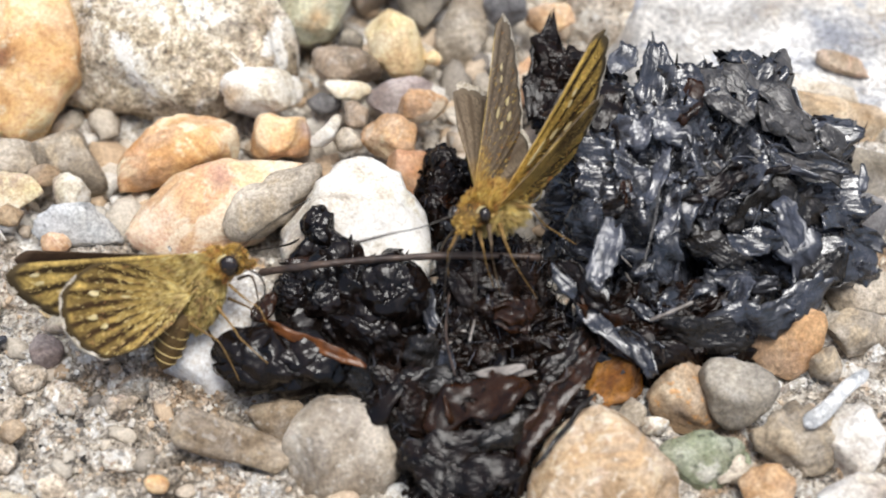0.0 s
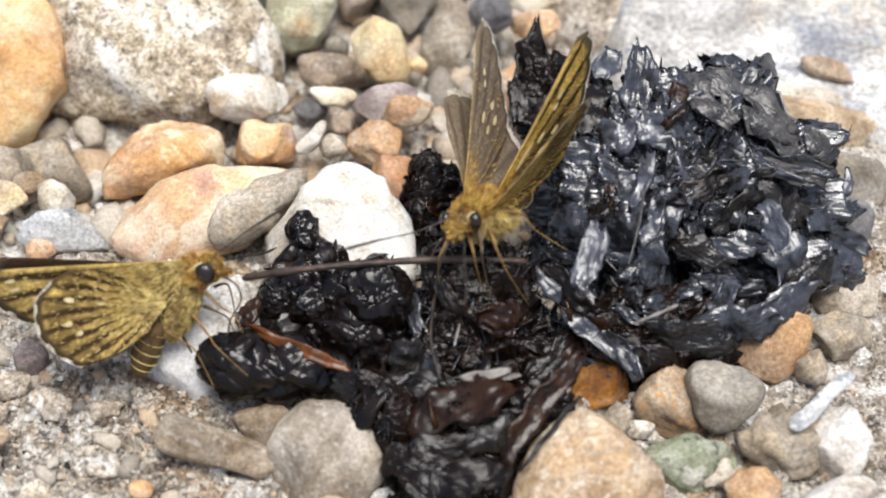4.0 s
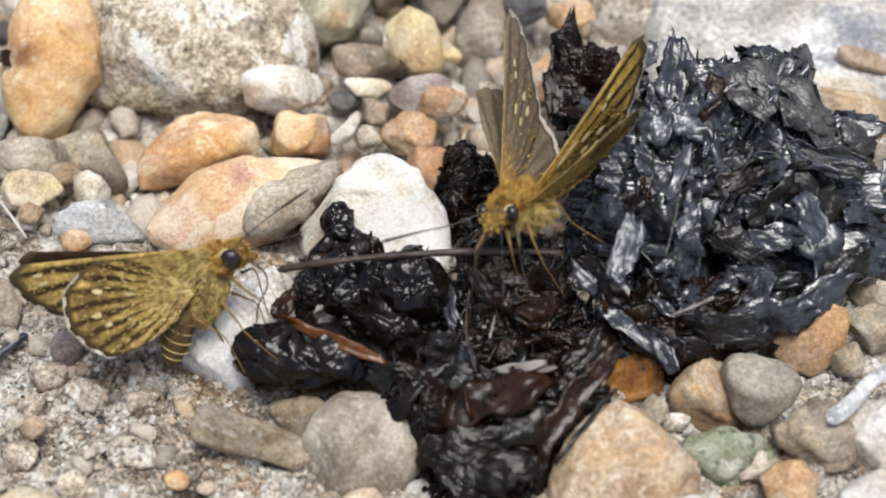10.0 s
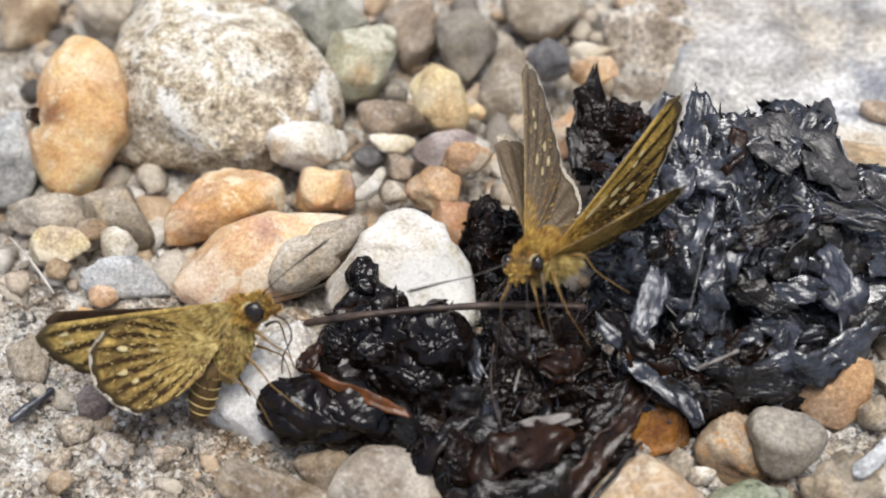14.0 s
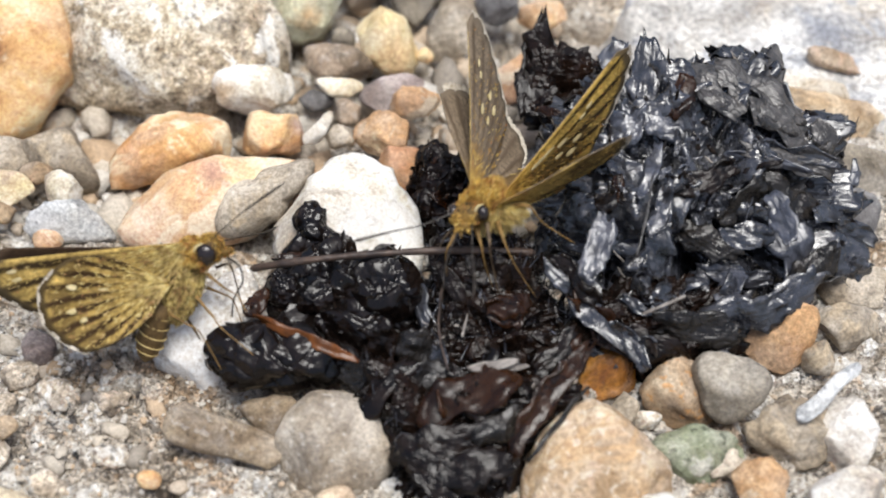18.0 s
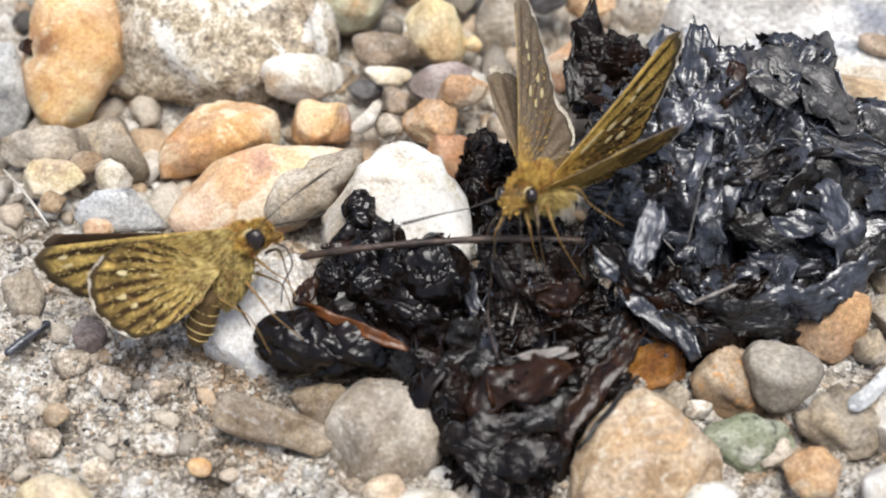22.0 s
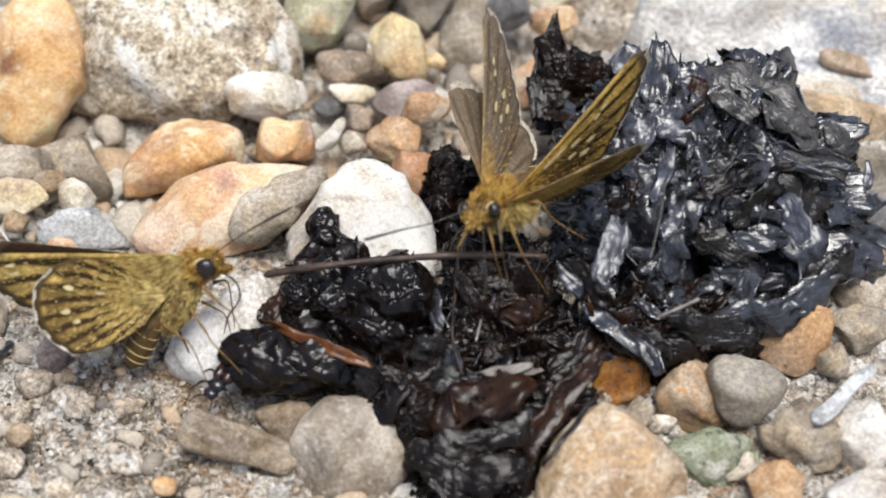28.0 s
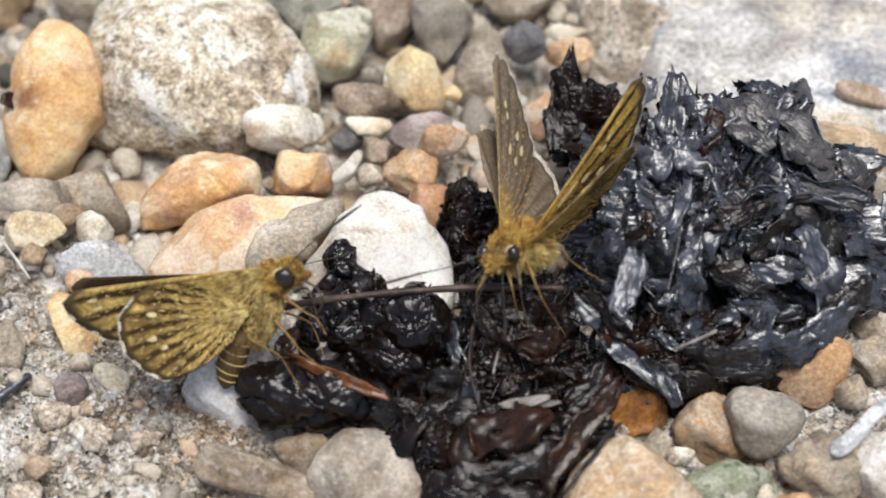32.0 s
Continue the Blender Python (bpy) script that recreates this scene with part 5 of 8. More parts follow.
# ---------------------------------------------------------------- dung
def flake_mesh(seed, length, width, curl, mat, nl=7, nw=4, thick=0.12, tip=1.0):
    """One torn, curled flake, about length x width millimetres, with a real thickness."""
    rnd = random.Random(seed)
    sh = rnd.uniform(0, 99)
    top, bot = [], []
    for i in range(nl):
        f = i / (nl - 1)
        w = width * (0.35 + 0.65 * math.sin(math.pi * min(0.95, 0.12 + f * 0.8))) * (0.95 + 0.3 * noise.noise(Vector((f * length * 0.55, sh, 1.0))) + 0.2 * noise.noise(Vector((f * length * 1.7, sh, 5.0))) + 0.1 * noise.noise(Vector((f * length * 3.5, sh, 6.0))))
        w *= min(1.0, tip + f * 1.6)
        off = (0.3 * noise.noise(Vector((f * length * 0.5, sh, 9.0))) + 0.06 * noise.noise(Vector((f * length * 2.2, sh, 3.0)))) * width * tip
        for j in range(nw):
            g = j / (nw - 1) - 0.5
            x = (f - 0.5) * length + noise.noise(Vector((g * width * 0.8, sh, 13.0 + 2.0 * (f > 0.5)))) * 0.16 * length * abs(2 * f - 1)
            y = g * w + off
            z = curl * ((f - 0.5) ** 2 * length * 1.2 + (g * 1.6) ** 2 * width * 0.5) + noise.noise(Vector((x * 0.6 + sh, y * 0.6, sh))) * (0.25 + 0.05 * length) + (abs(noise.noise(Vector((x * 0.9, y * 1.6 + sh, 0)))) * 0.7 + abs(noise.noise(Vector((x * 1.8 + sh, y * 3.6, 7)))) * 0.28 + noise.noise(Vector((x * 3.5, y * 3.5 + sh, 3))) * 0.08) * min(1.0, 0.45 * width)
            top.append(Vector((x, y, z + thick / 2)) * MM)
            bot.append(Vector((x, y, z - thick / 2)) * MM)
    verts = top + bot
    n = nl * nw
    faces = []
    for i in range(nl - 1):
        for j in range(nw - 1):
            a, b, c, d = i * nw + j, i * nw + j + 1, (i + 1) * nw + j + 1, (i + 1) * nw + j
            faces += [[a, d, c, b], [n + a, n + b, n + c, n + d]]
    rim = [j for j in range(nw)] + [i * nw + nw - 1 for i in range(1, nl)] + [(nl - 1) * nw + j for j in range(nw - 2, -1, -1)] + [i * nw for i in range(nl - 2, 0, -1)]
    for k in range(len(rim)):
        a, b = rim[k], rim[(k + 1) % len(rim)]
        faces.append([a, b, n + b, n + a])
    me = bpy.data.meshes.new("flake")
    me.from_pydata([tuple(v) for v in verts], [], faces)
    me.materials.append(mat)
    me.polygons.foreach_set("use_smooth", [True] * len(me.polygons))
    me.update()
    return me


dung = tagged(new("dung_heap"), "heap of wet black animal dung full of shiny torn flakes", "dung")
dung_rnd = random.Random(4)
CLEAR = Vector((8.13, -3.74, 11.00)) * MM  # room under the perched skipper's wings
FLAKES, SHADED = [], []
for k in range(14):
    SHADED.append(flake_mesh(500 + k, dung_rnd.uniform(2.0, 4.6), dung_rnd.uniform(0.9, 2.4), dung_rnd.uniform(-0.7, 0.2), FLAKE_BROWN if k % 6 == 2 else FLAKE_DARK, 13, 8, 0.2))
for k in range(28):
    mat = FLAKE_BROWN if k % 14 == 4 else FLAKE_GREY if k % 3 == 1 else FLAKE
    FLAKES.append(flake_mesh(100 + k, dung_rnd.uniform(2.4, 5.6), dung_rnd.uniform(1.0, 2.8), dung_rnd.uniform(-0.6, 0.3), mat, 14, 9, 0.12))


for k in range(10):  # long narrow strips
    FLAKES.append(flake_mesh(800 + k, dung_rnd.uniform(3.0, 4.6), dung_rnd.uniform(0.4, 0.8), dung_rnd.uniform(-0.3, 0.0), (FLAKE, FLAKE_DARK, FLAKE_GREY)[k % 3], 16, 5, 0.14))
DRIED = []
for k in range(8):
    DRIED.append(flake_mesh(700 + k, dung_rnd.uniform(2.0, 4.6), dung_rnd.uniform(0.8, 2.0), dung_rnd.uniform(-0.5, 0.2), FLAKE_DRY, 12, 8, 0.14))


def crumple(verts, seed, jobs):
    """Break a rounded body into plates or bulbs. verts: millimetres. A job: kind, cells, height, tilt, stretch."""
    rnd = np.random.RandomState(seed)
    v = verts.astype(np.float32)
    push = np.zeros(len(v), np.float32)
    for kind, cells, height, tilt, stretch in jobs:
        s = v[rnd.choice(len(v), cells, replace=False)]
        axis = rnd.normal(size=(cells, 3)).astype(np.float32)
        axis /= np.linalg.norm(axis, axis=1)[:, None]
        lift = rnd.uniform(-height, height, cells).astype(np.float32)
        lift[rnd.uniform(size=cells) < 0.12] -= height * 1.3
        lean = rnd.normal(0, tilt, (cells, 3)).astype(np.float32)
        sa = np.sum(s * axis, axis=1)
        for i in range(0, len(v), 8000):
            p = v[i:i + 8000]
            d = np.sum(p * p, 1)[:, None] + np.sum(s * s, 1)[None] - 2 * p @ s.T
            d = np.maximum(d, 0) * (1 + stretch) - stretch * (p @ axis.T - sa[None]) ** 2
            near = np.argpartition(d, 1, axis=1)[:, :2]
            d2 = np.sqrt(np.maximum(np.take_along_axis(d, near, 1), 0))
            swap = d2[:, 0] > d2[:, 1]
            first = np.where(swap, near[:, 1], near[:, 0])
            f1, f2 = d2.min(1), d2.max(1)
            size = np.sqrt(4 * math.pi * np.mean(np.sum(v * v, 1)) / cells)
            gap = np.clip((f2 - f1) / (0.25 * size), 0, 1)
            if kind == "plate":
                q = lift[first] + np.clip(np.sum((p - s[first]) * lean[first], 1), -1.6 * height, 1.6 * height)
                q -= 0.5 * height * (1 - gap) ** 2
            else:
                q = height * (1.4 * np.sqrt(np.clip(1 - (f1 / np.maximum(f1 + f2, 1e-4) * 2) ** 2, 0, 1)) - 0.9) + 0.3 * lift[first]
            push[i:i + 8000] += q
    return push


PLATES = [("plate", 70, 1.5, 0.6, 2.5), ("plate", 380, 0.42, 0.6, 4.0), ("plate", 1500, 0.06, 0.3, 4.0)]
SHEETS = [("plate", 40, 0.8, 0.45, 5.0), ("plate", 220, 0.2, 0.4, 5.0)]
MATTED = [("bulb", 40, 0.5, 0.3, 1.5), ("plate", 160, 0.35, 0.4, 4.0), ("plate", 900, 0.07, 0.3, 5.0)]
BULBS = [("bulb", 15, 1.1, 0.2, 0.8), ("plate", 46, 0.35, 0.45, 3.0), ("plate", 300, 0.035, 0.3, 4.0)]
SLICK = [("bulb", 8, 0.45, 0.2, 1.5), ("plate", 26, 0.3, 0.45, 3.0), ("plate", 200, 0.025, 0.3, 3.0)]


def dung_lump(name, x, y, z, depth, radii, seed, mat, label="", jobs=None, level=7, tip=40.0):
    radii = [r + 0.55 for r in radii]
    verts, faces = lump(radii, depth, seed, 0.10, 2.2, level, cell=0.8 if jobs in (SLICK, BULBS) else 0.3)
    raw = np.array([v[:] for v in verts]) / MM
    unit = raw / np.linalg.norm(raw, axis=1)[:, None]
    small = min(1.0, sum(radii) / len(radii) / 6.0)
    push = crumple(raw, seed, jobs or MATTED) * small
    slick = jobs in (SLICK, BULBS)
    fine = np.array([noise.fractal(Vector(q) * (0.6 if slick else 1.7), 0.8, 2.2, 2 if slick else 4) for q in raw]) * (0.1 if slick else 0.05)
    verts = [Vector(q) * MM for q in raw + unit * (push + fine)[:, None]]
    ob = mesh_object(name, verts, faces, mat, smooth=True)
    ob.parent = dung
    m = pose(x * MM, y * MM, z * MM, tip, 0, 0)
    ob.matrix_local = m
    if label:
        ob["label"] = label
    return m, verts, faces


def spots_on(made, count, rnd, tilt, stand, beyond=-99.0):
    """Poses scattered over the upper and front side of a lump."""
    m, verts, faces = made
    turn = m.to_3x3()
    laid = 0
    while laid < count:
        f = rnd.choice(faces)
        a, b, c = (verts[i] for i in f[:3])
        p = m @ ((a + b + c) / 3)
        nrm = (turn @ (b - a).cross(c - a)).normalized()
        if nrm.z < -0.2 or nrm.y > 0.8 or p.z < 0 or (p - CLEAR).length < 6.5 * MM or p.x < beyond * MM:
            continue
        nrm = (nrm + Vector((rnd.gauss(0, tilt), rnd.gauss(0, tilt), rnd.gauss(0, tilt)))).normalized()
        q = nrm.to_track_quat("Z", "Y").to_matrix().to_4x4()
        laid += 1
        yield Matrix.Translation(p + nrm * rnd.uniform(-0.3, stand) * MM) @ q @ pose(0, 0, 0, 0, 0, rnd.uniform(0, 360))


def cover(made, count, seed, tilt, size=(0.7, 1.3), stand=0.25, pool=None, beyond=-99.0):
    """Lay separate flakes over a lump."""
    rnd = random.Random(seed)
    for m in spots_on(made, count, rnd, tilt, stand, beyond):
        fl = new("flake", rnd.choice(pool or FLAKES))
        fl.parent = dung
        s = rnd.uniform(*size)
        fl.matrix_local = m @ Matrix.Diagonal((s, s, s, 1))


def shreds(name, jobs, seed, mat, label):
    """Smaller torn flakes pressed in between, one mesh."""
    rnd = random.Random(seed)
    pool = [np.array([v.co[:] for v in me.vertices]) for me in FLAKES]
    polys = [[list(p.vertices) for p in me.polygons] for me in FLAKES]
    vs, fs, n = [], [], 0
    for made, count, tilt, lo, hi in jobs:
        for m in spots_on(made, count, rnd, tilt, 0.5):
            k = rnd.randrange(len(pool))
            s = rnd.uniform(lo, hi)
            mat4 = np.array(m @ Matrix.Diagonal((s, s * rnd.uniform(0.4, 1.0), s, 1)))
            vs.append(pool[k] @ mat4[:3, :3].T + mat4[:3, 3])
            fs += [[i + n for i in p] for p in polys[k]]
            n += len(pool[k])
    ob = mesh_object(name, np.concatenate(vs), fs, mat, smooth=False)
    ob["kind"] = "stuff"
    return child(ob, dung, label)


def flake_at(x, y, z, rx, ry, rz, seed, length, width, curl, mat, label="", tip=1.0):
    fl = new("flake", flake_mesh(seed, length, width, curl, mat, 14, 9, 0.16, tip))
    fl.parent = dung
    fl.matrix_local = pose(x * MM, y * MM, z * MM, rx, ry, rz)
    if label:
        fl["label"] = label


def fibre(name, points, r, mat, parent, label=""):
    line = smooth_line([Vector(p) * MM for p in points])
    n = len(line)
    rr = [r * MM * (0.85 + 0.3 * noise.noise(Vector((i * 0.7, r * 9, points[0][0])))) * (0.55 if i in (0, n - 1) else 1) for i in range(n)]
    v, f = tube(line, rr, 7)
    ob = mesh_object(name, v, f, mat)
    if parent:
        child(ob, parent, label)
    return ob


def crumbs(name, lumps, count, seed, mat, slim=1.0):
    """Tiny crumbs pressed into the dung, one mesh."""
    rnd = np.random.RandomState(seed)
    pick = random.Random(seed)
    vs, fs = [], []
    dirs, n0 = SPHERE[1][0], len(SPHERE[1][0])
    fa = np.array(SPHERE[1][1])
    for i in range(count):
        m, verts, faces = lumps[i % len(lumps)]
        f = pick.choice(faces)
        a, b, c = (verts[k] for k in f[:3])
        p = np.array(m @ ((a + b + c) / 3))
        d = dirs * (1 + rnd.uniform(-0.35, 0.35, (n0, 1))) * np.array([rnd.uniform(0.2, 0.9) / slim ** 0.5, rnd.uniform(0.1, 0.35) * slim, rnd.uniform(0.1, 0.3) * slim]) * MM
        e = np.array(Euler(rnd.uniform(0, 6.3, 3)).to_matrix())
        vs.append(d @ e.T + p)
        fs.append(fa + i * n0)
    ob = mesh_object(name, np.concatenate(vs), np.concatenate(fs).tolist(), mat, smooth=False)
    ob["kind"] = "stuff"
    return child(ob, dung)


big = dung_lump('main_lump', 23.01, 0.44, 3.40, 8.2, (13.76, 12.74, 11.83, 11.91, 10.37, 10.00, 10.79, 11.45, 11.05, 11.13, 11.95, 13.16, 13.93, 13.29, 12.55, 12.37, 13.22, 14.61), 61, DUNG, '', PLATES, 7)
left = dung_lump('side_lump', -5.88, -11.02, 2.60, 4.4, (5.56, 5.76, 5.57, 4.81, 4.41, 4.70, 5.00, 5.65, 6.30, 5.78, 5.07, 4.64, 4.42, 4.21, 4.79, 6.17, 7.83, 5.78), 62, DUNG_SLICK, '', BULBS, 7)
middle = dung_lump('middle_lump', 6.08, -13.98, 2.40, 4.0, (7.83, 6.67, 6.60, 7.84, 8.31, 8.81, 8.67, 6.16, 5.44, 5.58, 8.41, 8.03, 7.56, 8.27, 8.01, 7.46, 7.24, 7.36), 63, DUNG_DARK, '', MATTED)
lower = dung_lump('lower_lump', 3.45, -23.37, 1.40, 3.0, (6.13, 8.74, 6.42, 4.54, 3.88, 4.00, 5.14, 8.58, 6.75, 6.01, 5.90, 6.26, 6.90, 6.16, 5.82, 5.39, 5.06, 5.05), 64, DUNG_DARK, '', SHEETS)
back = dung_lump('back_lump', 2.69, 1.14, 2.00, 2.6, (2.70, 2.56, 2.75, 3.42, 4.07, 4.57, 4.00, 3.05, 2.65, 2.62, 2.65, 3.00, 4.02, 4.01, 3.83, 4.15, 3.44, 3.27), 65, DUNG_DARK, '', SLICK, 6)
dung_lump('lobe', -10.38, -17.15, 4.20, 2.6, (5.56, 3.46, 3.00, 2.54, 2.08, 2.50, 3.18, 3.87, 5.22, 5.47, 4.64, 3.45, 2.45, 2.48, 2.52, 2.56, 3.28, 5.04), 66, DUNG_SLICK, 'smooth shiny black lobe', SLICK, 7)
front = dung_lump('front_lump', 19.68, -12.93, 2.40, 3.4, (7.75, 7.51, 4.57, 3.56, 3.23, 3.33, 3.71, 4.44, 6.20, 7.70, 6.67, 5.34, 4.19, 3.50, 3.34, 3.55, 4.26, 5.75), 67, DUNG_DARK, '', SHEETS)
dung_lump('shoulder', 13.70, 10.18, 6.00, 2.2, (4.34, 4.32, 4.15, 3.57, 3.46, 3.91, 5.22, 4.07, 3.62, 3.44, 3.75, 4.05, 4.12, 4.18, 4.24, 4.30, 4.35, 4.37), 73, DUNG_DARK, 'dark upright crust at the back of the heap', SHEETS, 6)
nub = dung_lump('nub', -8.60, -5.91, 6.40, 1.3, (1.42, 0.91, 1.10, 1.64, 1.96, 1.77, 1.48, 1.23, 0.98, 0.73, 0.81, 2.42, 2.47, 2.15, 2.29, 2.73, 3.16, 2.40), 68, DUNG_SLICK, 'black nub standing up from the side lump', SLICK, 6)
dung_lump('bulb', -2.41, -11.90, 6.00, 2.4, (2.49, 2.54, 2.58, 2.63, 2.69, 2.77, 2.88, 2.81, 2.63, 2.59, 2.60, 2.58, 2.44, 2.31, 2.30, 2.37, 2.44, 2.46), 69, DUNG_SLICK, 'glossy black bulb', SLICK, 6)
dung_lump('bulb', -7.83, -11.40, 5.40, 2.0, (1.49, 1.42, 1.35, 1.25, 1.15, 1.10, 1.12, 1.13, 1.17, 1.26, 1.34, 1.42, 1.50, 1.57, 1.65, 1.66, 1.61, 1.55), 70, DUNG_SLICK, 'glossy black bulb', SLICK, 6)
dung_lump('bulb', -10.40, -10.94, 5.20, 1.6, (1.02, 0.96, 0.93, 0.90, 0.88, 0.93, 1.08, 1.22, 1.36, 1.37, 1.33, 1.30, 1.27, 1.24, 1.22, 1.20, 1.15, 1.09), 71, DUNG_SLICK, 'glossy black bulb', SLICK, 6)

cover(front, 22, 9, 0.3, (0.6, 1.2), 0.3)
cover(big, 46, 1, 0.3, (0.6, 1.2), 0.3)
cover(big, 26, 7, 0.35, (0.7, 1.3), 0.4, DRIED, 25.0)
cover(middle, 12, 3, 0.25, (0.6, 1.1), 0.1, SHADED)
cover(lower, 16, 4, 0.2, (1.0, 1.9), 0.1, SHADED)
cover(back, 10, 5, 0.35, (0.4, 0.8), 0.2, SHADED)
shreds("front_shred_layer", [(front, 50, 0.5, 0.2, 0.6)], 27, FLAKE_DARK, "wet black shreds with shade in their colour")
shreds("shred_layer", [(big, 190, 0.4, 0.2, 0.55), (back, 12, 0.5, 0.2, 0.5)], 21, FLAKE, "small shiny torn shreds")
shreds("soaked_shred_layer", [(middle, 60, 0.4, 0.2, 0.5), (left, 14, 0.4, 0.2, 0.4), (lower, 50, 0.4, 0.3, 0.7)], 23, FLAKE_DARK, "wet black shreds with shade in their colour")
shreds("grey_shred_layer", [(big, 90, 0.4, 0.2, 0.5), (middle, 12, 0.5, 0.25, 0.5)], 22, FLAKE_GREY, "torn shreds tinted grey-blue for sky sheen")
crumbs("crumb_layer", [big, middle, lower, big, back], 1400, 6, FLAKE_DARK)
crumbs("pale_crumb_layer", [big, middle, lower], 200, 7, FIBRE, 0.5)
crumbs("fibre_layer", [big, middle, big, middle, lower], 1300, 8, FLAKE_GREY, 0.22)
crumbs("soaked_fibre_layer", [middle, lower, middle], 1100, 9, FLAKE_DULL, 0.2)
crumbs("soaked_crumb_layer", [middle, lower, left], 700, 10, FLAKE_DARK, 0.8)
flake_at(15.87, -6.66, 6.35, -13.95, -36.60, 96.13, 400, 3.64, 5.58, -0.12, FLAKE_GREY, '', 1.0)
flake_at(14.42, -7.91, 1.79, 46.48, 21.10, -44.30, 401, 6.80, 2.67, -0.12, FLAKE_GREY, '', 1.0)
flake_at(17.33, 0.05, 12.10, 29.19, -21.97, -1.24, 402, 4.85, 3.40, -0.12, FLAKE_GREY, '', 1.0)
flake_at(17.57, -3.89, 9.84, 39.45, -31.00, 12.25, 403, 3.64, 2.91, -0.12, FLAKE_GREY, '', 1.0)
flake_at(21.21, -6.27, 8.52, 32.77, -46.03, 35.60, 404, 5.83, 2.67, -0.12, FLAKE_GREY, '', 1.0)
flake_at(31.07, -6.72, 5.52, 7.77, 33.37, -54.17, 405, 5.58, 3.88, -0.12, FLAKE_GREY, '', 1.0)
flake_at(28.16, -7.03, 6.94, 51.61, 7.14, -7.12, 406, 3.88, 2.18, -0.12, FLAKE, '', 1.0)
flake_at(19.61, 4.92, 13.69, -11.14, -26.28, 81.37, 407, 6.80, 3.01, -0.12, FLAKE, '', 1.0)
flake_at(20.73, -0.06, 12.83, 19.96, 3.24, 1.17, 408, 3.40, 2.91, -0.12, FLAKE_GREY, '', 1.0)
flake_at(28.74, 3.05, 12.91, 11.93, 20.01, -30.97, 409, 9.22, 4.13, -0.12, FLAKE_DRY, '', 1.0)
flake_at(32.14, 1.03, 10.62, 20.01, 36.06, -15.76, 410, 9.71, 3.40, -0.12, FLAKE_DRY, '', 1.0)
flake_at(31.41, -1.61, 10.00, 29.76, 22.97, -2.37, 411, 9.22, 1.70, -0.12, FLAKE_DRY, '', 1.0)
flake_at(34.81, 1.87, 7.88, 6.23, 35.26, -17.75, 412, 5.34, 2.91, -0.12, FLAKE_DRY, '', 1.0)
flake_at(24.13, -4.09, 10.45, 45.03, -1.54, 26.01, 413, 5.83, 2.18, -0.12, FLAKE_DARK, '', 1.0)
flake_at(26.80, -9.23, 4.28, 52.21, 14.02, 1.91, 414, 7.28, 1.94, -0.12, FLAKE, '', 1.0)
flake_at(22.43, -10.80, 1.09, 23.45, -51.91, 73.93, 415, 5.83, 3.40, -0.12, FLAKE, '', 1.0)
flake_at(34.81, -3.89, 3.05, 44.65, 8.95, 21.73, 416, 7.28, 2.43, -0.12, FLAKE, '', 1.0)
flake_at(36.02, -2.40, 4.30, 60.67, 2.66, 32.17, 417, 6.31, 2.43, -0.12, FLAKE_DULL, '', 1.0)
flake_at(24.37, -7.79, 6.94, 39.61, 18.48, -24.15, 418, 5.34, 2.91, -0.12, FLAKE_DULL, '', 1.0)
flake_at(15.63, 3.06, 12.13, 7.55, -14.08, 69.37, 419, 4.85, 3.40, -0.12, FLAKE_DARK, '', 1.0)
flake_at(24.85, 2.92, 13.81, 6.25, 9.89, -54.40, 420, 6.31, 2.91, -0.12, FLAKE_DRY, '', 1.0)
flake_at(21.94, 2.33, 13.76, -0.36, -18.48, 58.70, 421, 3.88, 2.91, -0.12, FLAKE_BROWN, '', 1.0)
flake_at(27.28, -5.18, 9.11, 68.83, -13.00, 34.12, 422, 5.34, 2.91, -0.12, FLAKE_DULL, '', 1.0)
flake_at(20.00, -8.29, 6.03, 23.37, -47.72, 59.45, 423, 5.83, 2.91, -0.12, FLAKE, '', 1.0)
flake_at(14.66, -2.38, 9.55, 46.03, -3.20, -3.32, 424, 3.40, 2.91, -0.12, FLAKE, '', 1.0)
flake_at(27.28, -10.28, 0.09, 61.73, 12.25, -9.01, 425, 6.31, 2.91, -0.12, FLAKE, '', 1.0)
flake_at(18.06, -9.84, -1.94, 54.24, 8.43, -22.42, 426, 5.83, 2.43, -0.12, FLAKE_DARK, '', 1.0)
flake_at(31.17, -4.36, 8.14, 26.33, 28.50, -6.89, 427, 5.83, 3.40, -0.12, FLAKE_DULL, '', 1.0)
flake_at(19.51, -3.76, 10.44, 6.88, -31.24, 78.28, 428, 4.37, 1.46, -0.12, FLAKE_GREY, '', 1.0)
flake_at(0.04, -17.85, 6.00, 21.61, -48.44, 59.00, 440, 3.70, 2.87, -0.15, FLAKE_DULL, '', 1.0)
flake_at(0.61, -20.79, 5.40, 41.30, 22.44, -6.41, 441, 5.32, 3.33, -0.15, FLAKE_DULL, '', 1.0)
flake_at(6.98, -24.40, 5.40, 31.56, 0.79, 25.76, 443, 5.96, 2.75, -0.30, FLAKE_DULL, '', 1.0)
flake_at(10.15, -23.04, 6.60, 40.02, -19.25, 50.01, 444, 11.01, 2.11, -0.10, FLAKE_BROWN, '', 1.0)
flake_at(11.22, -24.30, 5.60, 38.41, -20.54, 48.89, 445, 6.88, 0.41, -0.05, FLAKE_DULL, '', 1.0)
flake_at(3.28, -25.65, 5.00, 33.38, 1.00, 12.55, 446, 6.02, 2.78, -0.15, FLAKE_DARK, '', 1.0)
flake_at(0.90, -26.78, 4.40, 35.34, 4.68, -32.92, 447, 5.09, 3.70, -0.15, FLAKE_DARK, '', 1.0)
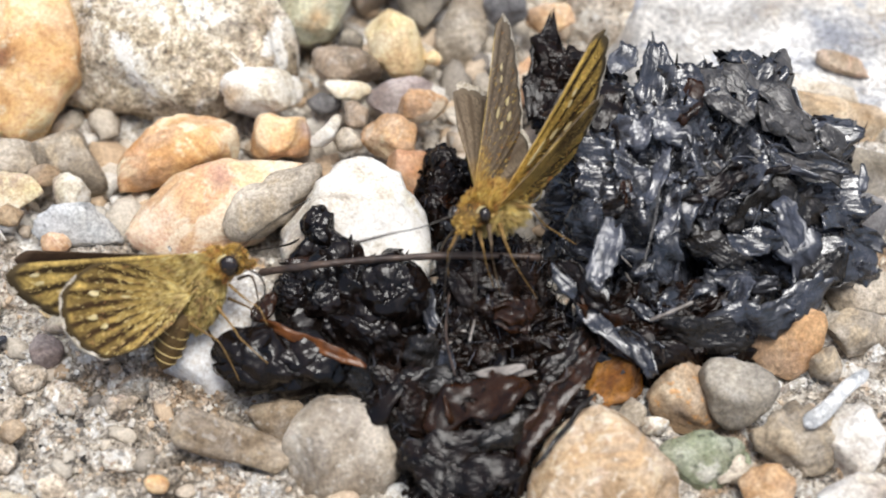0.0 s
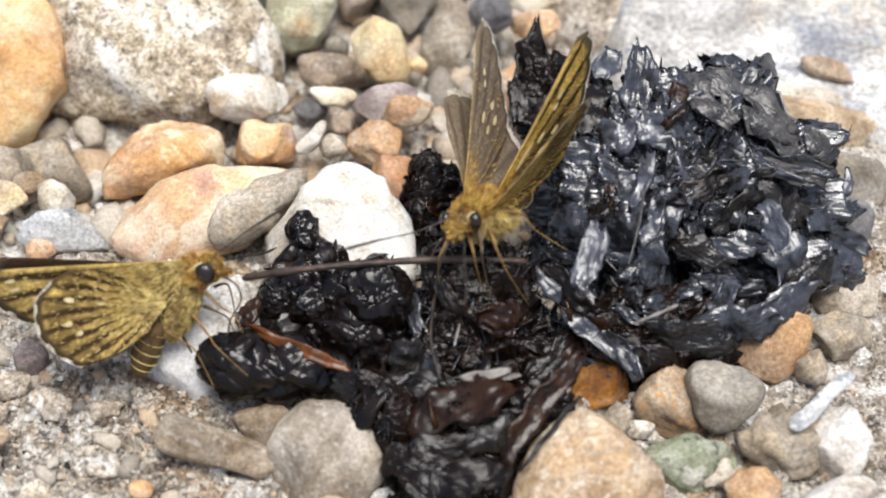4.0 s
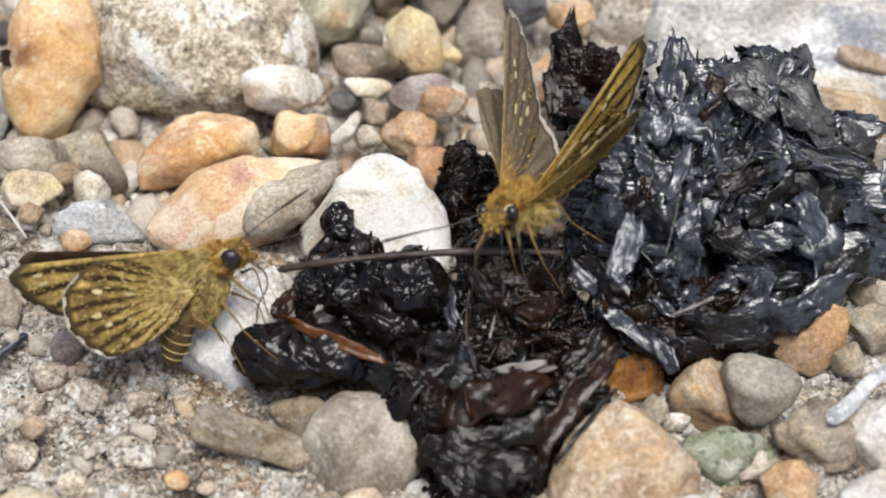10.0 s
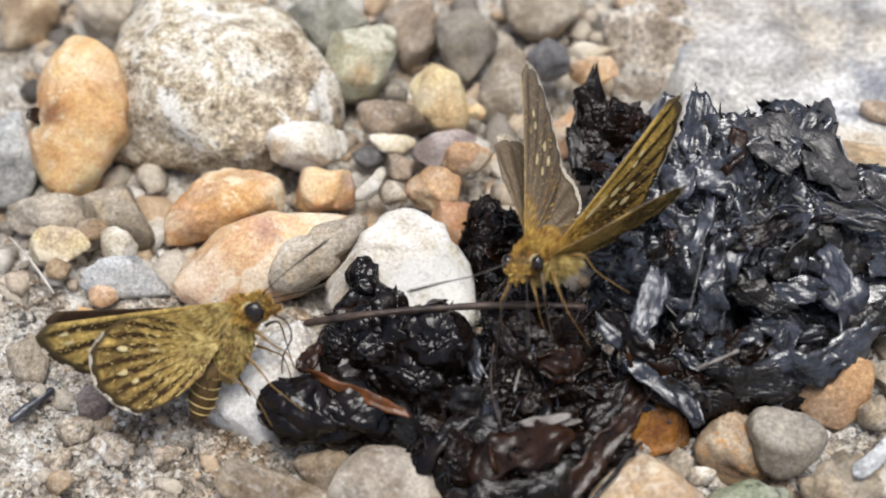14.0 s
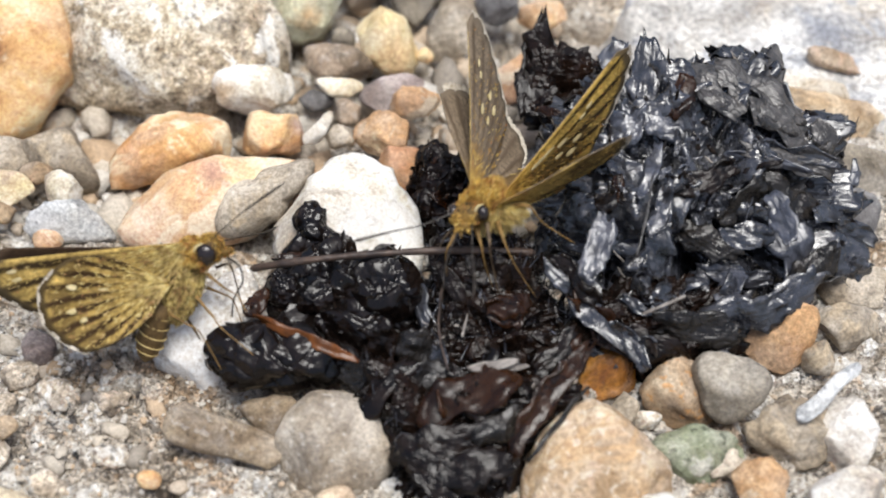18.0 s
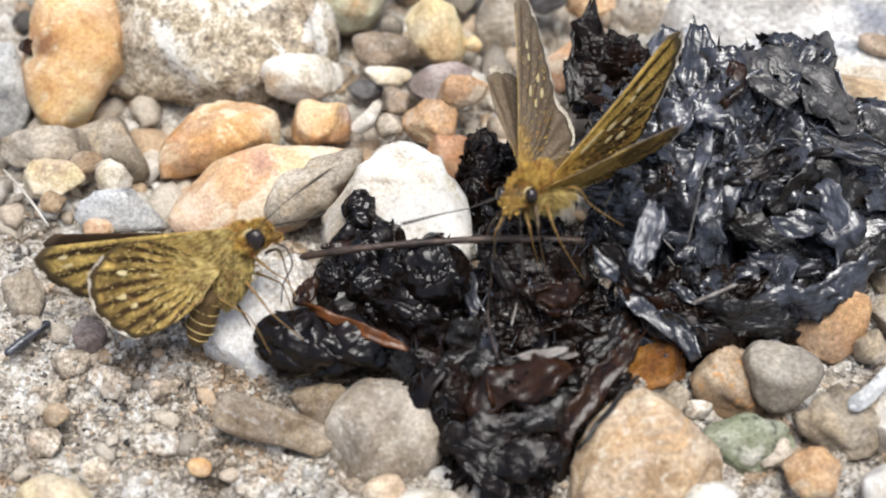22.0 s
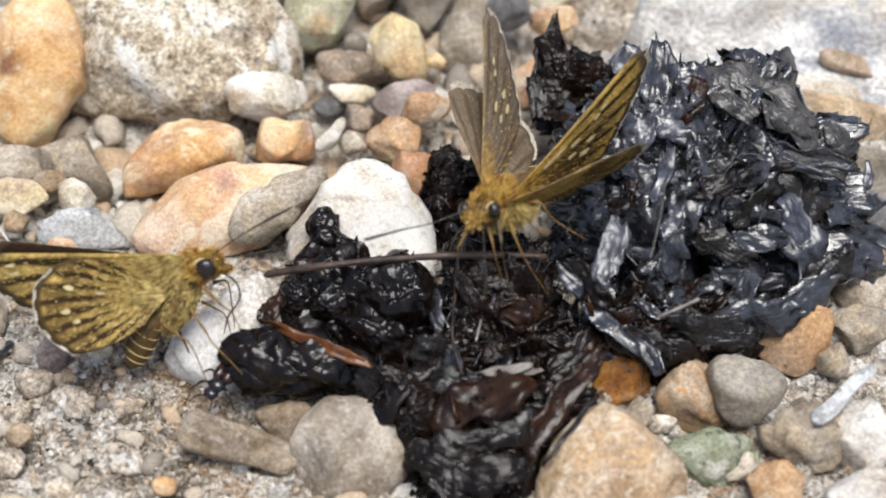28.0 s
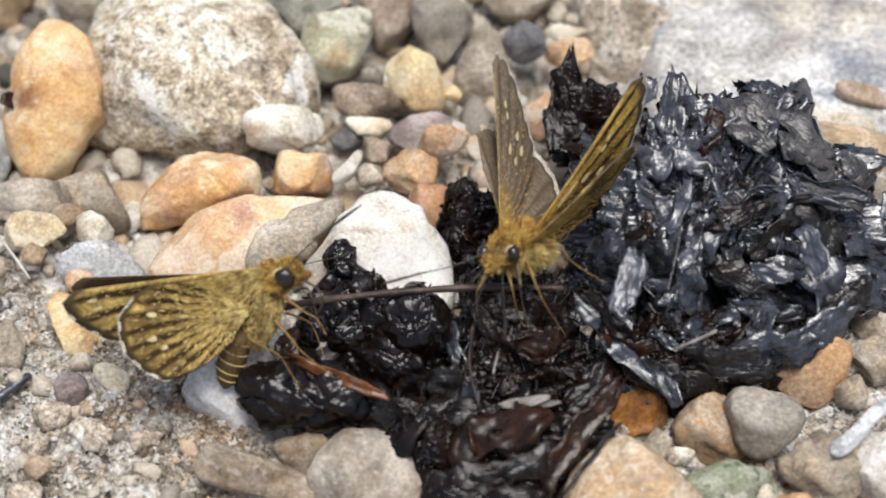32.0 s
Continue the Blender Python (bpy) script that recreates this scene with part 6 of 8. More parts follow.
flake_at(4.53, -28.05, 4.40, 32.10, -13.61, 9.08, 448, 6.02, 3.24, -0.15, FLAKE_DARK, '', 1.0)
flake_at(-3.99, -19.56, 4.60, 47.27, 15.58, -42.00, 449, 4.40, 2.87, -0.15, FLAKE_DULL, '', 1.0)
flake_at(7.54, -14.74, 7.60, 52.70, 12.64, 16.02, 450, 3.70, 2.31, -0.15, FLAKE_BROWN, '', 1.0)
flake_at(-2.44, -17.26, 5.20, 53.17, 52.67, -34.63, 453, 4.17, 3.24, -0.15, FLAKE_DARK, '', 1.0)
flake_at(6.18, -20.26, 7.20, 49.67, -3.74, 7.96, 454, 3.94, 0.74, -0.15, FIBRE, '', 1.0)
flake_at(-9.48, -18.55, 3.20, 40.38, -0.91, -4.71, 455, 3.70, 0.56, -0.15, FIBRE, '', 1.0)
flake_at(-9.41, -9.58, 7.20, 17.90, 15.87, 14.93, 456, 3.24, 1.11, -0.15, FLAKE_BROWN, '', 1.0)
flake_at(-12.56, -12.98, 5.60, 15.07, -11.49, 59.60, 457, 2.78, 1.67, -0.15, FLAKE_BROWN, '', 1.0)
flake_at(11.94, -17.35, 5.20, 37.40, -6.09, 44.10, 458, 6.48, 2.78, -0.15, FLAKE_DARK, '', 1.0)
flake_at(-1.09, -21.31, 3.60, 36.61, 6.85, -43.51, 459, 6.02, 2.31, -0.15, FLAKE_BROWN, '', 1.0)
flake_at(26.90, -13.61, 4.60, 55.24, -12.41, 8.49, 470, 7.21, 3.61, -0.20, FLAKE, '', 1.0)
flake_at(30.78, -12.05, 4.80, 53.99, -22.29, 30.12, 471, 6.73, 3.37, -0.20, FLAKE, '', 1.0)
flake_at(33.33, -9.25, 4.60, 52.22, -22.59, 37.56, 472, 5.77, 2.88, -0.20, FLAKE_DULL, '', 1.0)
flake_at(23.04, -15.30, 4.60, 58.25, 4.25, -2.63, 473, 7.21, 3.37, -0.20, FLAKE_DULL, '', 1.0)
flake_at(18.90, -16.11, 4.20, 55.04, 14.25, -14.77, 474, 5.77, 2.88, -0.20, FLAKE_DARK, '', 1.0)
flake_at(20.60, 8.27, 10.58, 11.04, 10.69, -88.62, 201, 7.64, 2.2, 0.15, FLAKE, '', 0.2)
flake_at(11.25, 11.98, 7.95, 0.04, 24.72, -96.04, 202, 9.79, 4.6, 0.15, FLAKE_DARK, '', 0.12)
flake_at(17.65, 10.68, 10.13, -10.49, 7.77, -111.16, 203, 3.49, 2.6, 0.15, FLAKE_GREY, '', 1.0)
flake_at(23.74, 3.88, 10.80, 26.14, -0.00, -74.14, 204, 7.98, 1.2, 0.15, FLAKE, '', 1.0)
flake_at(27.76, 9.68, 10.57, 42.70, 6.08, 20.96, 205, 4.46, 2.2, 0.15, FLAKE_GREY, '', 1.0)
flake_at(30.68, 4.94, 10.35, 41.69, 8.73, -40.74, 206, 6.23, 3.4, 0.15, FLAKE_GREY, '', 1.0)
flake_at(31.95, -0.75, 10.13, 65.07, 10.92, -5.54, 207, 7.48, 1.8, 0.15, FLAKE, '', 1.0)
flake_at(29.96, -1.85, 10.46, 74.35, 8.96, -9.57, 208, 7.58, 0.8, 0.15, FLAKE_GREY, '', 1.0)
flake_at(15.92, 0.47, 11.25, 55.04, -0.00, -77.05, 209, 4.16, 2.4, 0.15, FLAKE_DARK, '', 1.0)
flake_at(15.33, -6.95, 11.70, 64.56, -0.00, 28.57, 210, 1.98, 2.4, 0.15, FLAKE_DARK, '', 1.0)
flake_at(14.58, -11.23, 10.35, -5.05, 19.40, -107.50, 211, 5.69, 2.4, 0.15, FLAKE_GREY, '', 1.0)
flake_at(13.01, -13.09, 8.73, 54.08, 17.66, -48.41, 212, 5.02, 2.0, 0.15, FLAKE_DARK, '', 1.0)
flake_at(13.50, -14.60, 7.00, 11.99, 27.85, -39.70, 213, 8.99, 1.5, 0.15, FLAKE, '', 1.0)
flake_at(14.85, -15.04, 5.50, 18.34, 41.36, -28.88, 214, 7.95, 2.4, 0.15, FLAKE_BROWN, '', 1.0)
flake_at(19.25, -4.13, 11.47, -3.15, 4.30, -105.80, 215, 6.30, 1.2, 0.15, FLAKE_GREY, '', 1.0)
flake_at(19.91, -8.18, 11.25, 9.13, 11.33, -117.69, 216, 4.81, 1.6, 0.15, FLAKE, '', 1.0)
flake_at(29.79, -8.12, 10.24, 26.74, 8.33, -71.20, 217, 4.89, 2.2, 0.15, FLAKE_GREY, '', 1.0)
flake_at(26.04, -10.42, 10.58, 41.29, 8.05, -9.04, 218, 3.37, 1.4, 0.15, FLAKE, '', 1.0)
flake_at(35.75, -3.40, 6.00, 35.40, 17.42, 34.25, 219, 7.01, 2.4, 0.15, FLAKE, '', 1.0)
flake_at(37.43, -4.23, 4.00, 48.95, 28.18, -3.17, 220, 4.45, 2.0, 0.15, FLAKE, '', 1.0)
flake_at(18.59, -16.31, 4.00, -91.88, 74.81, 143.02, 221, 4.35, 2.0, 0.15, FLAKE, '', 1.0)
flake_at(-8.16, -17.3, 6.60, 46.84, 5.21, -23.20, 222, 8.4, 1.05, 0.04, AMBER_STRIP, 'orange-brown shiny husk strip', 1.0)
flake_at(-9.42, -18.05, 2.50, 34.61, -0.00, -1.92, 228, 3.43, 0.5, 0.15, FIBRE, 'pale fibre strip', 1.0)
flake_at(7.04, -20.10, 6.60, 34.12, -0.00, 10.28, 229, 3.76, 0.6, 0.15, FIBRE, 'pale fibre strip', 1.0)
flake_at(7.21, -23.42, 5.00, 32.05, -0.00, 13.28, 230, 4.73, 3.0, 0.15, FLAKE_DARK, '', 1.0)
flake_at(10.38, -20.73, 3.80, 4.23, 14.71, -125.68, 231, 9.93, 1.4, 0.2, FLAKE_BROWN, '', 1.0)
flake_at(11.10, -20.81, 4.25, 7.13, 30.42, -121.82, 232, 5.18, 0.8, 0.15, FLAKE_DARK, '', 1.0)
flake_at(10.36, -23.59, 3.10, -12.14, 11.94, -119.73, 233, 3.05, 0.5, 0.15, FIBRE, '', 1.0)
flake_at(4.07, -21.56, 5.75, 21.81, 6.99, -54.92, 234, 4.31, 1.6, 0.15, FLAKE_DARK, '', 1.0)
flake_at(7.45, -14.73, 6.80, 36.94, -0.00, -11.85, 235, 2.87, 2.6, 0.15, FLAKE_BROWN, '', 1.0)
flake_at(1.81, -17.41, 5.00, 18.07, 4.95, -79.29, 236, 12.17, 1.6, 0.15, FLAKE, '', 1.0)
flake_at(1.74, -29.11, 3.25, 25.42, 7.76, -35.92, 237, 3.89, 1.4, 0.15, FLAKE_DARK, '', 1.0)
flake_at(0.68, -26.02, 3.50, 25.39, -0.00, -41.32, 238, 4.82, 1.8, 0.15, FLAKE, '', 1.0)

fibre("stem", [(17.72, -17.09, 9.50), (19.45, -16.59, 10.00), (21.11, -16.04, 10.50)], 0.17, FIBRE, dung, "thin pale stalk sticking out")
fibre("stem", [(17.17, -14.25, 13.00), (18.17, -10.97, 14.50), (18.75, -7.91, 15.00)], 0.11, FLAKE_DRY, dung, "thin grey stalk")
fibre("stem", [(2.56, -10.59, 7.00), (1.96, -16.27, 7.00), (2.67, -20.24, 6.50)], 0.12, TWIG, dung)
fibre("stem", [(-3.73, -19.19, 5.00), (-0.18, -23.09, 4.50), (3.72, -25.33, 4.00)], 0.14, TWIG, dung)
fibre("stem", [(3.81, -17.22, 6.80), (4.29, -15.16, 7.00)], 0.12, FIBRE, dung)
twig = fibre("twig", [(-13.13, -10.47, 7.00), (-10.12, -11.17, 8.60), (-4.68, -11.06, 9.40), (1.62, -10.60, 9.40), (6.61, -10.27, 9.00), (9.80, -10.24, 8.60)], 0.36, TWIG, None)
tagged(twig, "thin dark dry twig lying across the dung", "twig")
splinter = fibre("splinter", [(-37.59, -15.77, 0.90), (-35.97, -14.21, 1.10), (-34.40, -12.53, 1.00)], 0.45, FLAKE_GREY, None)
tagged(splinter, "black charred splinter lying on the sand", "splinter")
straw = fibre("straw", [(-40.46, 2.74, 3.00), (-38.18, 0.30, 2.40), (-36.01, -2.35, 1.20)], 0.16, STRAW, None)
tagged(straw, "thin pale straw lying on the sand", "straw")
seed_clump = new("seed_clump", flake_mesh(301, 1.9, 1.7, 0.4, FLAKE_BROWN, 7, 5, 0.5))
seed_clump.matrix_world = pose(-39.72, 15.55, 5.00, 40, 20, 10)
seed_clump.location = Vector(seed_clump.location) * MM
tagged(seed_clump, "small crumbly dark clump stuck to an orange pebble", "clump")


# ---------------------------------------------------------------- skippers and beetle
def skin(name, rings, mat, parent, label="", sides=14):
    """A body drawn along a line: rings of centre and two half widths, in millimetres."""
    pts = [Vector(r[0]) * MM for r in rings]
    verts, faces = [], []
    for i, p in enumerate(pts):
        d = (pts[min(i + 1, len(pts) - 1)] - pts[max(i - 1, 0)]).normalized()
        side = d.cross(Vector((0, 0, 1))).normalized()
        front = side.cross(d)
        for k in range(sides):
            t = 2 * math.pi * k / sides
            verts.append(p + side * math.cos(t) * rings[i][1] * MM + front * math.sin(t) * rings[i][2] * MM)
    n = len(pts)
    for i in range(n - 1):
        for k in range(sides):
            faces.append([i * sides + k, i * sides + (k + 1) % sides, (i + 1) * sides + (k + 1) % sides, (i + 1) * sides + k])
    faces += [list(range(sides))[::-1], [(n - 1) * sides + k for k in range(sides)]]
    ob = child(mesh_object(name, verts, faces, mat), parent, label)
    return ob, verts, faces


def blob(name, x, y, z, a, b, c, turn, mat, parent, label="", rough=0.04):
    dirs, faces = SPHERE[3]
    q = Euler((0, 0, radians(turn))).to_matrix()
    verts = []
    for d in dirs:
        p = q @ Vector((d[0] * a, d[1] * b, d[2] * c))
        p *= 1 + noise.noise(p * 1.5) * rough
        verts.append((p + Vector((x, y, z))) * MM)
    return child(mesh_object(name, verts, faces, mat), parent, label), verts, faces


def fur(name, made, count, length, lean, mat, parent, seed, label=""):
    """Fine hairs on a body, all in one mesh."""
    _, verts, faces = made
    rnd = random.Random(seed)
    vs, fs = [], []
    lean = Vector(lean)
    centre = sum((Vector(v) for v in verts), Vector()) / len(verts)
    tufts = []
    for _ in range(max(20, count // 40)):
        p = Vector(verts[rnd.randrange(len(verts))])
        d = ((p - centre).normalized() * 0.6 + lean).normalized()
        tufts.append((p, p + d * length * 1.5 * MM, rnd.uniform(0.6, 1.3)))
    where = np.array([t[0][:] for t in tufts])
    for _ in range(count):
        f = rnd.choice(faces)
        a, b, c = (Vector(verts[i]) for i in f[:3])
        u, w = rnd.random(), rnd.random()
        if u + w > 1:
            u, w = 1 - u, 1 - w
        p = a + (b - a) * u + (c - a) * w
        out = (p - centre).normalized()
        d = (out * 0.6 + lean + Vector((rnd.gauss(0, 0.3), rnd.gauss(0, 0.3), rnd.gauss(0, 0.3)))).normalized()
        k = int(np.argmin(np.sum((where - np.array(p)) ** 2, 1)))
        ln = length * rnd.uniform(0.5, 1.1) * tufts[k][2] * MM
        d = (d * 0.5 + (tufts[k][1] - p).normalized()).normalized()
        side = d.cross(Vector((rnd.gauss(0, 1), rnd.gauss(0, 1), rnd.gauss(0, 1)))).normalized() * 0.034 * MM
        i = len(vs)
        vs += [p - side, p + side, p + d * ln * 0.6 + side * 0.7 + out * 0.05 * ln, p + d * ln]
        fs += [[i, i + 1, i + 2], [i, i + 2, i + 3]]
    ob = mesh_object(name, vs, fs, mat, smooth=False)
    ob["kind"] = "stuff"
    return child(ob, parent, label)


def wing(name, outline, length, mats, parent, label="", billow=0.25, rays=36, steps=14, thick=0.07):
    """A fan of rays from the root. outline: degrees from the front edge and radius as a share of length.
    Lies in local x (along the front edge) and -y, its upper side on +z."""
    degs = [o[0] for o in outline]
    rads = [o[1] for o in outline]
    verts, uvs = [], []
    for layer in (0.5, -0.5):
        for i in range(rays + 1):
            f = i / rays
            a = degs[0] + (degs[-1] - degs[0]) * f
            r = float(np.interp(a, degs, rads)) * length
            for j in range(steps + 1):
                g = 0.03 + 0.97 * j / steps
                x, y = r * g * math.cos(radians(a)), -r * g * math.sin(radians(a))
                z = billow * math.sin(math.pi * g) * math.sin(math.pi * (0.15 + 0.7 * f)) + 0.05 * g * math.sin(f * 9 * 2 * math.pi)
                verts.append(Vector((x, y, z + layer * thick)) * MM)
                uvs.append((f, g))
    w, half = steps + 1, (rays + 1) * (steps + 1)
    faces, slots = [], []
    for i in range(rays):
        for j in range(steps):
            a, b, c, d = i * w + j, i * w + j + 1, (i + 1) * w + j + 1, (i + 1) * w + j
            faces += [[a, d, c, b], [half + a, half + b, half + c, half + d]]
            slots += [0, 1]
    rim = [j for j in range(w)] + [i * w + steps for i in range(1, rays + 1)] + [rays * w + j for j in range(steps - 1, -1, -1)] + [i * w for i in range(rays - 1, 0, -1)]
    for k in range(len(rim)):
        a, b = rim[k], rim[(k + 1) % len(rim)]
        faces.append([a, b, half + b, half + a])
        slots.append(1)
    ob = mesh_object(name, verts, faces, mats, uvs=uvs, slots=slots)
    return child(ob, parent, label)


def fringe(wing_ob, outline, length, first, last, width, seed):
    """The pale hair fringe along a wing's outer edge."""
    rnd = random.Random(seed)
    vs, fs = [], []
    degs = [o[0] for o in outline]
    rads = [o[1] for o in outline]
    n = int((last - first) * 7)
    for k in range(n):
        a = first + (last - first) * (k + rnd.random()) / n
        r = float(np.interp(a, degs, rads)) * length
        d = Vector((math.cos(radians(a)), -math.sin(radians(a)), 0))
        s = Vector((-d.y, d.x, 0)) * 0.06
        p = d * r * 0.985
        q = d * (r + width * rnd.uniform(0.6, 1.15)) + Vector((0, 0, rnd.gauss(0, 0.05)))
        i = len(vs)
        vs += [(p - s) * MM, (p + s) * MM, (q + s * 0.6) * MM, (q - s * 0.6) * MM]
        fs.append([i, i + 1, i + 2, i + 3])
    return child(mesh_object("fringe", vs, fs, FRINGE, smooth=False), wing_ob, "pale hair fringe")


def wing_scales(wing_ob, outline, length, side, mat, seed, count=1200):
    """Flat-lying scales over one face of a wing, longer and denser like hair towards its root."""
    rnd = random.Random(seed)
    degs, rads = [o[0] for o in outline], [o[1] for o in outline]
    vs, fs = [], []
    for _ in range(count):
        a = rnd.uniform(degs[0] + 1, degs[-1] - 1)
        g = rnd.uniform(0.05, 0.93) if rnd.random() < 0.8 else rnd.uniform(0.05, 0.3)
        r = float(np.interp(a, degs, rads)) * length * g
        turn = radians(a + rnd.gauss(0, 9))
        d = Vector((math.cos(turn), -math.sin(turn), 0))
        f = (a - degs[0]) / (degs[-1] - degs[0])
        lift = 0.25 * math.sin(math.pi * g) * math.sin(math.pi * (0.15 + 0.7 * f))
        p = Vector((r * math.cos(radians(a)), -r * math.sin(radians(a)), lift + side * 0.06))
        ln = (0.28 + 0.55 * max(0.0, 0.4 - g) / 0.4) * rnd.uniform(0.6, 1.2)
        w = Vector((-d.y, d.x, 0)) * 0.03
        i = len(vs)
        q = p + d * ln + Vector((0, 0, side * rnd.uniform(0.02, 0.16)))
        vs += [(p - w) * MM, (p + w) * MM, (q + w * 0.6) * MM, (q - w * 0.6) * MM]
        fs.append([i, i + 1, i + 2, i + 3])
    ob = mesh_object("scale_layer", vs, fs, mat, smooth=False)
    ob["kind"] = "stuff"
    return child(ob, wing_ob, "fine ochre scales and hair")


def wing_spot(wing_ob, deg, r, a, b, turn, side, lift=0.1, mat=None):
    """A pale scale patch that stands a hair's breadth above the wing, on one side of it."""
    c = Vector((r * math.cos(radians(deg)), -r * math.sin(radians(deg)), 0))
    vs = []
    for h in (lift, lift + 0.03):
        for k in range(10):
            t = 2 * math.pi * k / 10
            x, y = a * math.cos(t) * (1 + 0.15 * math.cos(3 * t)), b * math.sin(t)
            tt = radians(turn)
            vs.append((c + Vector((x * math.cos(tt) - y * math.sin(tt), x * math.sin(tt) + y * math.cos(tt), side * h))) * MM)
    fs = [list(range(10)), list(range(10, 20))] + [[k, (k + 1) % 10, 10 + (k + 1) % 10, 10 + k] for k in range(10)]
    return child(mesh_object("spot", vs, fs, mat or SPOT, smooth=False), wing_ob)


def limb(name, points, radii, mat, parent, label="", sides=7):
    line = smooth_line([Vector(p) * MM for p in points], 5)
    n = len(line)
    rr = [float(np.interp(i / (n - 1), np.linspace(0, 1, len(radii)), radii)) * MM for i in range(n)]
    v, f = tube(line, rr, sides)
    return child(mesh_object(name, v, f, mat), parent, label)


FORE = [(0, 0.93), (3, 1.0), (8, 0.985), (14, 0.92), (20, 0.84), (27, 0.76), (34, 0.71), (39, 0.66), (44, 0.52), (50, 0.36), (58, 0.24)]
HIND_SIDE = [(0, 0.47), (10, 0.77), (17, 0.87), (28, 0.99), (43, 1.0), (54, 0.93), (65, 0.84), (75, 0.56), (85, 0.28)]
HIND = [(0, 0.55), (4, 0.86), (12, 0.93), (24, 0.97), (36, 1.0), (48, 0.98), (58, 0.95), (66, 0.86), (74, 0.66), (82, 0.42)]



# the skipper that stands on the pale stone, wings shut
left_skipper = tagged(new("skipper_butterfly"), "ochre-brown skipper butterfly with closed wings, feeding beside the dung", "butterfly", "skippers")
left_skipper.matrix_world = pose(-0.01824, -0.01332, 0.00900, 60, 0, 0)
thorax = blob("thorax", -0.07, -0.60, -0.30, 3.5, 1.45, 1.5, 73, FUR_OLIVE, left_skipper, "olive-ochre furry thorax")
fur("thorax_fur", thorax, 6500, 0.55, (-0.5, -0.9, 0.0), FUR_OLIVE_HAIR, thorax[0], 1, "dense ochre hair")
collar = blob("collar", 1.12, 2.01, 0.00, 1.0, 1.4, 1.4, 35, FUR, left_skipper, "orange furry collar")
fur("collar_fur", collar, 2200, 0.6, (-0.6, -0.2, 0.1), FUR_HAIR, collar[0], 2)
head = blob("head", 2.15, 2.34, 0.00, 1.12, 1.2, 1.3, 20, FUR, left_skipper, "ochre furry head")
fur("head_fur", head, 1400, 0.28, (0.1, 0.25, 0.1), FUR_HAIR, head[0], 3)
blob("eye", 1.92, 2.27, 1.05, 0.84, 0.86, 0.55, 0, EYE, head[0], "dark brown compound eye", 0)
blob("eye", 2.18, 1.65, -1.05, 0.68, 0.72, 0.5, 0, EYE, head[0], "dark brown compound eye", 0)
limb("eye_rim", [(1.92 + 0.95 * math.cos(radians(a)), 2.27 + 0.97 * math.sin(radians(a)), 1.2) for a in (100, 135, 170, 205, 240)], [0.04, 0.12, 0.13, 0.1, 0.03], SPOT, head[0], "cream rim behind the eye")
palp = blob("palp", 3.25, 2.21, 0.40, 0.75, 0.4, 0.4, 10, FUR, left_skipper)
fur("palp_fur", palp, 160, 0.3, (0.6, 0.1, 0.1), FUR_HAIR, palp[0], 4)
abdomen = skin("abdomen", [((-1.81, -2.16, -0.30), 1.1, 1.2), ((-2.32, -3.33, -0.30), 1.2, 1.3), ((-2.80, -4.70, -0.30), 1.15, 1.25), ((-3.22, -5.89, -0.30), 1.1, 1.1), ((-3.50, -6.84, -0.30), 0.75, 0.75), ((-3.67, -7.44, -0.30), 0.2, 0.2)], BELLY, left_skipper, "dark abdomen with pale rings")
for k, (cx, cy, cz, rr) in enumerate(((-2.26, -3.18, -0.30, 1.21), (-2.58, -4.06, -0.30, 1.21), (-2.85, -4.90, -0.30, 1.21), (-3.17, -5.69, -0.30, 1.21), (-3.39, -6.44, -0.30, 0.92))):
    axis = Vector((-0.42, -0.9, 0.0))
    side = Vector((0.9, -0.42, 0.0))
    loop = [(Vector((cx, cy, cz)) + (side * math.cos(t) + Vector((0, 0, 1)) * math.sin(t)) * rr) * MM for t in [2 * math.pi * i / 20 for i in range(21)]]
    v, f_ = tube(loop, [0.06 * MM] * 21, 6)
    child(mesh_object("ring", v, f_, RING), abdomen[0])
near_fore = wing("forewing", FORE, 16.65, [WING_UPPER, FORE_UNDER], left_skipper, "ochre forewing with dark veins and cream spots")
near_fore.matrix_local = pose(0.00102, 0.00330, 0.00090, 176.27, -2.07, -175.28)
fringe(near_fore, FORE, 16.65, 3, 36, 0.06, 1)
near_hind = wing("hindwing", HIND_SIDE, 10.3, [WING_UPPER, WING_UNDER], left_skipper, "ochre hindwing with dark veins and three cream spots", 0.5)
near_hind.matrix_local = pose(-0.00088, -0.00003, 0.00110, -166.08, -3.41, 152.12)
fringe(near_hind, HIND_SIDE, 10.3, 18, 66, 0.1, 2)
far_fore = wing("forewing", FORE, 16.65, [WING_DARK, WING_DARK], left_skipper, "far forewing in a darker copy of the upper-side colour")
far_fore.matrix_local = pose(0.00092, 0.00204, -0.00090, 161.00, 4.27, -178.99)
far_hind = wing("hindwing", HIND_SIDE, 10.9, [WING_UNDER, WING_UPPER], left_skipper, "far hindwing, pale edged", 0.4)
far_hind.matrix_local = pose(-0.00077, -0.00093, -0.00110, 160.28, 5.78, 156.05)
fringe(far_hind, HIND_SIDE, 10.9, 18, 66, 0.22, 3)
for deg, rr, a, b, turn in ((4, 14.3, 0.42, 0.14, -5), (7, 14.1, 0.42, 0.16, -8), (11, 11.6, 1.3, 0.11, -12)):
    wing_spot(near_fore, deg, rr, a, b, turn, -1, 0.12)
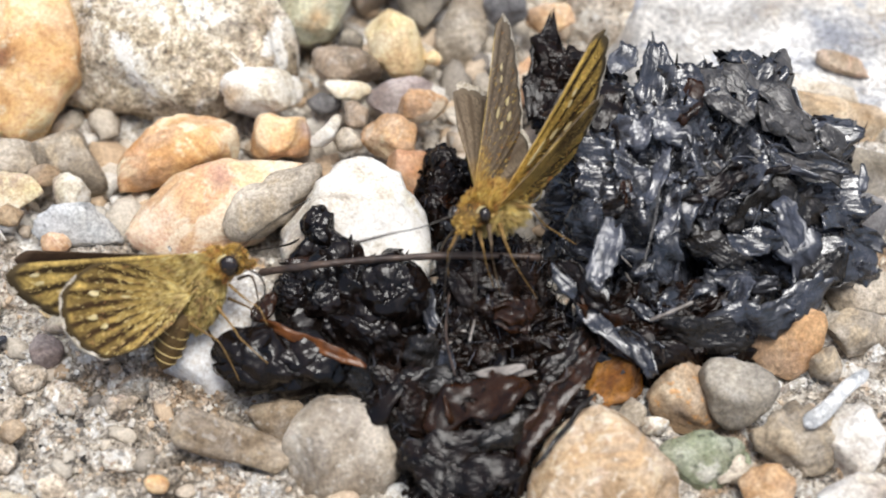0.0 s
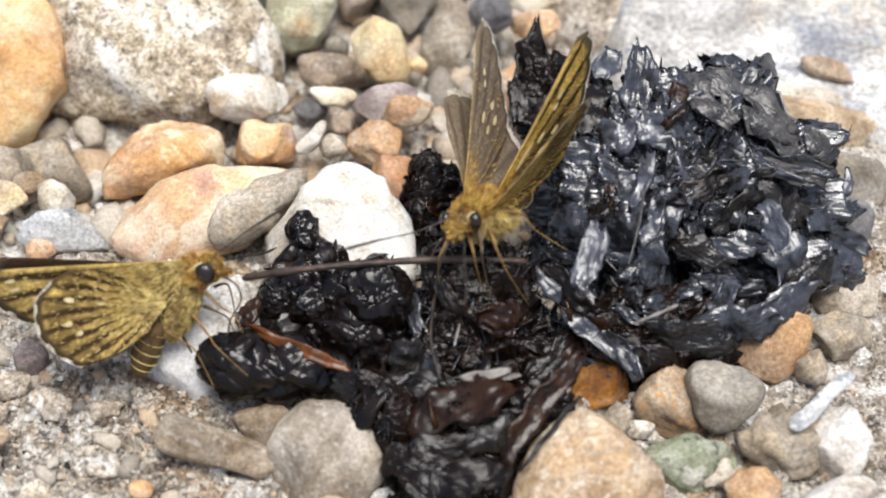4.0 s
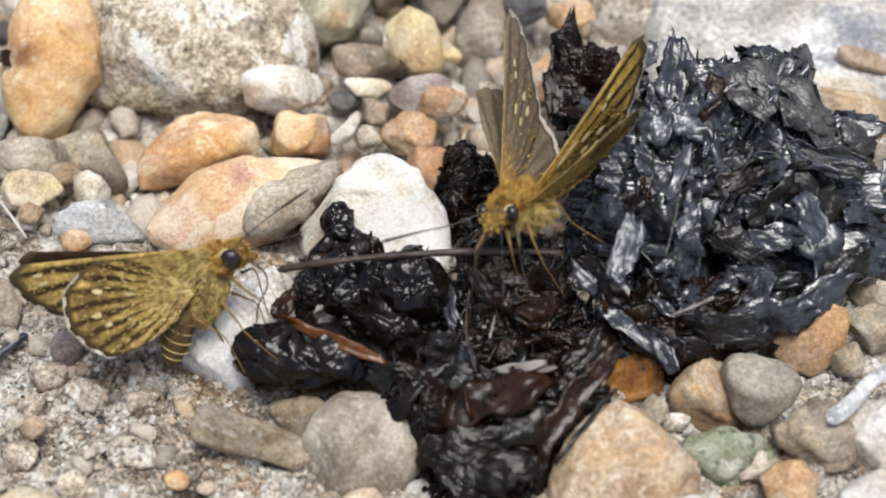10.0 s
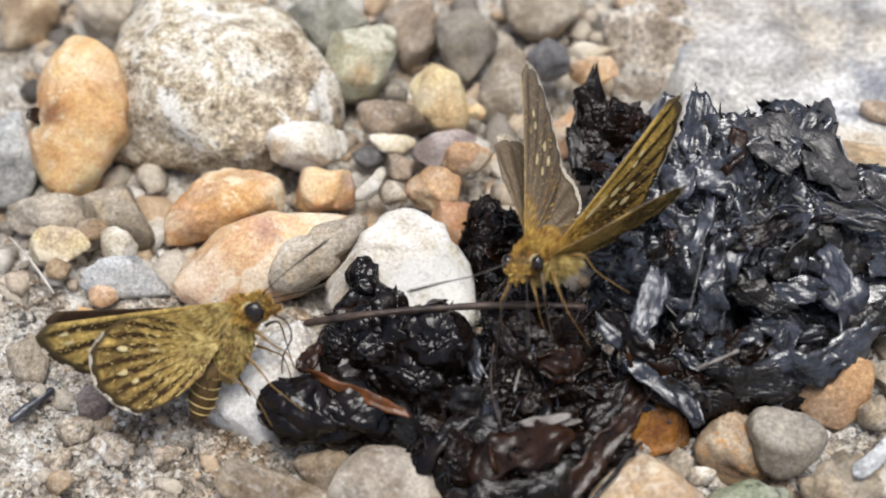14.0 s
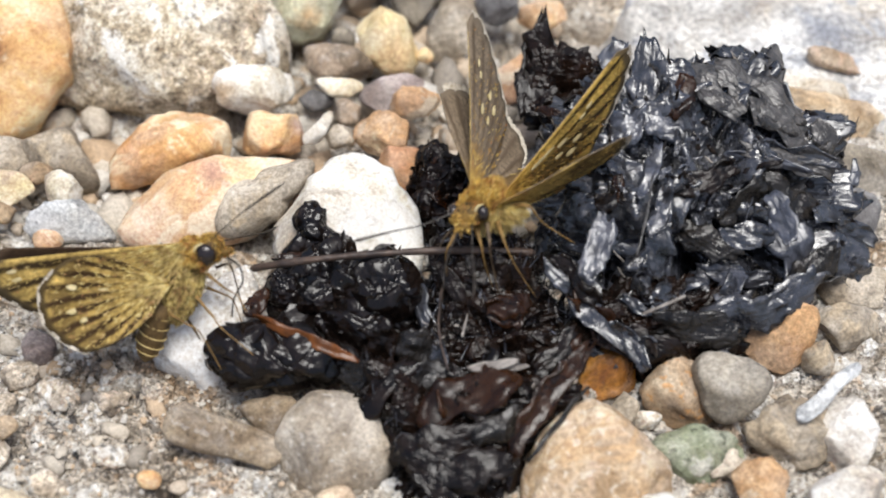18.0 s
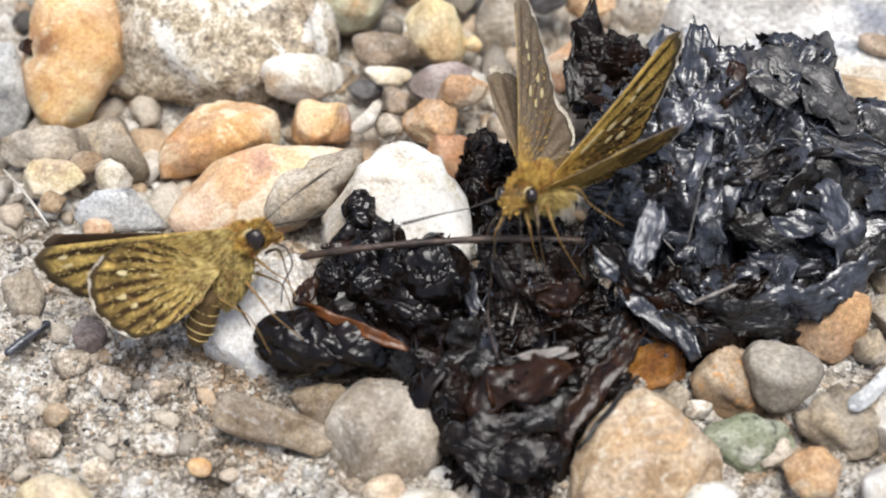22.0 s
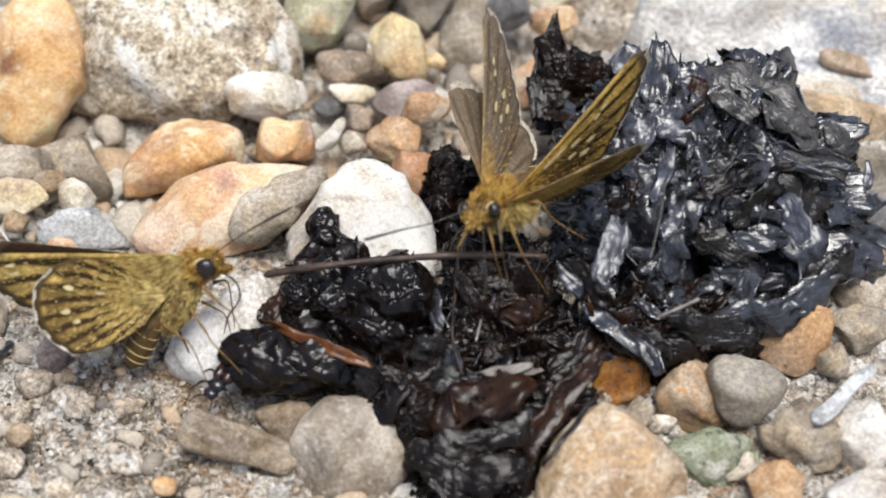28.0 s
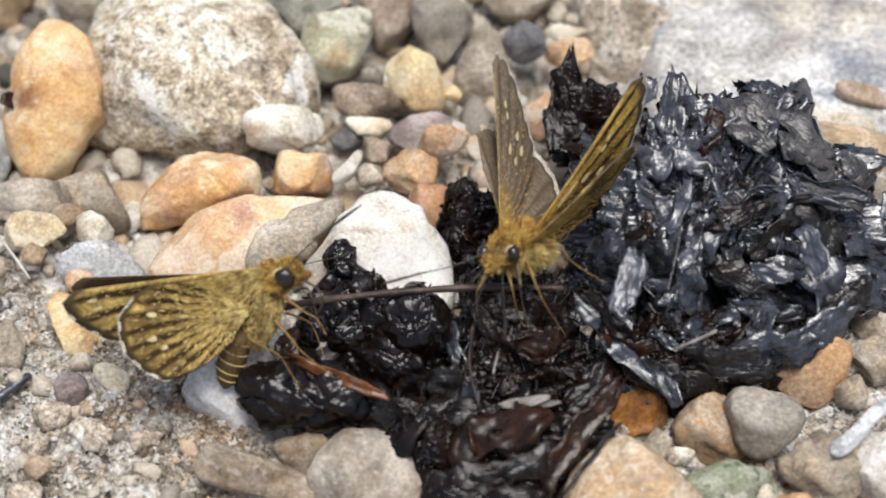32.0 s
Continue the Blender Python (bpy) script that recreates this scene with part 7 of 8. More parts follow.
for deg, rr, a, b, turn in ((27, 7.6, 0.42, 0.22, -20), (41, 7.9, 0.34, 0.22, -40), (48, 7.3, 0.28, 0.2, -45), (30, 5.2, 0.4, 0.09, -25)):
    wing_spot(near_hind, deg, rr, a, b, turn, -1, 0.12)
wing_scales(near_fore, FORE, 16.65, -1, FUR_OLIVE_HAIR, 51)
wing_scales(near_hind, HIND_SIDE, 10.3, -1, FUR_OLIVE_HAIR, 52)
limb("antenna", [(2.58, 3.56, 0.60), (4.74, 5.50, 0.80), (6.77, 7.05, 1.00), (8.25, 8.13, 1.20)], [0.06, 0.05, 0.05, 0.08, 0.13, 0.11, 0.04], HORN, left_skipper, "dark clubbed antenna")
limb("antenna", [(2.94, 2.73, -0.60), (4.47, 2.21, -3.00), (6.00, 1.48, -6.00), (6.77, 1.24, -8.00)], [0.06, 0.05, 0.05, 0.09, 0.12, 0.04], HORN, left_skipper, "dark clubbed antenna")
limb("proboscis", [(3.23, 1.79, 0.30), (4.39, 1.35, 1.00), (4.75, 0.22, 1.50), (3.99, -1.30, 1.50), (3.69, -3.06, 1.00)], [0.09, 0.08, 0.07, 0.06], HORN, left_skipper, "thin black proboscis bent downwards")
for pts, mat in (
    (((1.92, 0.60, 0.90), (3.28, -0.31, 1.60), (4.37, -0.69, 2.40), (5.09, -1.82, 3.00)), LEG),
    (((0.97, -1.23, 1.10), (2.38, -2.54, 2.20), (3.10, -3.15, 3.00), (5.56, -5.20, 3.60)), LEG),
    (((-1.19, -2.68, 1.10), (0.11, -3.11, 2.00), (1.39, -3.63, 2.80), (2.90, -6.59, 3.20)), LEG),
    (((2.38, 0.40, -0.80), (3.46, 0.49, -1.20), (3.94, -1.58, -1.50), (4.26, -3.76, -2.00)), LEG_DARK),
    (((1.62, -1.33, -0.90), (2.65, -2.07, -1.50), (3.56, -3.02, -2.00), (4.51, -4.87, 0.00)), LEG),
    (((-0.50, -3.29, -0.90), (0.50, -5.40, -1.20), (0.87, -6.53, -1.50), (1.40, -8.78, -2.00)), LEG_DARK),
):
    limb("leg", pts, [0.17, 0.11, 0.075, 0.06, 0.05, 0.04], mat, left_skipper, "slender ochre leg")

# the skipper on top of the dung, wings half open
right_skipper = tagged(new("skipper_butterfly"), "ochre-brown skipper butterfly with half-open wings, perched on the dung", "butterfly", "skippers")
right_skipper.matrix_world = pose(0.00533, -0.00923, 0.01450, 60, 0, 0)
thorax_r = blob("thorax", -0.2, 0.05, -0.40, 2.5, 1.25, 1.5, 50, FUR, right_skipper, "ochre furry thorax")
fur("thorax_fur", thorax_r, 6000, 0.7, (0.5, 0.9, -0.1), FUR_HAIR, thorax_r[0], 11, "dense ochre hair")
belly_r = blob("breast", 1.36, -0.55, -0.50, 1.9, 1.0, 1.4, 15, FUR_OLIVE, right_skipper, "paler furry breast")
fur("breast_fur", belly_r, 2600, 0.9, (0.3, -0.4, 0.2), FUR_OLIVE_HAIR, belly_r[0], 12)
head_r = blob("head", -1.02, -0.15, 0.90, 1.45, 0.98, 1.15, 25, FUR, right_skipper, "ochre furry head")
fur("head_fur", head_r, 1700, 0.18, (0.0, -0.1, 0.3), FUR_HAIR, head_r[0], 13)
blob("eye", 0.08, 0.22, 1.55, 0.52, 0.66, 0.6, 10, EYE, head_r[0], "dark brown compound eye", 0)
blob("eye", -2.15, -0.1, 0.60, 0.5, 0.7, 0.6, 10, EYE, head_r[0], "dark brown compound eye", 0)
limb("eye_rim", [(0.08 + 0.62 * math.cos(radians(a)), 0.22 + 0.76 * math.sin(radians(a)), 1.75) for a in (90, 125, 160, 200)], [0.03, 0.09, 0.09, 0.03], SPOT, head_r[0], "cream rim beside the eye")
palp_r = blob("palp", -1.45, -0.85, 1.75, 0.7, 0.45, 0.5, 30, FUR, right_skipper)
fur("palp_fur", palp_r, 200, 0.35, (-0.1, -0.5, 0.3), FUR_HAIR, palp_r[0], 14)
abdomen_r = skin("abdomen", [((0.98, -0.45, -2.00), 1.2, 1.3), ((2.43, -0.18, -4.00), 1.4, 1.4), ((3.69, -0.12, -6.00), 1.2, 1.3), ((4.75, -0.19, -8.00), 1.0, 1.0), ((5.42, -0.28, -9.50), 0.3, 0.3)], BELLY, right_skipper, "brown abdomen with pale rings")
for t_ in (0.3, 0.5, 0.7):
    c_ = Vector((0.98, -0.45, -2.00)) * (1 - t_) + Vector((5.02, -0.20, -8.50)) * t_
    d_ = (Vector((5.02, -0.20, -8.50)) - Vector((0.98, -0.45, -2.00))).normalized()
    s_ = d_.cross(Vector((0, 0, 1))).normalized()
    q_ = s_.cross(d_)
    v, f_ = tube([(c_ + (s_ * math.cos(a_) + q_ * math.sin(a_)) * 1.42) * MM for a_ in [2 * math.pi * i / 20 for i in range(21)]], [0.06 * MM] * 21, 6)
    child(mesh_object("ring", v, f_, RING), abdomen_r[0])
fore_a = wing("forewing", FORE, 15.7, [WING_UPPER, FORE_UNDER], right_skipper, "brown forewing upper side with cream spots", 0.3)
fore_b = wing("forewing", FORE, 17.3, [FORE_UNDER_DARK, WING_UPPER], right_skipper, "ochre forewing underside with cream spots", 0.3)
hind_a = wing("hindwing", HIND, 10.6, [WING_UPPER, WING_UNDER], right_skipper, "plain brown hindwing with a white fringe", 0.3)
hind_b = wing("hindwing", HIND, 12.8, [WING_UNDER, WING_UPPER], right_skipper, "ochre hindwing seen almost edge-on", 0.3)
fringe(fore_a, FORE, 15.7, 3, 38, 0.3, 4)
fringe(fore_b, FORE, 17.3, 3, 38, 0.3, 5)
fringe(hind_a, HIND, 10.6, 8, 70, 0.55, 6)
fringe(hind_b, HIND, 12.8, 8, 70, 0.5, 7)
for deg, rr, a, b, turn in ((6, 11.5, 0.35, 0.16, 0), (8, 10.6, 0.32, 0.15, 0), (18, 9.6, 0.45, 0.2, -15), (24, 8.8, 0.5, 0.24, -20), (12, 7.9, 0.5, 0.2, -12), (20, 7.4, 0.4, 0.18, -15)):
    wing_spot(fore_a, deg, rr, a, b, turn, 1, 0.36)
    wing_spot(fore_b, deg, rr, a * 1.2, b * 1.0, turn, 1, 0.36)
wing_spot(fore_b, 8, 5.5, 1.4, 0.16, -8, 1, 0.36)
wing_scales(fore_a, FORE, 15.7, 1, FUR_HAIR, 53, 450)
wing_scales(fore_b, FORE, 17.3, 1, FUR_HAIR, 54)
wing_scales(hind_b, HIND, 12.8, 1, FUR_HAIR, 55)
limb("antenna", [(-1.95, 0.25, 1.30), (-4.64, -0.60, 2.00), (-7.02, -0.79, 3.00), (-9.36, -1.07, 4.00), (-9.96, -1.14, 4.20)], [0.06, 0.05, 0.05, 0.1, 0.14, 0.04], HORN, right_skipper, "dark clubbed antenna")
limb("antenna", [(-0.8, -0.5, 1.80), (-0.77, -2.26, 4.00), (-0.71, -3.59, 6.50), (-0.88, -4.35, 8.00)], [0.06, 0.05, 0.05, 0.1, 0.04], HORN, right_skipper, "dark clubbed antenna")
limb("proboscis", [(-1.8, -1.1, 1.90), (-2.70, -3.26, 2.60), (-3.05, -5.99, 2.80), (-3.28, -9.68, 2.00)], [0.08, 0.07, 0.06, 0.05], HORN, right_skipper, "thin black proboscis reaching down to the dung")
for pts, mat in (
    (((-1.7, -0.9, 1.00), (-2.4, -2.0, 2.00), (-2.79, -3.01, 2.00), (-2.66, -5.48, 0.50)), LEG),
    (((0.40, -0.74, 1.20), (0.58, -1.86, 2.60), (0.70, -3.17, 2.20), (1.51, -7.16, 0.50)), LEG_DARK),
    (((1.29, -0.81, 1.00), (1.66, -1.63, 2.60), (2.60, -3.87, 2.20), (4.43, -7.31, 0.50)), LEG),
    (((2.42, 0.23, 0.00), (3.67, 0.58, 1.00), (4.83, -0.96, 0.60), (7.50, -3.06, -0.40)), LEG),
    (((-0.44, -1.23, 0.50), (-0.03, -2.46, 1.60), (0.31, -4.18, 1.40), (0.99, -6.64, 0.00)), LEG),
    (((-1.51, -1.38, -0.60), (-2.38, -2.23, -1.00), (-3.04, -3.33, -1.40), (-3.47, -5.00, -2.00)), LEG_DARK),
):
    limb("leg", pts, [0.24, 0.15, 0.09, 0.06, 0.05, 0.04], mat, right_skipper, "slender ochre leg with dark tip")

# the small black beetle that runs across the sand; its head points along local x
beetle = tagged(new("rove_beetle"), "small shiny black long-bodied beetle running over the sand", "beetle")
skin("abdomen", [((-3.25, 0.00, 1.35), 0.11, 0.11), ((-3.05, 0.00, 0.95), 0.28, 0.25), ((-2.92, 0.00, 0.60), 0.41, 0.34), ((-2.10, 0.00, 0.56), 0.60, 0.45), ((-1.05, 0.00, 0.60), 0.64, 0.49), ((-0.38, 0.00, 0.64), 0.60, 0.45)], BEETLE, beetle, "segmented black abdomen")
blob("wing_case", 0.22, 0.29, 0.75, 0.83, 0.38, 0.41, 0, BEETLE_RED, beetle, "short dark red wing case", 0)
blob("wing_case", 0.22, -0.29, 0.75, 0.83, 0.38, 0.41, 0, BEETLE_RED, beetle, "short dark red wing case", 0)
blob("pronotum", 1.31, 0.00, 0.71, 0.56, 0.52, 0.38, 0, BEETLE, beetle, "", 0)
blob("head", 2.06, 0.00, 0.68, 0.45, 0.45, 0.32, 0, BEETLE, beetle, "", 0)
for sy in (1, -1):
    for bx, ax in ((1.2, 1.8), (0.45, 0.38), (-0.15, -1.05)):
        limb("leg", ((bx, sy * 0.38, 0.52), ((bx + ax) / 2, sy * 0.8, 0.75), (ax, sy * 1.2, 0.38), (ax * 1.15, sy * 1.5, 0.02)), [0.12, 0.1, 0.07, 0.05], BEETLE, beetle)
    limb("antenna", ((2.4, sy * 0.22, 0.7), (2.85, sy * 0.52, 0.9), (3.4, sy * 0.68, 0.8)), [0.05, 0.05, 0.06], BEETLE, beetle)
for piece in beetle.children:
    piece.data.transform(Matrix.Diagonal((1.15, 1.4, 1.35, 1)))



# ---------------------------------------------------------------- what moves
def motions():
    walk(left_skipper, [
        (0, pose(-0.01695, -0.01335, 0.00895, 59.98, 1.73, -1.00)),
        (0.5, pose(-0.01708, -0.01340, 0.00887, 59.89, 4.66, -2.70)),
        (1, pose(-0.01747, -0.01350, 0.00869, 59.93, 3.62, -2.09)),
        (1.5, pose(-0.01765, -0.01354, 0.00862, 59.92, 3.92, -2.27)),
        (2, pose(-0.01771, -0.01358, 0.00854, 59.92, 3.98, -2.30)),
        (2.5, pose(-0.01776, -0.01353, 0.00863, 59.93, 3.60, -2.08)),
        (4.5, pose(-0.01759, -0.01340, 0.00885, 59.99, 1.68, -0.97)),
        (5, pose(-0.01767, -0.01325, 0.00911, 60.00, 0.87, -0.50)),
        (5.5, pose(-0.01789, -0.01323, 0.00915, 60.00, -0.10, 0.06)),
        (6, pose(-0.01792, -0.01324, 0.00914, 60.00, -0.05, 0.03)),
        (6.5, pose(-0.01803, -0.01325, 0.00912, 60.00, -0.24, 0.14)),
        (7, pose(-0.01809, -0.01326, 0.00910, 60.00, 0.07, -0.04)),
        (7.5, pose(-0.01810, -0.01326, 0.00910, 60.00, 0.03, -0.02)),
        (8, pose(-0.01811, -0.01327, 0.00909, 60.00, 0.07, -0.04)),
        (8.5, pose(-0.01806, -0.01325, 0.00912, 60.00, -0.14, 0.08)),
        (9, pose(-0.01824, -0.01332, 0.00900, 60.00, -0.00, 0.00)),
        (9.5, pose(-0.01823, -0.01330, 0.00904, 60.00, 0.12, -0.07)),
        (10, pose(-0.01828, -0.01328, 0.00906, 60.00, -0.04, 0.03)),
        (10.5, pose(-0.01841, -0.01327, 0.00908, 60.00, -0.72, 0.42)),
        (11, pose(-0.01838, -0.01327, 0.00909, 60.00, -0.76, 0.44)),
        (11.5, pose(-0.01829, -0.01324, 0.00914, 60.00, -0.61, 0.35)),
        (12, pose(-0.01832, -0.01326, 0.00910, 60.00, -0.59, 0.34)),
        (12.5, pose(-0.01833, -0.01326, 0.00911, 60.00, -0.69, 0.40)),
        (13, pose(-0.01838, -0.01327, 0.00909, 59.99, -1.12, 0.65)),
        (13.5, pose(-0.01840, -0.01331, 0.00902, 59.99, -1.04, 0.60)),
        (14, pose(-0.01836, -0.01326, 0.00910, 59.99, -1.70, 0.98)),
        (14.5, pose(-0.01831, -0.01327, 0.00909, 59.97, -2.26, 1.31)),
        (16.5, pose(-0.01785, -0.01313, 0.00933, 60.00, -0.71, 0.41)),
        (17, pose(-0.01792, -0.01314, 0.00931, 60.00, -0.38, 0.22)),
        (17.5, pose(-0.01803, -0.01312, 0.00934, 60.00, -0.42, 0.24)),
        (18, pose(-0.01805, -0.01312, 0.00934, 60.00, -0.32, 0.18)),
        (18.5, pose(-0.01817, -0.01318, 0.00924, 60.00, 0.23, -0.13)),
        (19, pose(-0.01817, -0.01317, 0.00927, 60.00, -0.09, 0.05)),
        (19.5, pose(-0.01821, -0.01316, 0.00927, 60.00, -0.37, 0.21)),
        (20, pose(-0.01792, -0.01299, 0.00956, 60.00, 0.97, -0.56)),
        (20.5, pose(-0.01753, -0.01287, 0.00978, 59.99, 1.11, -0.64)),
        (21, pose(-0.01756, -0.01285, 0.00982, 60.00, 0.58, -0.33)),
        (21.5, pose(-0.01794, -0.01295, 0.00963, 60.00, -0.52, 0.30)),
        (22, pose(-0.01807, -0.01299, 0.00957, 60.00, -0.54, 0.31)),
        (22.5, pose(-0.01814, -0.01300, 0.00955, 60.00, -0.61, 0.35)),
        (23, pose(-0.01813, -0.01301, 0.00954, 60.00, -0.18, 0.11)),
        (23.5, pose(-0.01812, -0.01298, 0.00959, 60.00, -0.49, 0.28)),
        (24, pose(-0.01817, -0.01301, 0.00953, 60.00, -0.08, 0.05)),
        (24.5, pose(-0.01816, -0.01299, 0.00956, 60.00, -0.27, 0.16)),
        (25, pose(-0.01817, -0.01300, 0.00955, 60.00, -0.17, 0.10)),
        (25.5, pose(-0.01836, -0.01302, 0.00952, 60.00, -0.07, 0.04)),
        (27.5, pose(-0.01924, -0.01325, 0.00912, 59.97, 2.62, -1.51)),
        (28, pose(-0.01941, -0.01333, 0.00897, 59.84, 5.71, -3.31)),
        (28.5, pose(-0.01922, -0.01332, 0.00899, 59.67, 8.09, -4.71)),
        (29, pose(-0.01864, -0.01303, 0.00950, 59.92, 4.08, -2.36)),
        (29.5, pose(-0.01473, -0.01249, 0.01043, 59.70, 7.67, -4.46)),
        (30, pose(-0.01464, -0.01248, 0.01046, 59.74, 7.20, -4.18)),
        (30.5, pose(-0.01471, -0.01250, 0.01042, 59.73, 7.27, -4.22)),
        (31, pose(-0.01462, -0.01260, 0.01024, 59.93, 3.65, -2.11)),
        (31.5, pose(-0.01472, -0.01260, 0.01024, 59.90, 4.48, -2.59)),
        (32, pose(-0.01423, -0.01255, 0.01033, 59.99, -1.26, 0.73)),
    ])
    walk(right_skipper, [
        (0, pose(0.00486, -0.00961, 0.01386, 60, 0, 0)),
        (0.5, pose(0.00483, -0.00965, 0.01377, 60, 0, 0)),
        (1, pose(0.00437, -0.00978, 0.01355, 60, 0, 0)),
        (1.5, pose(0.00447, -0.00993, 0.01329, 60, 0, 0)),
        (2, pose(0.00494, -0.00982, 0.01348, 60, 0, 0)),
        (2.5, pose(0.00498, -0.00978, 0.01356, 60, 0, 0)),
        (4.5, pose(0.00541, -0.00964, 0.01379, 60, 0, 0)),
        (5, pose(0.00534, -0.00961, 0.01386, 60, 0, 0)),
        (5.5, pose(0.00533, -0.00961, 0.01384, 60, 0, 0)),
        (6, pose(0.00537, -0.00959, 0.01388, 60, 0, 0)),
        (6.5, pose(0.00530, -0.00954, 0.01396, 60, 0, 0)),
        (7, pose(0.00536, -0.00959, 0.01389, 60, 0, 0)),
        (7.5, pose(0.00531, -0.00958, 0.01390, 60, 0, 0)),
        (8, pose(0.00539, -0.00961, 0.01385, 60, 0, 0)),
        (8.5, pose(0.00529, -0.00958, 0.01390, 60, 0, 0)),
        (9, pose(0.00475, -0.00984, 0.01346, 60, 0, 0)),
        (9.5, pose(0.00542, -0.00978, 0.01356, 60, 0, 0)),
        (10, pose(0.00545, -0.00972, 0.01366, 60, 0, 0)),
        (10.5, pose(0.00553, -0.00968, 0.01373, 60, 0, 0)),
        (11, pose(0.00551, -0.00958, 0.01389, 60, 0, 0)),
        (11.5, pose(0.00554, -0.00959, 0.01388, 60, 0, 0)),
        (12, pose(0.00555, -0.00958, 0.01389, 60, 0, 0)),
        (12.5, pose(0.00557, -0.00959, 0.01389, 60, 0, 0)),
        (13, pose(0.00553, -0.00959, 0.01389, 60, 0, 0)),
        (13.5, pose(0.00547, -0.00961, 0.01384, 60, 0, 0)),
        (14, pose(0.00553, -0.00958, 0.01390, 60, 0, 0)),
        (14.5, pose(0.00546, -0.00963, 0.01382, 60, 0, 0)),
        (16.5, pose(0.00471, -0.00982, 0.01349, 60, 0, 0)),
        (17, pose(0.00524, -0.00981, 0.01351, 60, 0, 0)),
        (17.5, pose(0.00540, -0.00978, 0.01356, 60, 0, 0)),
        (18, pose(0.00532, -0.00977, 0.01357, 60, 0, 0)),
        (18.5, pose(0.00546, -0.00971, 0.01367, 60, 0, 0)),
        (19, pose(0.00517, -0.00958, 0.01390, 60, 0, 0)),
        (19.5, pose(0.00520, -0.00958, 0.01390, 60, 0, 0)),
        (20, pose(0.00520, -0.00957, 0.01392, 60, 0, 0)),
        (20.5, pose(0.00519, -0.00956, 0.01394, 60, 0, 0)),
        (21, pose(0.00520, -0.00953, 0.01398, 60, 0, 0)),
        (21.5, pose(0.00518, -0.00954, 0.01397, 60, 0, 0)),
        (22, pose(0.00523, -0.00954, 0.01397, 60, 0, 0)),
        (22.5, pose(0.00515, -0.00953, 0.01398, 60, 0, 0)),
        (23, pose(0.00517, -0.00951, 0.01402, 60, 0, 0)),
        (23.5, pose(0.00511, -0.00947, 0.01408, 60, 0, 0)),
        (24, pose(0.00506, -0.00949, 0.01405, 60, 0, 0)),
        (24.5, pose(0.00511, -0.00946, 0.01411, 60, 0, 0)),
        (25, pose(0.00516, -0.00946, 0.01412, 60, 0, 0)),
        (25.5, pose(0.00526, -0.00950, 0.01404, 60, 0, 0)),
        (27.5, pose(0.00524, -0.00950, 0.01404, 60, 0, 0)),
        (28, pose(0.00518, -0.00947, 0.01408, 60, 0, 0)),
        (28.5, pose(0.00519, -0.00948, 0.01407, 60, 0, 0)),
        (29, pose(0.00520, -0.00948, 0.01408, 60, 0, 0)),
        (29.5, pose(0.00526, -0.00949, 0.01406, 60, 0, 0)),
        (30, pose(0.00474, -0.00971, 0.01367, 60, 0, 0)),
        (30.5, pose(0.00482, -0.00996, 0.01324, 60, 0, 0)),
        (31, pose(0.00521, -0.00993, 0.01330, 60, 0, 0)),
        (31.5, pose(0.00535, -0.00996, 0.01325, 60, 0, 0)),
        (32, pose(0.00534, -0.00994, 0.01327, 60, 0, 0)),
    ])
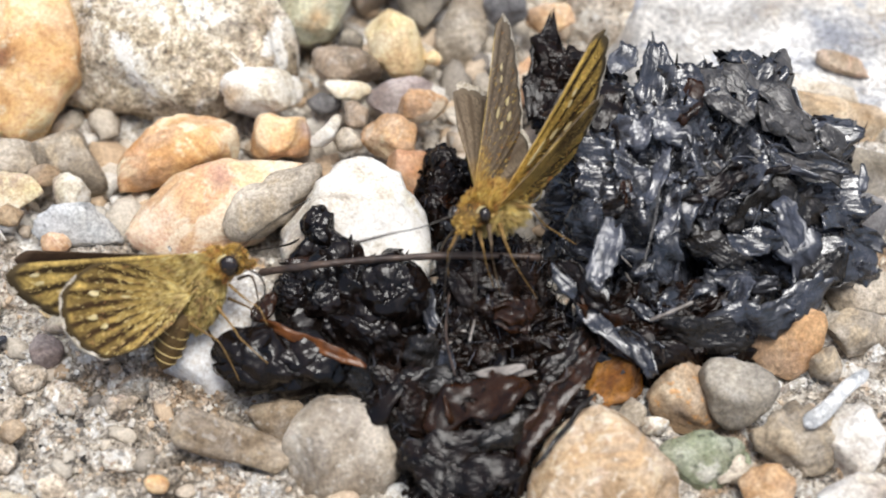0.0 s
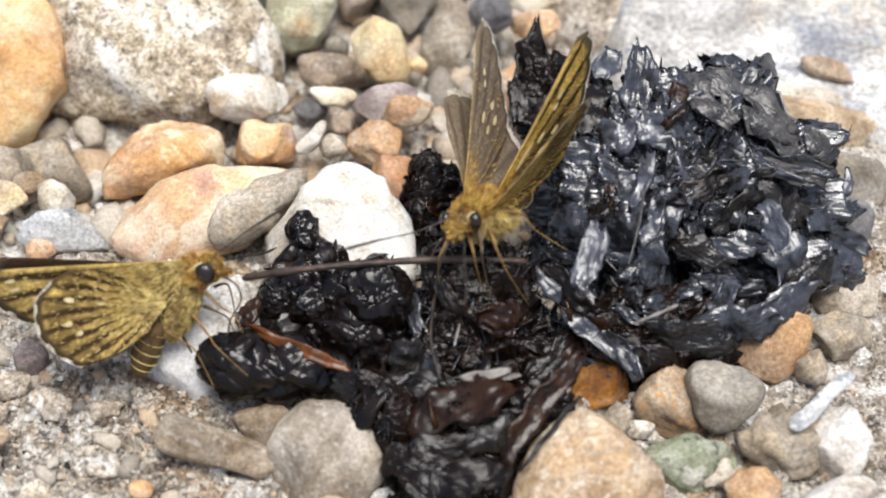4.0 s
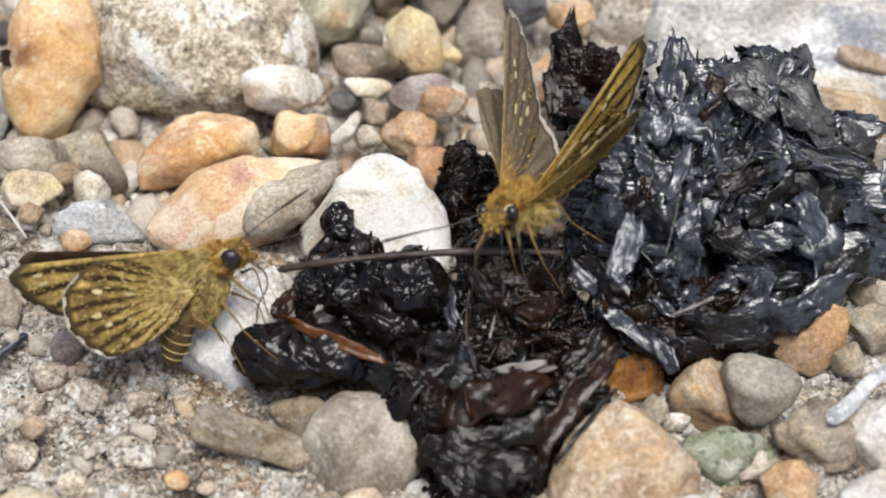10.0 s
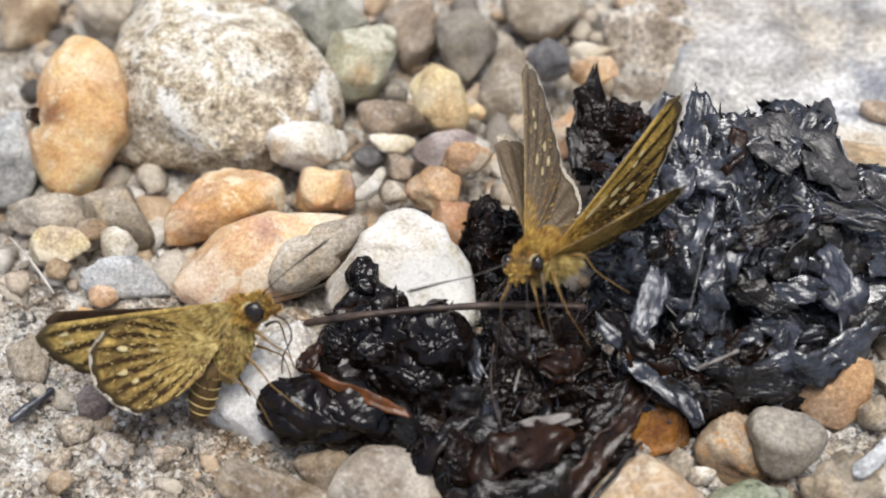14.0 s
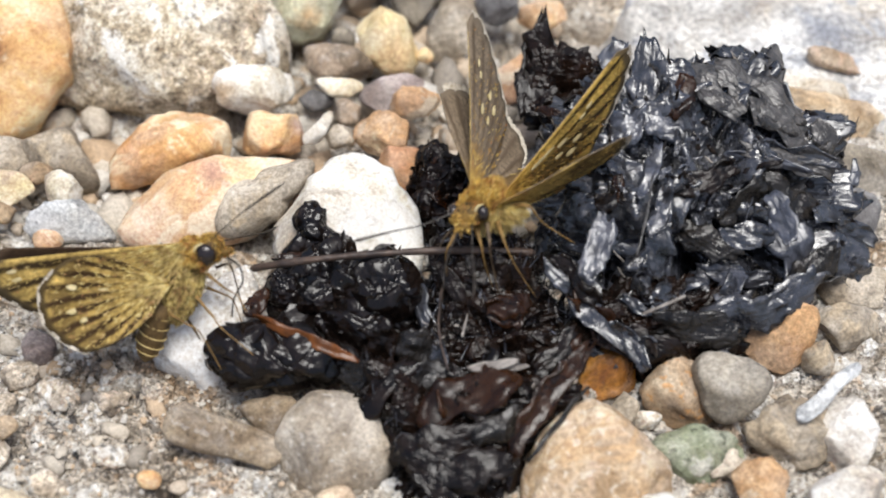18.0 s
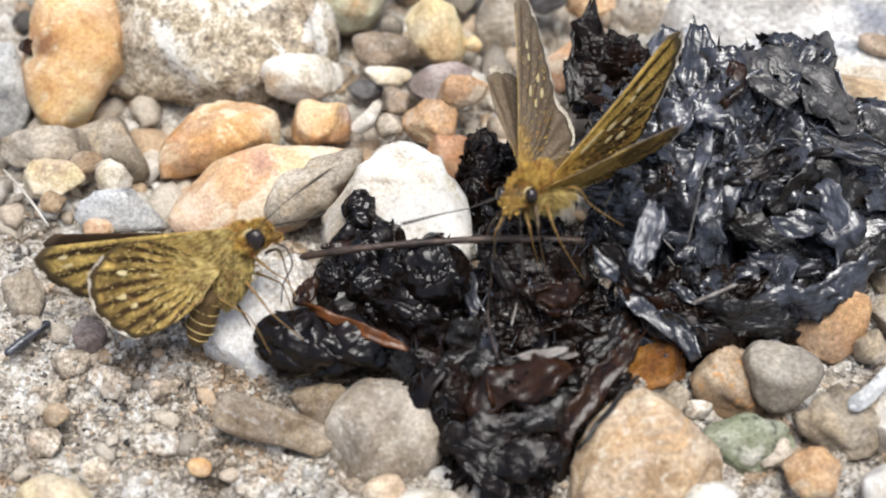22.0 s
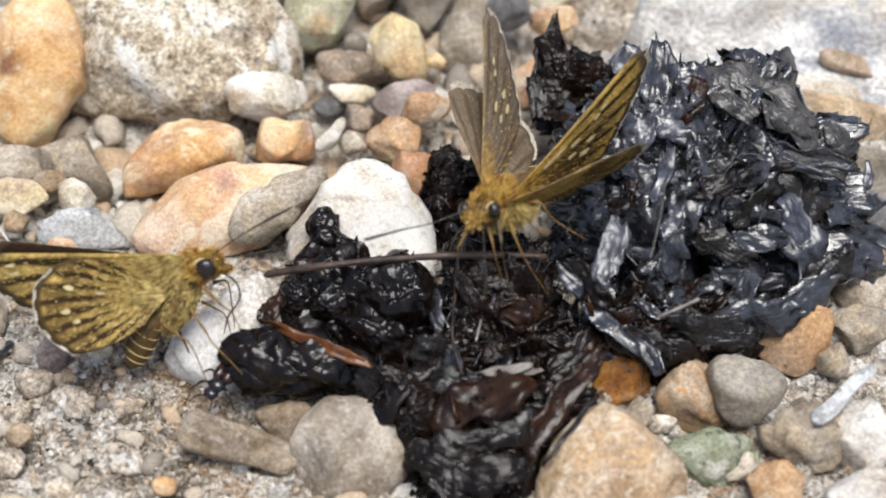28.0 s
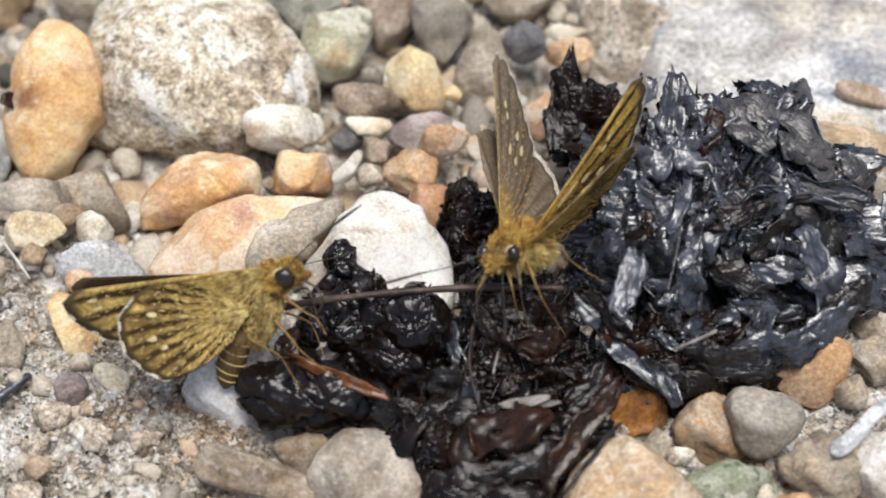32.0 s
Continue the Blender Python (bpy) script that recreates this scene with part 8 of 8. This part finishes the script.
    walk(fore_b, [
        (0, pose(0.00088, 0.00023, -0.00000, 46.30, 25.63, 56.33)),
        (0.5, pose(0.00088, 0.00023, -0.00000, 46.10, 25.51, 55.64)),
        (1, pose(0.00088, 0.00023, -0.00000, 47.24, 26.16, 59.48)),
        (1.5, pose(0.00088, 0.00023, -0.00000, 49.19, 27.06, 65.74)),
        (2, pose(0.00088, 0.00023, -0.00000, 47.89, 26.48, 61.59)),
        (2.5, pose(0.00088, 0.00023, -0.00000, 47.55, 26.32, 60.49)),
        (4.5, pose(0.00088, 0.00023, -0.00000, 46.66, 25.84, 57.53)),
        (5, pose(0.00088, 0.00023, -0.00000, 46.25, 25.60, 56.14)),
        (5.5, pose(0.00088, 0.00023, -0.00000, 45.81, 25.32, 54.63)),
        (6, pose(0.00088, 0.00023, -0.00000, 45.53, 25.14, 53.66)),
        (6.5, pose(0.00088, 0.00023, -0.00000, 45.17, 24.89, 52.38)),
        (7, pose(0.00088, 0.00023, -0.00000, 45.12, 24.86, 52.21)),
        (7.5, pose(0.00088, 0.00023, -0.00000, 44.74, 24.59, 50.85)),
        (8, pose(0.00088, 0.00023, -0.00000, 44.68, 24.54, 50.61)),
        (8.5, pose(0.00088, 0.00023, -0.00000, 44.42, 24.34, 49.66)),
        (9, pose(0.00088, 0.00023, -0.00000, 46.39, 25.68, 56.62)),
        (9.5, pose(0.00088, 0.00023, -0.00000, 45.85, 25.35, 54.78)),
        (10, pose(0.00088, 0.00023, -0.00000, 45.12, 24.86, 52.20)),
        (10.5, pose(0.00088, 0.00023, -0.00000, 44.89, 24.70, 51.39)),
        (11, pose(0.00088, 0.00023, -0.00000, 44.12, 24.11, 48.55)),
        (11.5, pose(0.00088, 0.00023, -0.00000, 44.12, 24.10, 48.53)),
        (12, pose(0.00088, 0.00023, -0.00000, 44.05, 24.05, 48.29)),
        (12.5, pose(0.00088, 0.00023, -0.00000, 43.99, 24.00, 48.04)),
        (13, pose(0.00088, 0.00023, -0.00000, 44.03, 24.04, 48.22)),
        (13.5, pose(0.00088, 0.00023, -0.00000, 43.90, 23.93, 47.73)),
        (14, pose(0.00088, 0.00023, -0.00000, 43.93, 23.95, 47.82)),
        (14.5, pose(0.00088, 0.00023, -0.00000, 43.86, 23.89, 47.55)),
        (16.5, pose(0.00088, 0.00023, -0.00000, 44.84, 24.66, 51.21)),
        (17, pose(0.00088, 0.00023, -0.00000, 44.23, 24.19, 48.95)),
        (17.5, pose(0.00088, 0.00023, -0.00000, 43.89, 23.92, 47.67)),
        (18, pose(0.00088, 0.00023, -0.00000, 43.66, 23.72, 46.78)),
        (18.5, pose(0.00088, 0.00023, -0.00000, 43.69, 23.75, 46.91)),
        (19, pose(0.00088, 0.00023, -0.00000, 43.59, 23.67, 46.54)),
        (19.5, pose(0.00088, 0.00023, -0.00000, 43.29, 23.39, 45.34)),
        (20, pose(0.00088, 0.00023, -0.00000, 43.25, 23.36, 45.20)),
        (20.5, pose(0.00088, 0.00023, -0.00000, 43.40, 23.49, 45.78)),
        (21, pose(0.00088, 0.00023, -0.00000, 43.38, 23.48, 45.72)),
        (21.5, pose(0.00088, 0.00023, -0.00000, 43.45, 23.54, 45.96)),
        (22, pose(0.00088, 0.00023, -0.00000, 43.46, 23.55, 46.02)),
        (22.5, pose(0.00088, 0.00023, -0.00000, 43.58, 23.65, 46.49)),
        (23, pose(0.00088, 0.00023, -0.00000, 43.68, 23.74, 46.87)),
        (23.5, pose(0.00088, 0.00023, -0.00000, 43.48, 23.56, 46.09)),
        (24, pose(0.00088, 0.00023, -0.00000, 43.45, 23.54, 45.99)),
        (24.5, pose(0.00088, 0.00023, -0.00000, 43.32, 23.42, 45.46)),
        (25, pose(0.00088, 0.00023, -0.00000, 43.33, 23.44, 45.53)),
        (25.5, pose(0.00088, 0.00023, -0.00000, 43.40, 23.49, 45.78)),
        (27.5, pose(0.00088, 0.00023, -0.00000, 43.69, 23.75, 46.92)),
        (28, pose(0.00088, 0.00023, -0.00000, 42.99, 23.12, 44.18)),
        (28.5, pose(0.00088, 0.00023, -0.00000, 42.99, 23.12, 44.18)),
        (29, pose(0.00088, 0.00023, -0.00000, 42.97, 23.10, 44.08)),
        (29.5, pose(0.00088, 0.00023, -0.00000, 43.08, 23.20, 44.52)),
        (30, pose(0.00088, 0.00023, -0.00000, 44.31, 24.26, 49.25)),
        (30.5, pose(0.00088, 0.00023, -0.00000, 46.96, 26.00, 58.54)),
        (31, pose(0.00088, 0.00023, -0.00000, 46.24, 25.59, 56.11)),
        (31.5, pose(0.00088, 0.00023, -0.00000, 45.60, 25.19, 53.90)),
        (32, pose(0.00088, 0.00023, -0.00000, 45.04, 24.80, 51.91)),
    ])
    walk(hind_b, [
        (0, pose(0.00103, 0.00077, 0.00130, 67.15, 12.49, 46.91)),
        (0.5, pose(0.00103, 0.00077, 0.00130, 67.00, 12.35, 46.31)),
        (1, pose(0.00103, 0.00077, 0.00130, 67.95, 13.18, 49.95)),
        (1.5, pose(0.00103, 0.00077, 0.00130, 70.36, 14.87, 58.44)),
        (2, pose(0.00103, 0.00077, 0.00130, 69.02, 14.00, 53.83)),
        (2.5, pose(0.00103, 0.00077, 0.00130, 68.69, 13.76, 52.67)),
        (4.5, pose(0.00103, 0.00077, 0.00130, 66.82, 12.18, 45.62)),
        (5, pose(0.00103, 0.00077, 0.00130, 66.14, 11.50, 42.86)),
        (5.5, pose(0.00103, 0.00077, 0.00130, 65.76, 11.09, 41.26)),
        (6, pose(0.00103, 0.00077, 0.00130, 65.23, 10.47, 38.93)),
        (6.5, pose(0.00103, 0.00077, 0.00130, 64.84, 9.98, 37.15)),
        (7, pose(0.00103, 0.00077, 0.00130, 64.80, 9.93, 36.97)),
        (7.5, pose(0.00103, 0.00077, 0.00130, 64.49, 9.51, 35.50)),
        (8, pose(0.00103, 0.00077, 0.00130, 64.34, 9.29, 34.74)),
        (8.5, pose(0.00103, 0.00077, 0.00130, 63.66, 8.26, 31.25)),
        (9, pose(0.00103, 0.00077, 0.00130, 66.03, 11.38, 42.40)),
        (9.5, pose(0.00103, 0.00077, 0.00130, 66.10, 11.45, 42.68)),
        (10, pose(0.00103, 0.00077, 0.00130, 65.47, 10.75, 39.98)),
        (10.5, pose(0.00103, 0.00077, 0.00130, 64.91, 10.06, 37.46)),
        (11, pose(0.00103, 0.00077, 0.00130, 63.35, 7.74, 29.56)),
        (11.5, pose(0.00103, 0.00077, 0.00130, 63.44, 7.89, 30.03)),
        (12, pose(0.00103, 0.00077, 0.00130, 63.53, 8.04, 30.53)),
        (12.5, pose(0.00103, 0.00077, 0.00130, 63.37, 7.77, 29.66)),
        (13, pose(0.00103, 0.00077, 0.00130, 63.34, 7.71, 29.46)),
        (13.5, pose(0.00103, 0.00077, 0.00130, 63.13, 7.34, 28.28)),
        (14, pose(0.00103, 0.00077, 0.00130, 63.05, 7.19, 27.78)),
        (14.5, pose(0.00103, 0.00077, 0.00130, 63.04, 7.17, 27.74)),
        (16.5, pose(0.00103, 0.00077, 0.00130, 63.00, 7.10, 27.49)),
        (17, pose(0.00103, 0.00077, 0.00130, 63.10, 7.28, 28.09)),
        (17.5, pose(0.00103, 0.00077, 0.00130, 63.05, 7.20, 27.81)),
        (18, pose(0.00103, 0.00077, 0.00130, 63.03, 7.16, 27.71)),
        (18.5, pose(0.00103, 0.00077, 0.00130, 62.82, 6.75, 26.40)),
        (19, pose(0.00103, 0.00077, 0.00130, 62.41, 5.88, 23.72)),
        (19.5, pose(0.00103, 0.00077, 0.00130, 62.36, 5.75, 23.34)),
        (20, pose(0.00103, 0.00077, 0.00130, 62.30, 5.62, 22.94)),
        (20.5, pose(0.00103, 0.00077, 0.00130, 62.26, 5.52, 22.63)),
        (21, pose(0.00103, 0.00077, 0.00130, 62.34, 5.70, 23.19)),
        (21.5, pose(0.00103, 0.00077, 0.00130, 62.48, 6.02, 24.16)),
        (22, pose(0.00103, 0.00077, 0.00130, 62.60, 6.29, 25.00)),
        (22.5, pose(0.00103, 0.00077, 0.00130, 62.66, 6.42, 25.40)),
        (23, pose(0.00103, 0.00077, 0.00130, 62.64, 6.37, 25.22)),
        (23.5, pose(0.00103, 0.00077, 0.00130, 62.57, 6.23, 24.78)),
        (24, pose(0.00103, 0.00077, 0.00130, 62.68, 6.46, 25.52)),
        (24.5, pose(0.00103, 0.00077, 0.00130, 62.63, 6.36, 25.21)),
        (25, pose(0.00103, 0.00077, 0.00130, 62.66, 6.42, 25.40)),
        (25.5, pose(0.00103, 0.00077, 0.00130, 62.87, 6.84, 26.70)),
        (27.5, pose(0.00103, 0.00077, 0.00130, 62.54, 6.17, 24.62)),
        (28, pose(0.00103, 0.00077, 0.00130, 62.35, 5.75, 23.32)),
        (28.5, pose(0.00103, 0.00077, 0.00130, 62.40, 5.85, 23.63)),
        (29, pose(0.00103, 0.00077, 0.00130, 62.45, 5.97, 24.01)),
        (29.5, pose(0.00103, 0.00077, 0.00130, 62.58, 6.24, 24.83)),
        (30.5, pose(0.00103, 0.00077, 0.00130, 67.61, 12.90, 48.68)),
        (31, pose(0.00103, 0.00077, 0.00130, 67.30, 12.62, 47.47)),
        (31.5, pose(0.00103, 0.00077, 0.00130, 66.71, 12.07, 45.16)),
        (32, pose(0.00103, 0.00077, 0.00130, 65.98, 11.32, 42.17)),
    ])
    walk(fore_a, [
        (0, pose(-0.00089, 0.00070, 0.00000, 56.20, 31.43, 80.78)),
        (0.5, pose(-0.00089, 0.00070, 0.00000, 56.20, 31.43, 80.79)),
        (1, pose(-0.00089, 0.00070, 0.00000, 56.73, 31.50, 82.33)),
        (1.5, pose(-0.00089, 0.00070, 0.00000, 56.60, 31.48, 81.94)),
        (2, pose(-0.00089, 0.00070, 0.00000, 56.43, 31.46, 81.47)),
        (2.5, pose(-0.00089, 0.00070, 0.00000, 56.54, 31.47, 81.78)),
        (4.5, pose(-0.00089, 0.00070, 0.00000, 57.86, 31.60, 85.56)),
        (5, pose(-0.00089, 0.00070, 0.00000, 58.24, 31.62, 86.66)),
        (5.5, pose(-0.00089, 0.00070, 0.00000, 58.06, 31.61, 86.15)),
        (6, pose(-0.00089, 0.00070, 0.00000, 58.28, 31.62, 86.79)),
        (6.5, pose(-0.00089, 0.00070, 0.00000, 58.29, 31.62, 86.80)),
        (7, pose(-0.00089, 0.00070, 0.00000, 58.28, 31.62, 86.77)),
        (7.5, pose(-0.00089, 0.00070, 0.00000, 58.30, 31.62, 86.83)),
        (8, pose(-0.00089, 0.00070, 0.00000, 58.48, 31.63, 87.34)),
        (8.5, pose(-0.00089, 0.00070, 0.00000, 58.49, 31.63, 87.37)),
        (9, pose(-0.00089, 0.00070, 0.00000, 59.88, 31.64, 91.36)),
        (9.5, pose(-0.00089, 0.00070, 0.00000, 59.25, 31.65, 89.55)),
        (10, pose(-0.00089, 0.00070, 0.00000, 58.55, 31.63, 87.55)),
        (10.5, pose(-0.00089, 0.00070, 0.00000, 58.83, 31.64, 88.37)),
        (11, pose(-0.00089, 0.00070, 0.00000, 58.82, 31.64, 88.34)),
        (11.5, pose(-0.00089, 0.00070, 0.00000, 59.12, 31.65, 89.18)),
        (12, pose(-0.00089, 0.00070, 0.00000, 59.22, 31.65, 89.48)),
        (12.5, pose(-0.00089, 0.00070, 0.00000, 59.19, 31.65, 89.37)),
        (13, pose(-0.00089, 0.00070, 0.00000, 59.34, 31.65, 89.80)),
        (13.5, pose(-0.00089, 0.00070, 0.00000, 59.27, 31.65, 89.61)),
        (14, pose(-0.00089, 0.00070, 0.00000, 59.45, 31.65, 90.14)),
        (14.5, pose(-0.00089, 0.00070, 0.00000, 59.45, 31.65, 90.13)),
        (16.5, pose(-0.00089, 0.00070, 0.00000, 60.42, 31.63, 92.90)),
        (17, pose(-0.00089, 0.00070, 0.00000, 60.38, 31.63, 92.80)),
        (17.5, pose(-0.00089, 0.00070, 0.00000, 59.53, 31.65, 90.36)),
        (18, pose(-0.00089, 0.00070, 0.00000, 59.53, 31.65, 90.36)),
        (18.5, pose(-0.00089, 0.00070, 0.00000, 59.64, 31.65, 90.67)),
        (19, pose(-0.00089, 0.00070, 0.00000, 59.58, 31.65, 90.49)),
        (19.5, pose(-0.00089, 0.00070, 0.00000, 59.56, 31.65, 90.44)),
        (20, pose(-0.00089, 0.00070, 0.00000, 59.73, 31.65, 90.92)),
        (20.5, pose(-0.00089, 0.00070, 0.00000, 59.73, 31.65, 90.92)),
        (21, pose(-0.00089, 0.00070, 0.00000, 59.73, 31.65, 90.92)),
        (21.5, pose(-0.00089, 0.00070, 0.00000, 59.75, 31.65, 91.00)),
        (22, pose(-0.00089, 0.00070, 0.00000, 59.64, 31.65, 90.66)),
        (22.5, pose(-0.00089, 0.00070, 0.00000, 59.53, 31.65, 90.35)),
        (23, pose(-0.00089, 0.00070, 0.00000, 59.01, 31.64, 88.87)),
        (23.5, pose(-0.00089, 0.00070, 0.00000, 58.84, 31.64, 88.39)),
        (24, pose(-0.00089, 0.00070, 0.00000, 58.56, 31.63, 87.58)),
        (24.5, pose(-0.00089, 0.00070, 0.00000, 58.35, 31.62, 86.97)),
        (25, pose(-0.00089, 0.00070, 0.00000, 58.32, 31.62, 86.89)),
        (25.5, pose(-0.00089, 0.00070, 0.00000, 58.58, 31.63, 87.64)),
        (27.5, pose(-0.00089, 0.00070, 0.00000, 58.54, 31.63, 87.52)),
        (28, pose(-0.00089, 0.00070, 0.00000, 58.79, 31.64, 88.24)),
        (28.5, pose(-0.00089, 0.00070, 0.00000, 58.64, 31.64, 87.81)),
        (29, pose(-0.00089, 0.00070, 0.00000, 58.91, 31.64, 88.58)),
        (29.5, pose(-0.00089, 0.00070, 0.00000, 59.09, 31.65, 89.11)),
        (30, pose(-0.00089, 0.00070, 0.00000, 59.73, 31.65, 90.94)),
        (30.5, pose(-0.00089, 0.00070, 0.00000, 59.93, 31.64, 91.49)),
        (31, pose(-0.00089, 0.00070, 0.00000, 59.35, 31.65, 89.84)),
        (31.5, pose(-0.00089, 0.00070, 0.00000, 59.41, 31.65, 90.01)),
        (32, pose(-0.00089, 0.00070, 0.00000, 59.94, 31.64, 91.53)),
    ])
    walk(hind_a, [
        (0, pose(-0.00050, 0.00083, -0.00100, 56.10, 36.11, 107.73)),
        (0.5, pose(-0.00050, 0.00083, -0.00100, 56.17, 36.09, 107.95)),
        (1, pose(-0.00050, 0.00083, -0.00100, 55.73, 36.20, 106.66)),
        (1.5, pose(-0.00050, 0.00083, -0.00100, 54.69, 36.43, 103.67)),
        (2, pose(-0.00050, 0.00083, -0.00100, 55.25, 36.31, 105.29)),
        (2.5, pose(-0.00050, 0.00083, -0.00100, 55.40, 36.28, 105.70)),
        (4.5, pose(-0.00050, 0.00083, -0.00100, 56.25, 36.07, 108.19)),
        (5, pose(-0.00050, 0.00083, -0.00100, 56.59, 35.97, 109.17)),
        (5.5, pose(-0.00050, 0.00083, -0.00100, 56.78, 35.92, 109.75)),
        (6, pose(-0.00050, 0.00083, -0.00100, 57.06, 35.83, 110.58)),
        (6.5, pose(-0.00050, 0.00083, -0.00100, 57.28, 35.77, 111.22)),
        (7, pose(-0.00050, 0.00083, -0.00100, 57.30, 35.76, 111.29)),
        (7.5, pose(-0.00050, 0.00083, -0.00100, 57.48, 35.70, 111.82)),
        (8, pose(-0.00050, 0.00083, -0.00100, 57.57, 35.67, 112.09)),
        (8.5, pose(-0.00050, 0.00083, -0.00100, 57.99, 35.53, 113.35)),
        (9, pose(-0.00050, 0.00083, -0.00100, 56.64, 35.96, 109.34)),
        (9.5, pose(-0.00050, 0.00083, -0.00100, 56.61, 35.97, 109.24)),
        (10, pose(-0.00050, 0.00083, -0.00100, 56.94, 35.87, 110.21)),
        (10.5, pose(-0.00050, 0.00083, -0.00100, 57.24, 35.78, 111.11)),
        (11, pose(-0.00050, 0.00083, -0.00100, 58.19, 35.46, 113.96)),
        (11.5, pose(-0.00050, 0.00083, -0.00100, 58.14, 35.48, 113.79)),
        (12, pose(-0.00050, 0.00083, -0.00100, 58.08, 35.50, 113.61)),
        (12.5, pose(-0.00050, 0.00083, -0.00100, 58.18, 35.46, 113.92)),
        (13, pose(-0.00050, 0.00083, -0.00100, 58.20, 35.46, 113.99)),
        (13.5, pose(-0.00050, 0.00083, -0.00100, 58.34, 35.40, 114.42)),
        (14, pose(-0.00050, 0.00083, -0.00100, 58.40, 35.38, 114.60)),
        (14.5, pose(-0.00050, 0.00083, -0.00100, 58.41, 35.38, 114.62)),
        (16.5, pose(-0.00050, 0.00083, -0.00100, 58.44, 35.37, 114.71)),
        (17, pose(-0.00050, 0.00083, -0.00100, 58.37, 35.40, 114.49)),
        (17.5, pose(-0.00050, 0.00083, -0.00100, 58.40, 35.38, 114.59)),
        (18, pose(-0.00050, 0.00083, -0.00100, 58.41, 35.38, 114.63)),
        (18.5, pose(-0.00050, 0.00083, -0.00100, 58.57, 35.32, 115.11)),
        (19, pose(-0.00050, 0.00083, -0.00100, 58.89, 35.19, 116.08)),
        (19.5, pose(-0.00050, 0.00083, -0.00100, 58.93, 35.18, 116.22)),
        (20, pose(-0.00050, 0.00083, -0.00100, 58.98, 35.16, 116.36)),
        (20.5, pose(-0.00050, 0.00083, -0.00100, 59.02, 35.14, 116.48)),
        (21, pose(-0.00050, 0.00083, -0.00100, 58.95, 35.17, 116.27)),
        (21.5, pose(-0.00050, 0.00083, -0.00100, 58.83, 35.22, 115.92)),
        (22, pose(-0.00050, 0.00083, -0.00100, 58.74, 35.25, 115.62)),
        (22.5, pose(-0.00050, 0.00083, -0.00100, 58.69, 35.27, 115.47)),
        (23, pose(-0.00050, 0.00083, -0.00100, 58.71, 35.27, 115.53)),
        (23.5, pose(-0.00050, 0.00083, -0.00100, 58.76, 35.24, 115.69)),
        (24, pose(-0.00050, 0.00083, -0.00100, 58.67, 35.28, 115.43)),
        (24.5, pose(-0.00050, 0.00083, -0.00100, 58.71, 35.26, 115.54)),
        (25, pose(-0.00050, 0.00083, -0.00100, 58.69, 35.27, 115.47)),
        (25.5, pose(-0.00050, 0.00083, -0.00100, 58.53, 35.33, 115.00)),
        (27.5, pose(-0.00050, 0.00083, -0.00100, 58.78, 35.24, 115.75)),
        (28, pose(-0.00050, 0.00083, -0.00100, 58.93, 35.18, 116.22)),
        (28.5, pose(-0.00050, 0.00083, -0.00100, 58.90, 35.19, 116.11)),
        (29, pose(-0.00050, 0.00083, -0.00100, 58.85, 35.21, 115.98)),
        (29.5, pose(-0.00050, 0.00083, -0.00100, 58.76, 35.25, 115.68)),
        (30.5, pose(-0.00050, 0.00083, -0.00100, 55.88, 36.16, 107.11)),
        (31, pose(-0.00050, 0.00083, -0.00100, 56.03, 36.12, 107.53)),
        (31.5, pose(-0.00050, 0.00083, -0.00100, 56.31, 36.05, 108.35)),
        (32, pose(-0.00050, 0.00083, -0.00100, 56.67, 35.95, 109.42)),
    ])
    walk(beetle, [
        (0, pose(-0.00679, -0.01408, 0.00050, 0, 0, 150)),
        (26.5, pose(-0.00937, -0.01320, 0.00050, 0, 0, 150)),
        (27.2, pose(-0.01260, -0.01419, 0.00300, 0, 0, 150)),
        (27.5, pose(-0.01601, -0.01434, 0.00550, 0, 0, 165)),
        (27.7, pose(-0.01595, -0.01528, 0.00500, 0, 0, 200)),
        (28, pose(-0.01591, -0.01797, 0.00320, 0, 0, 240)),
        (28.2, pose(-0.01698, -0.01928, 0.00200, 0, 0, 215)),
        (28.4, pose(-0.01850, -0.01948, 0.00160, 0, 0, 178)),
        (28.6, pose(-0.02107, -0.01786, 0.00140, 0, 0, 155)),
        (28.8, pose(-0.02666, -0.01433, 0.00120, 0, 0, 150)),
        (29, pose(-0.03066, -0.00764, 0.00140, 0, 0, 115)),
        (29.2, pose(-0.03305, 0.00003, 0.00180, 0, 0, 140)),
        (29.4, pose(-0.03614, -0.00024, 0.00160, 0, 0, 150)),
        (29.6, pose(-0.03740, 0.00367, 0.00180, 0, 0, 95)),
        (29.8, pose(-0.03807, 0.00656, 0.00250, 0, 0, 95)),
        (30, pose(-0.03822, 0.00935, 0.00550, 0, 0, 100)),
        (30.2, pose(-0.04122, 0.01413, 0.00500, 0, 0, 125)),
        (30.5, pose(-0.04755, 0.02025, 0.00400, 0, 0, 160)),
        (32, pose(-0.05208, 0.02590, 0.00150, 0, 0, 160)),
    ])


motions()
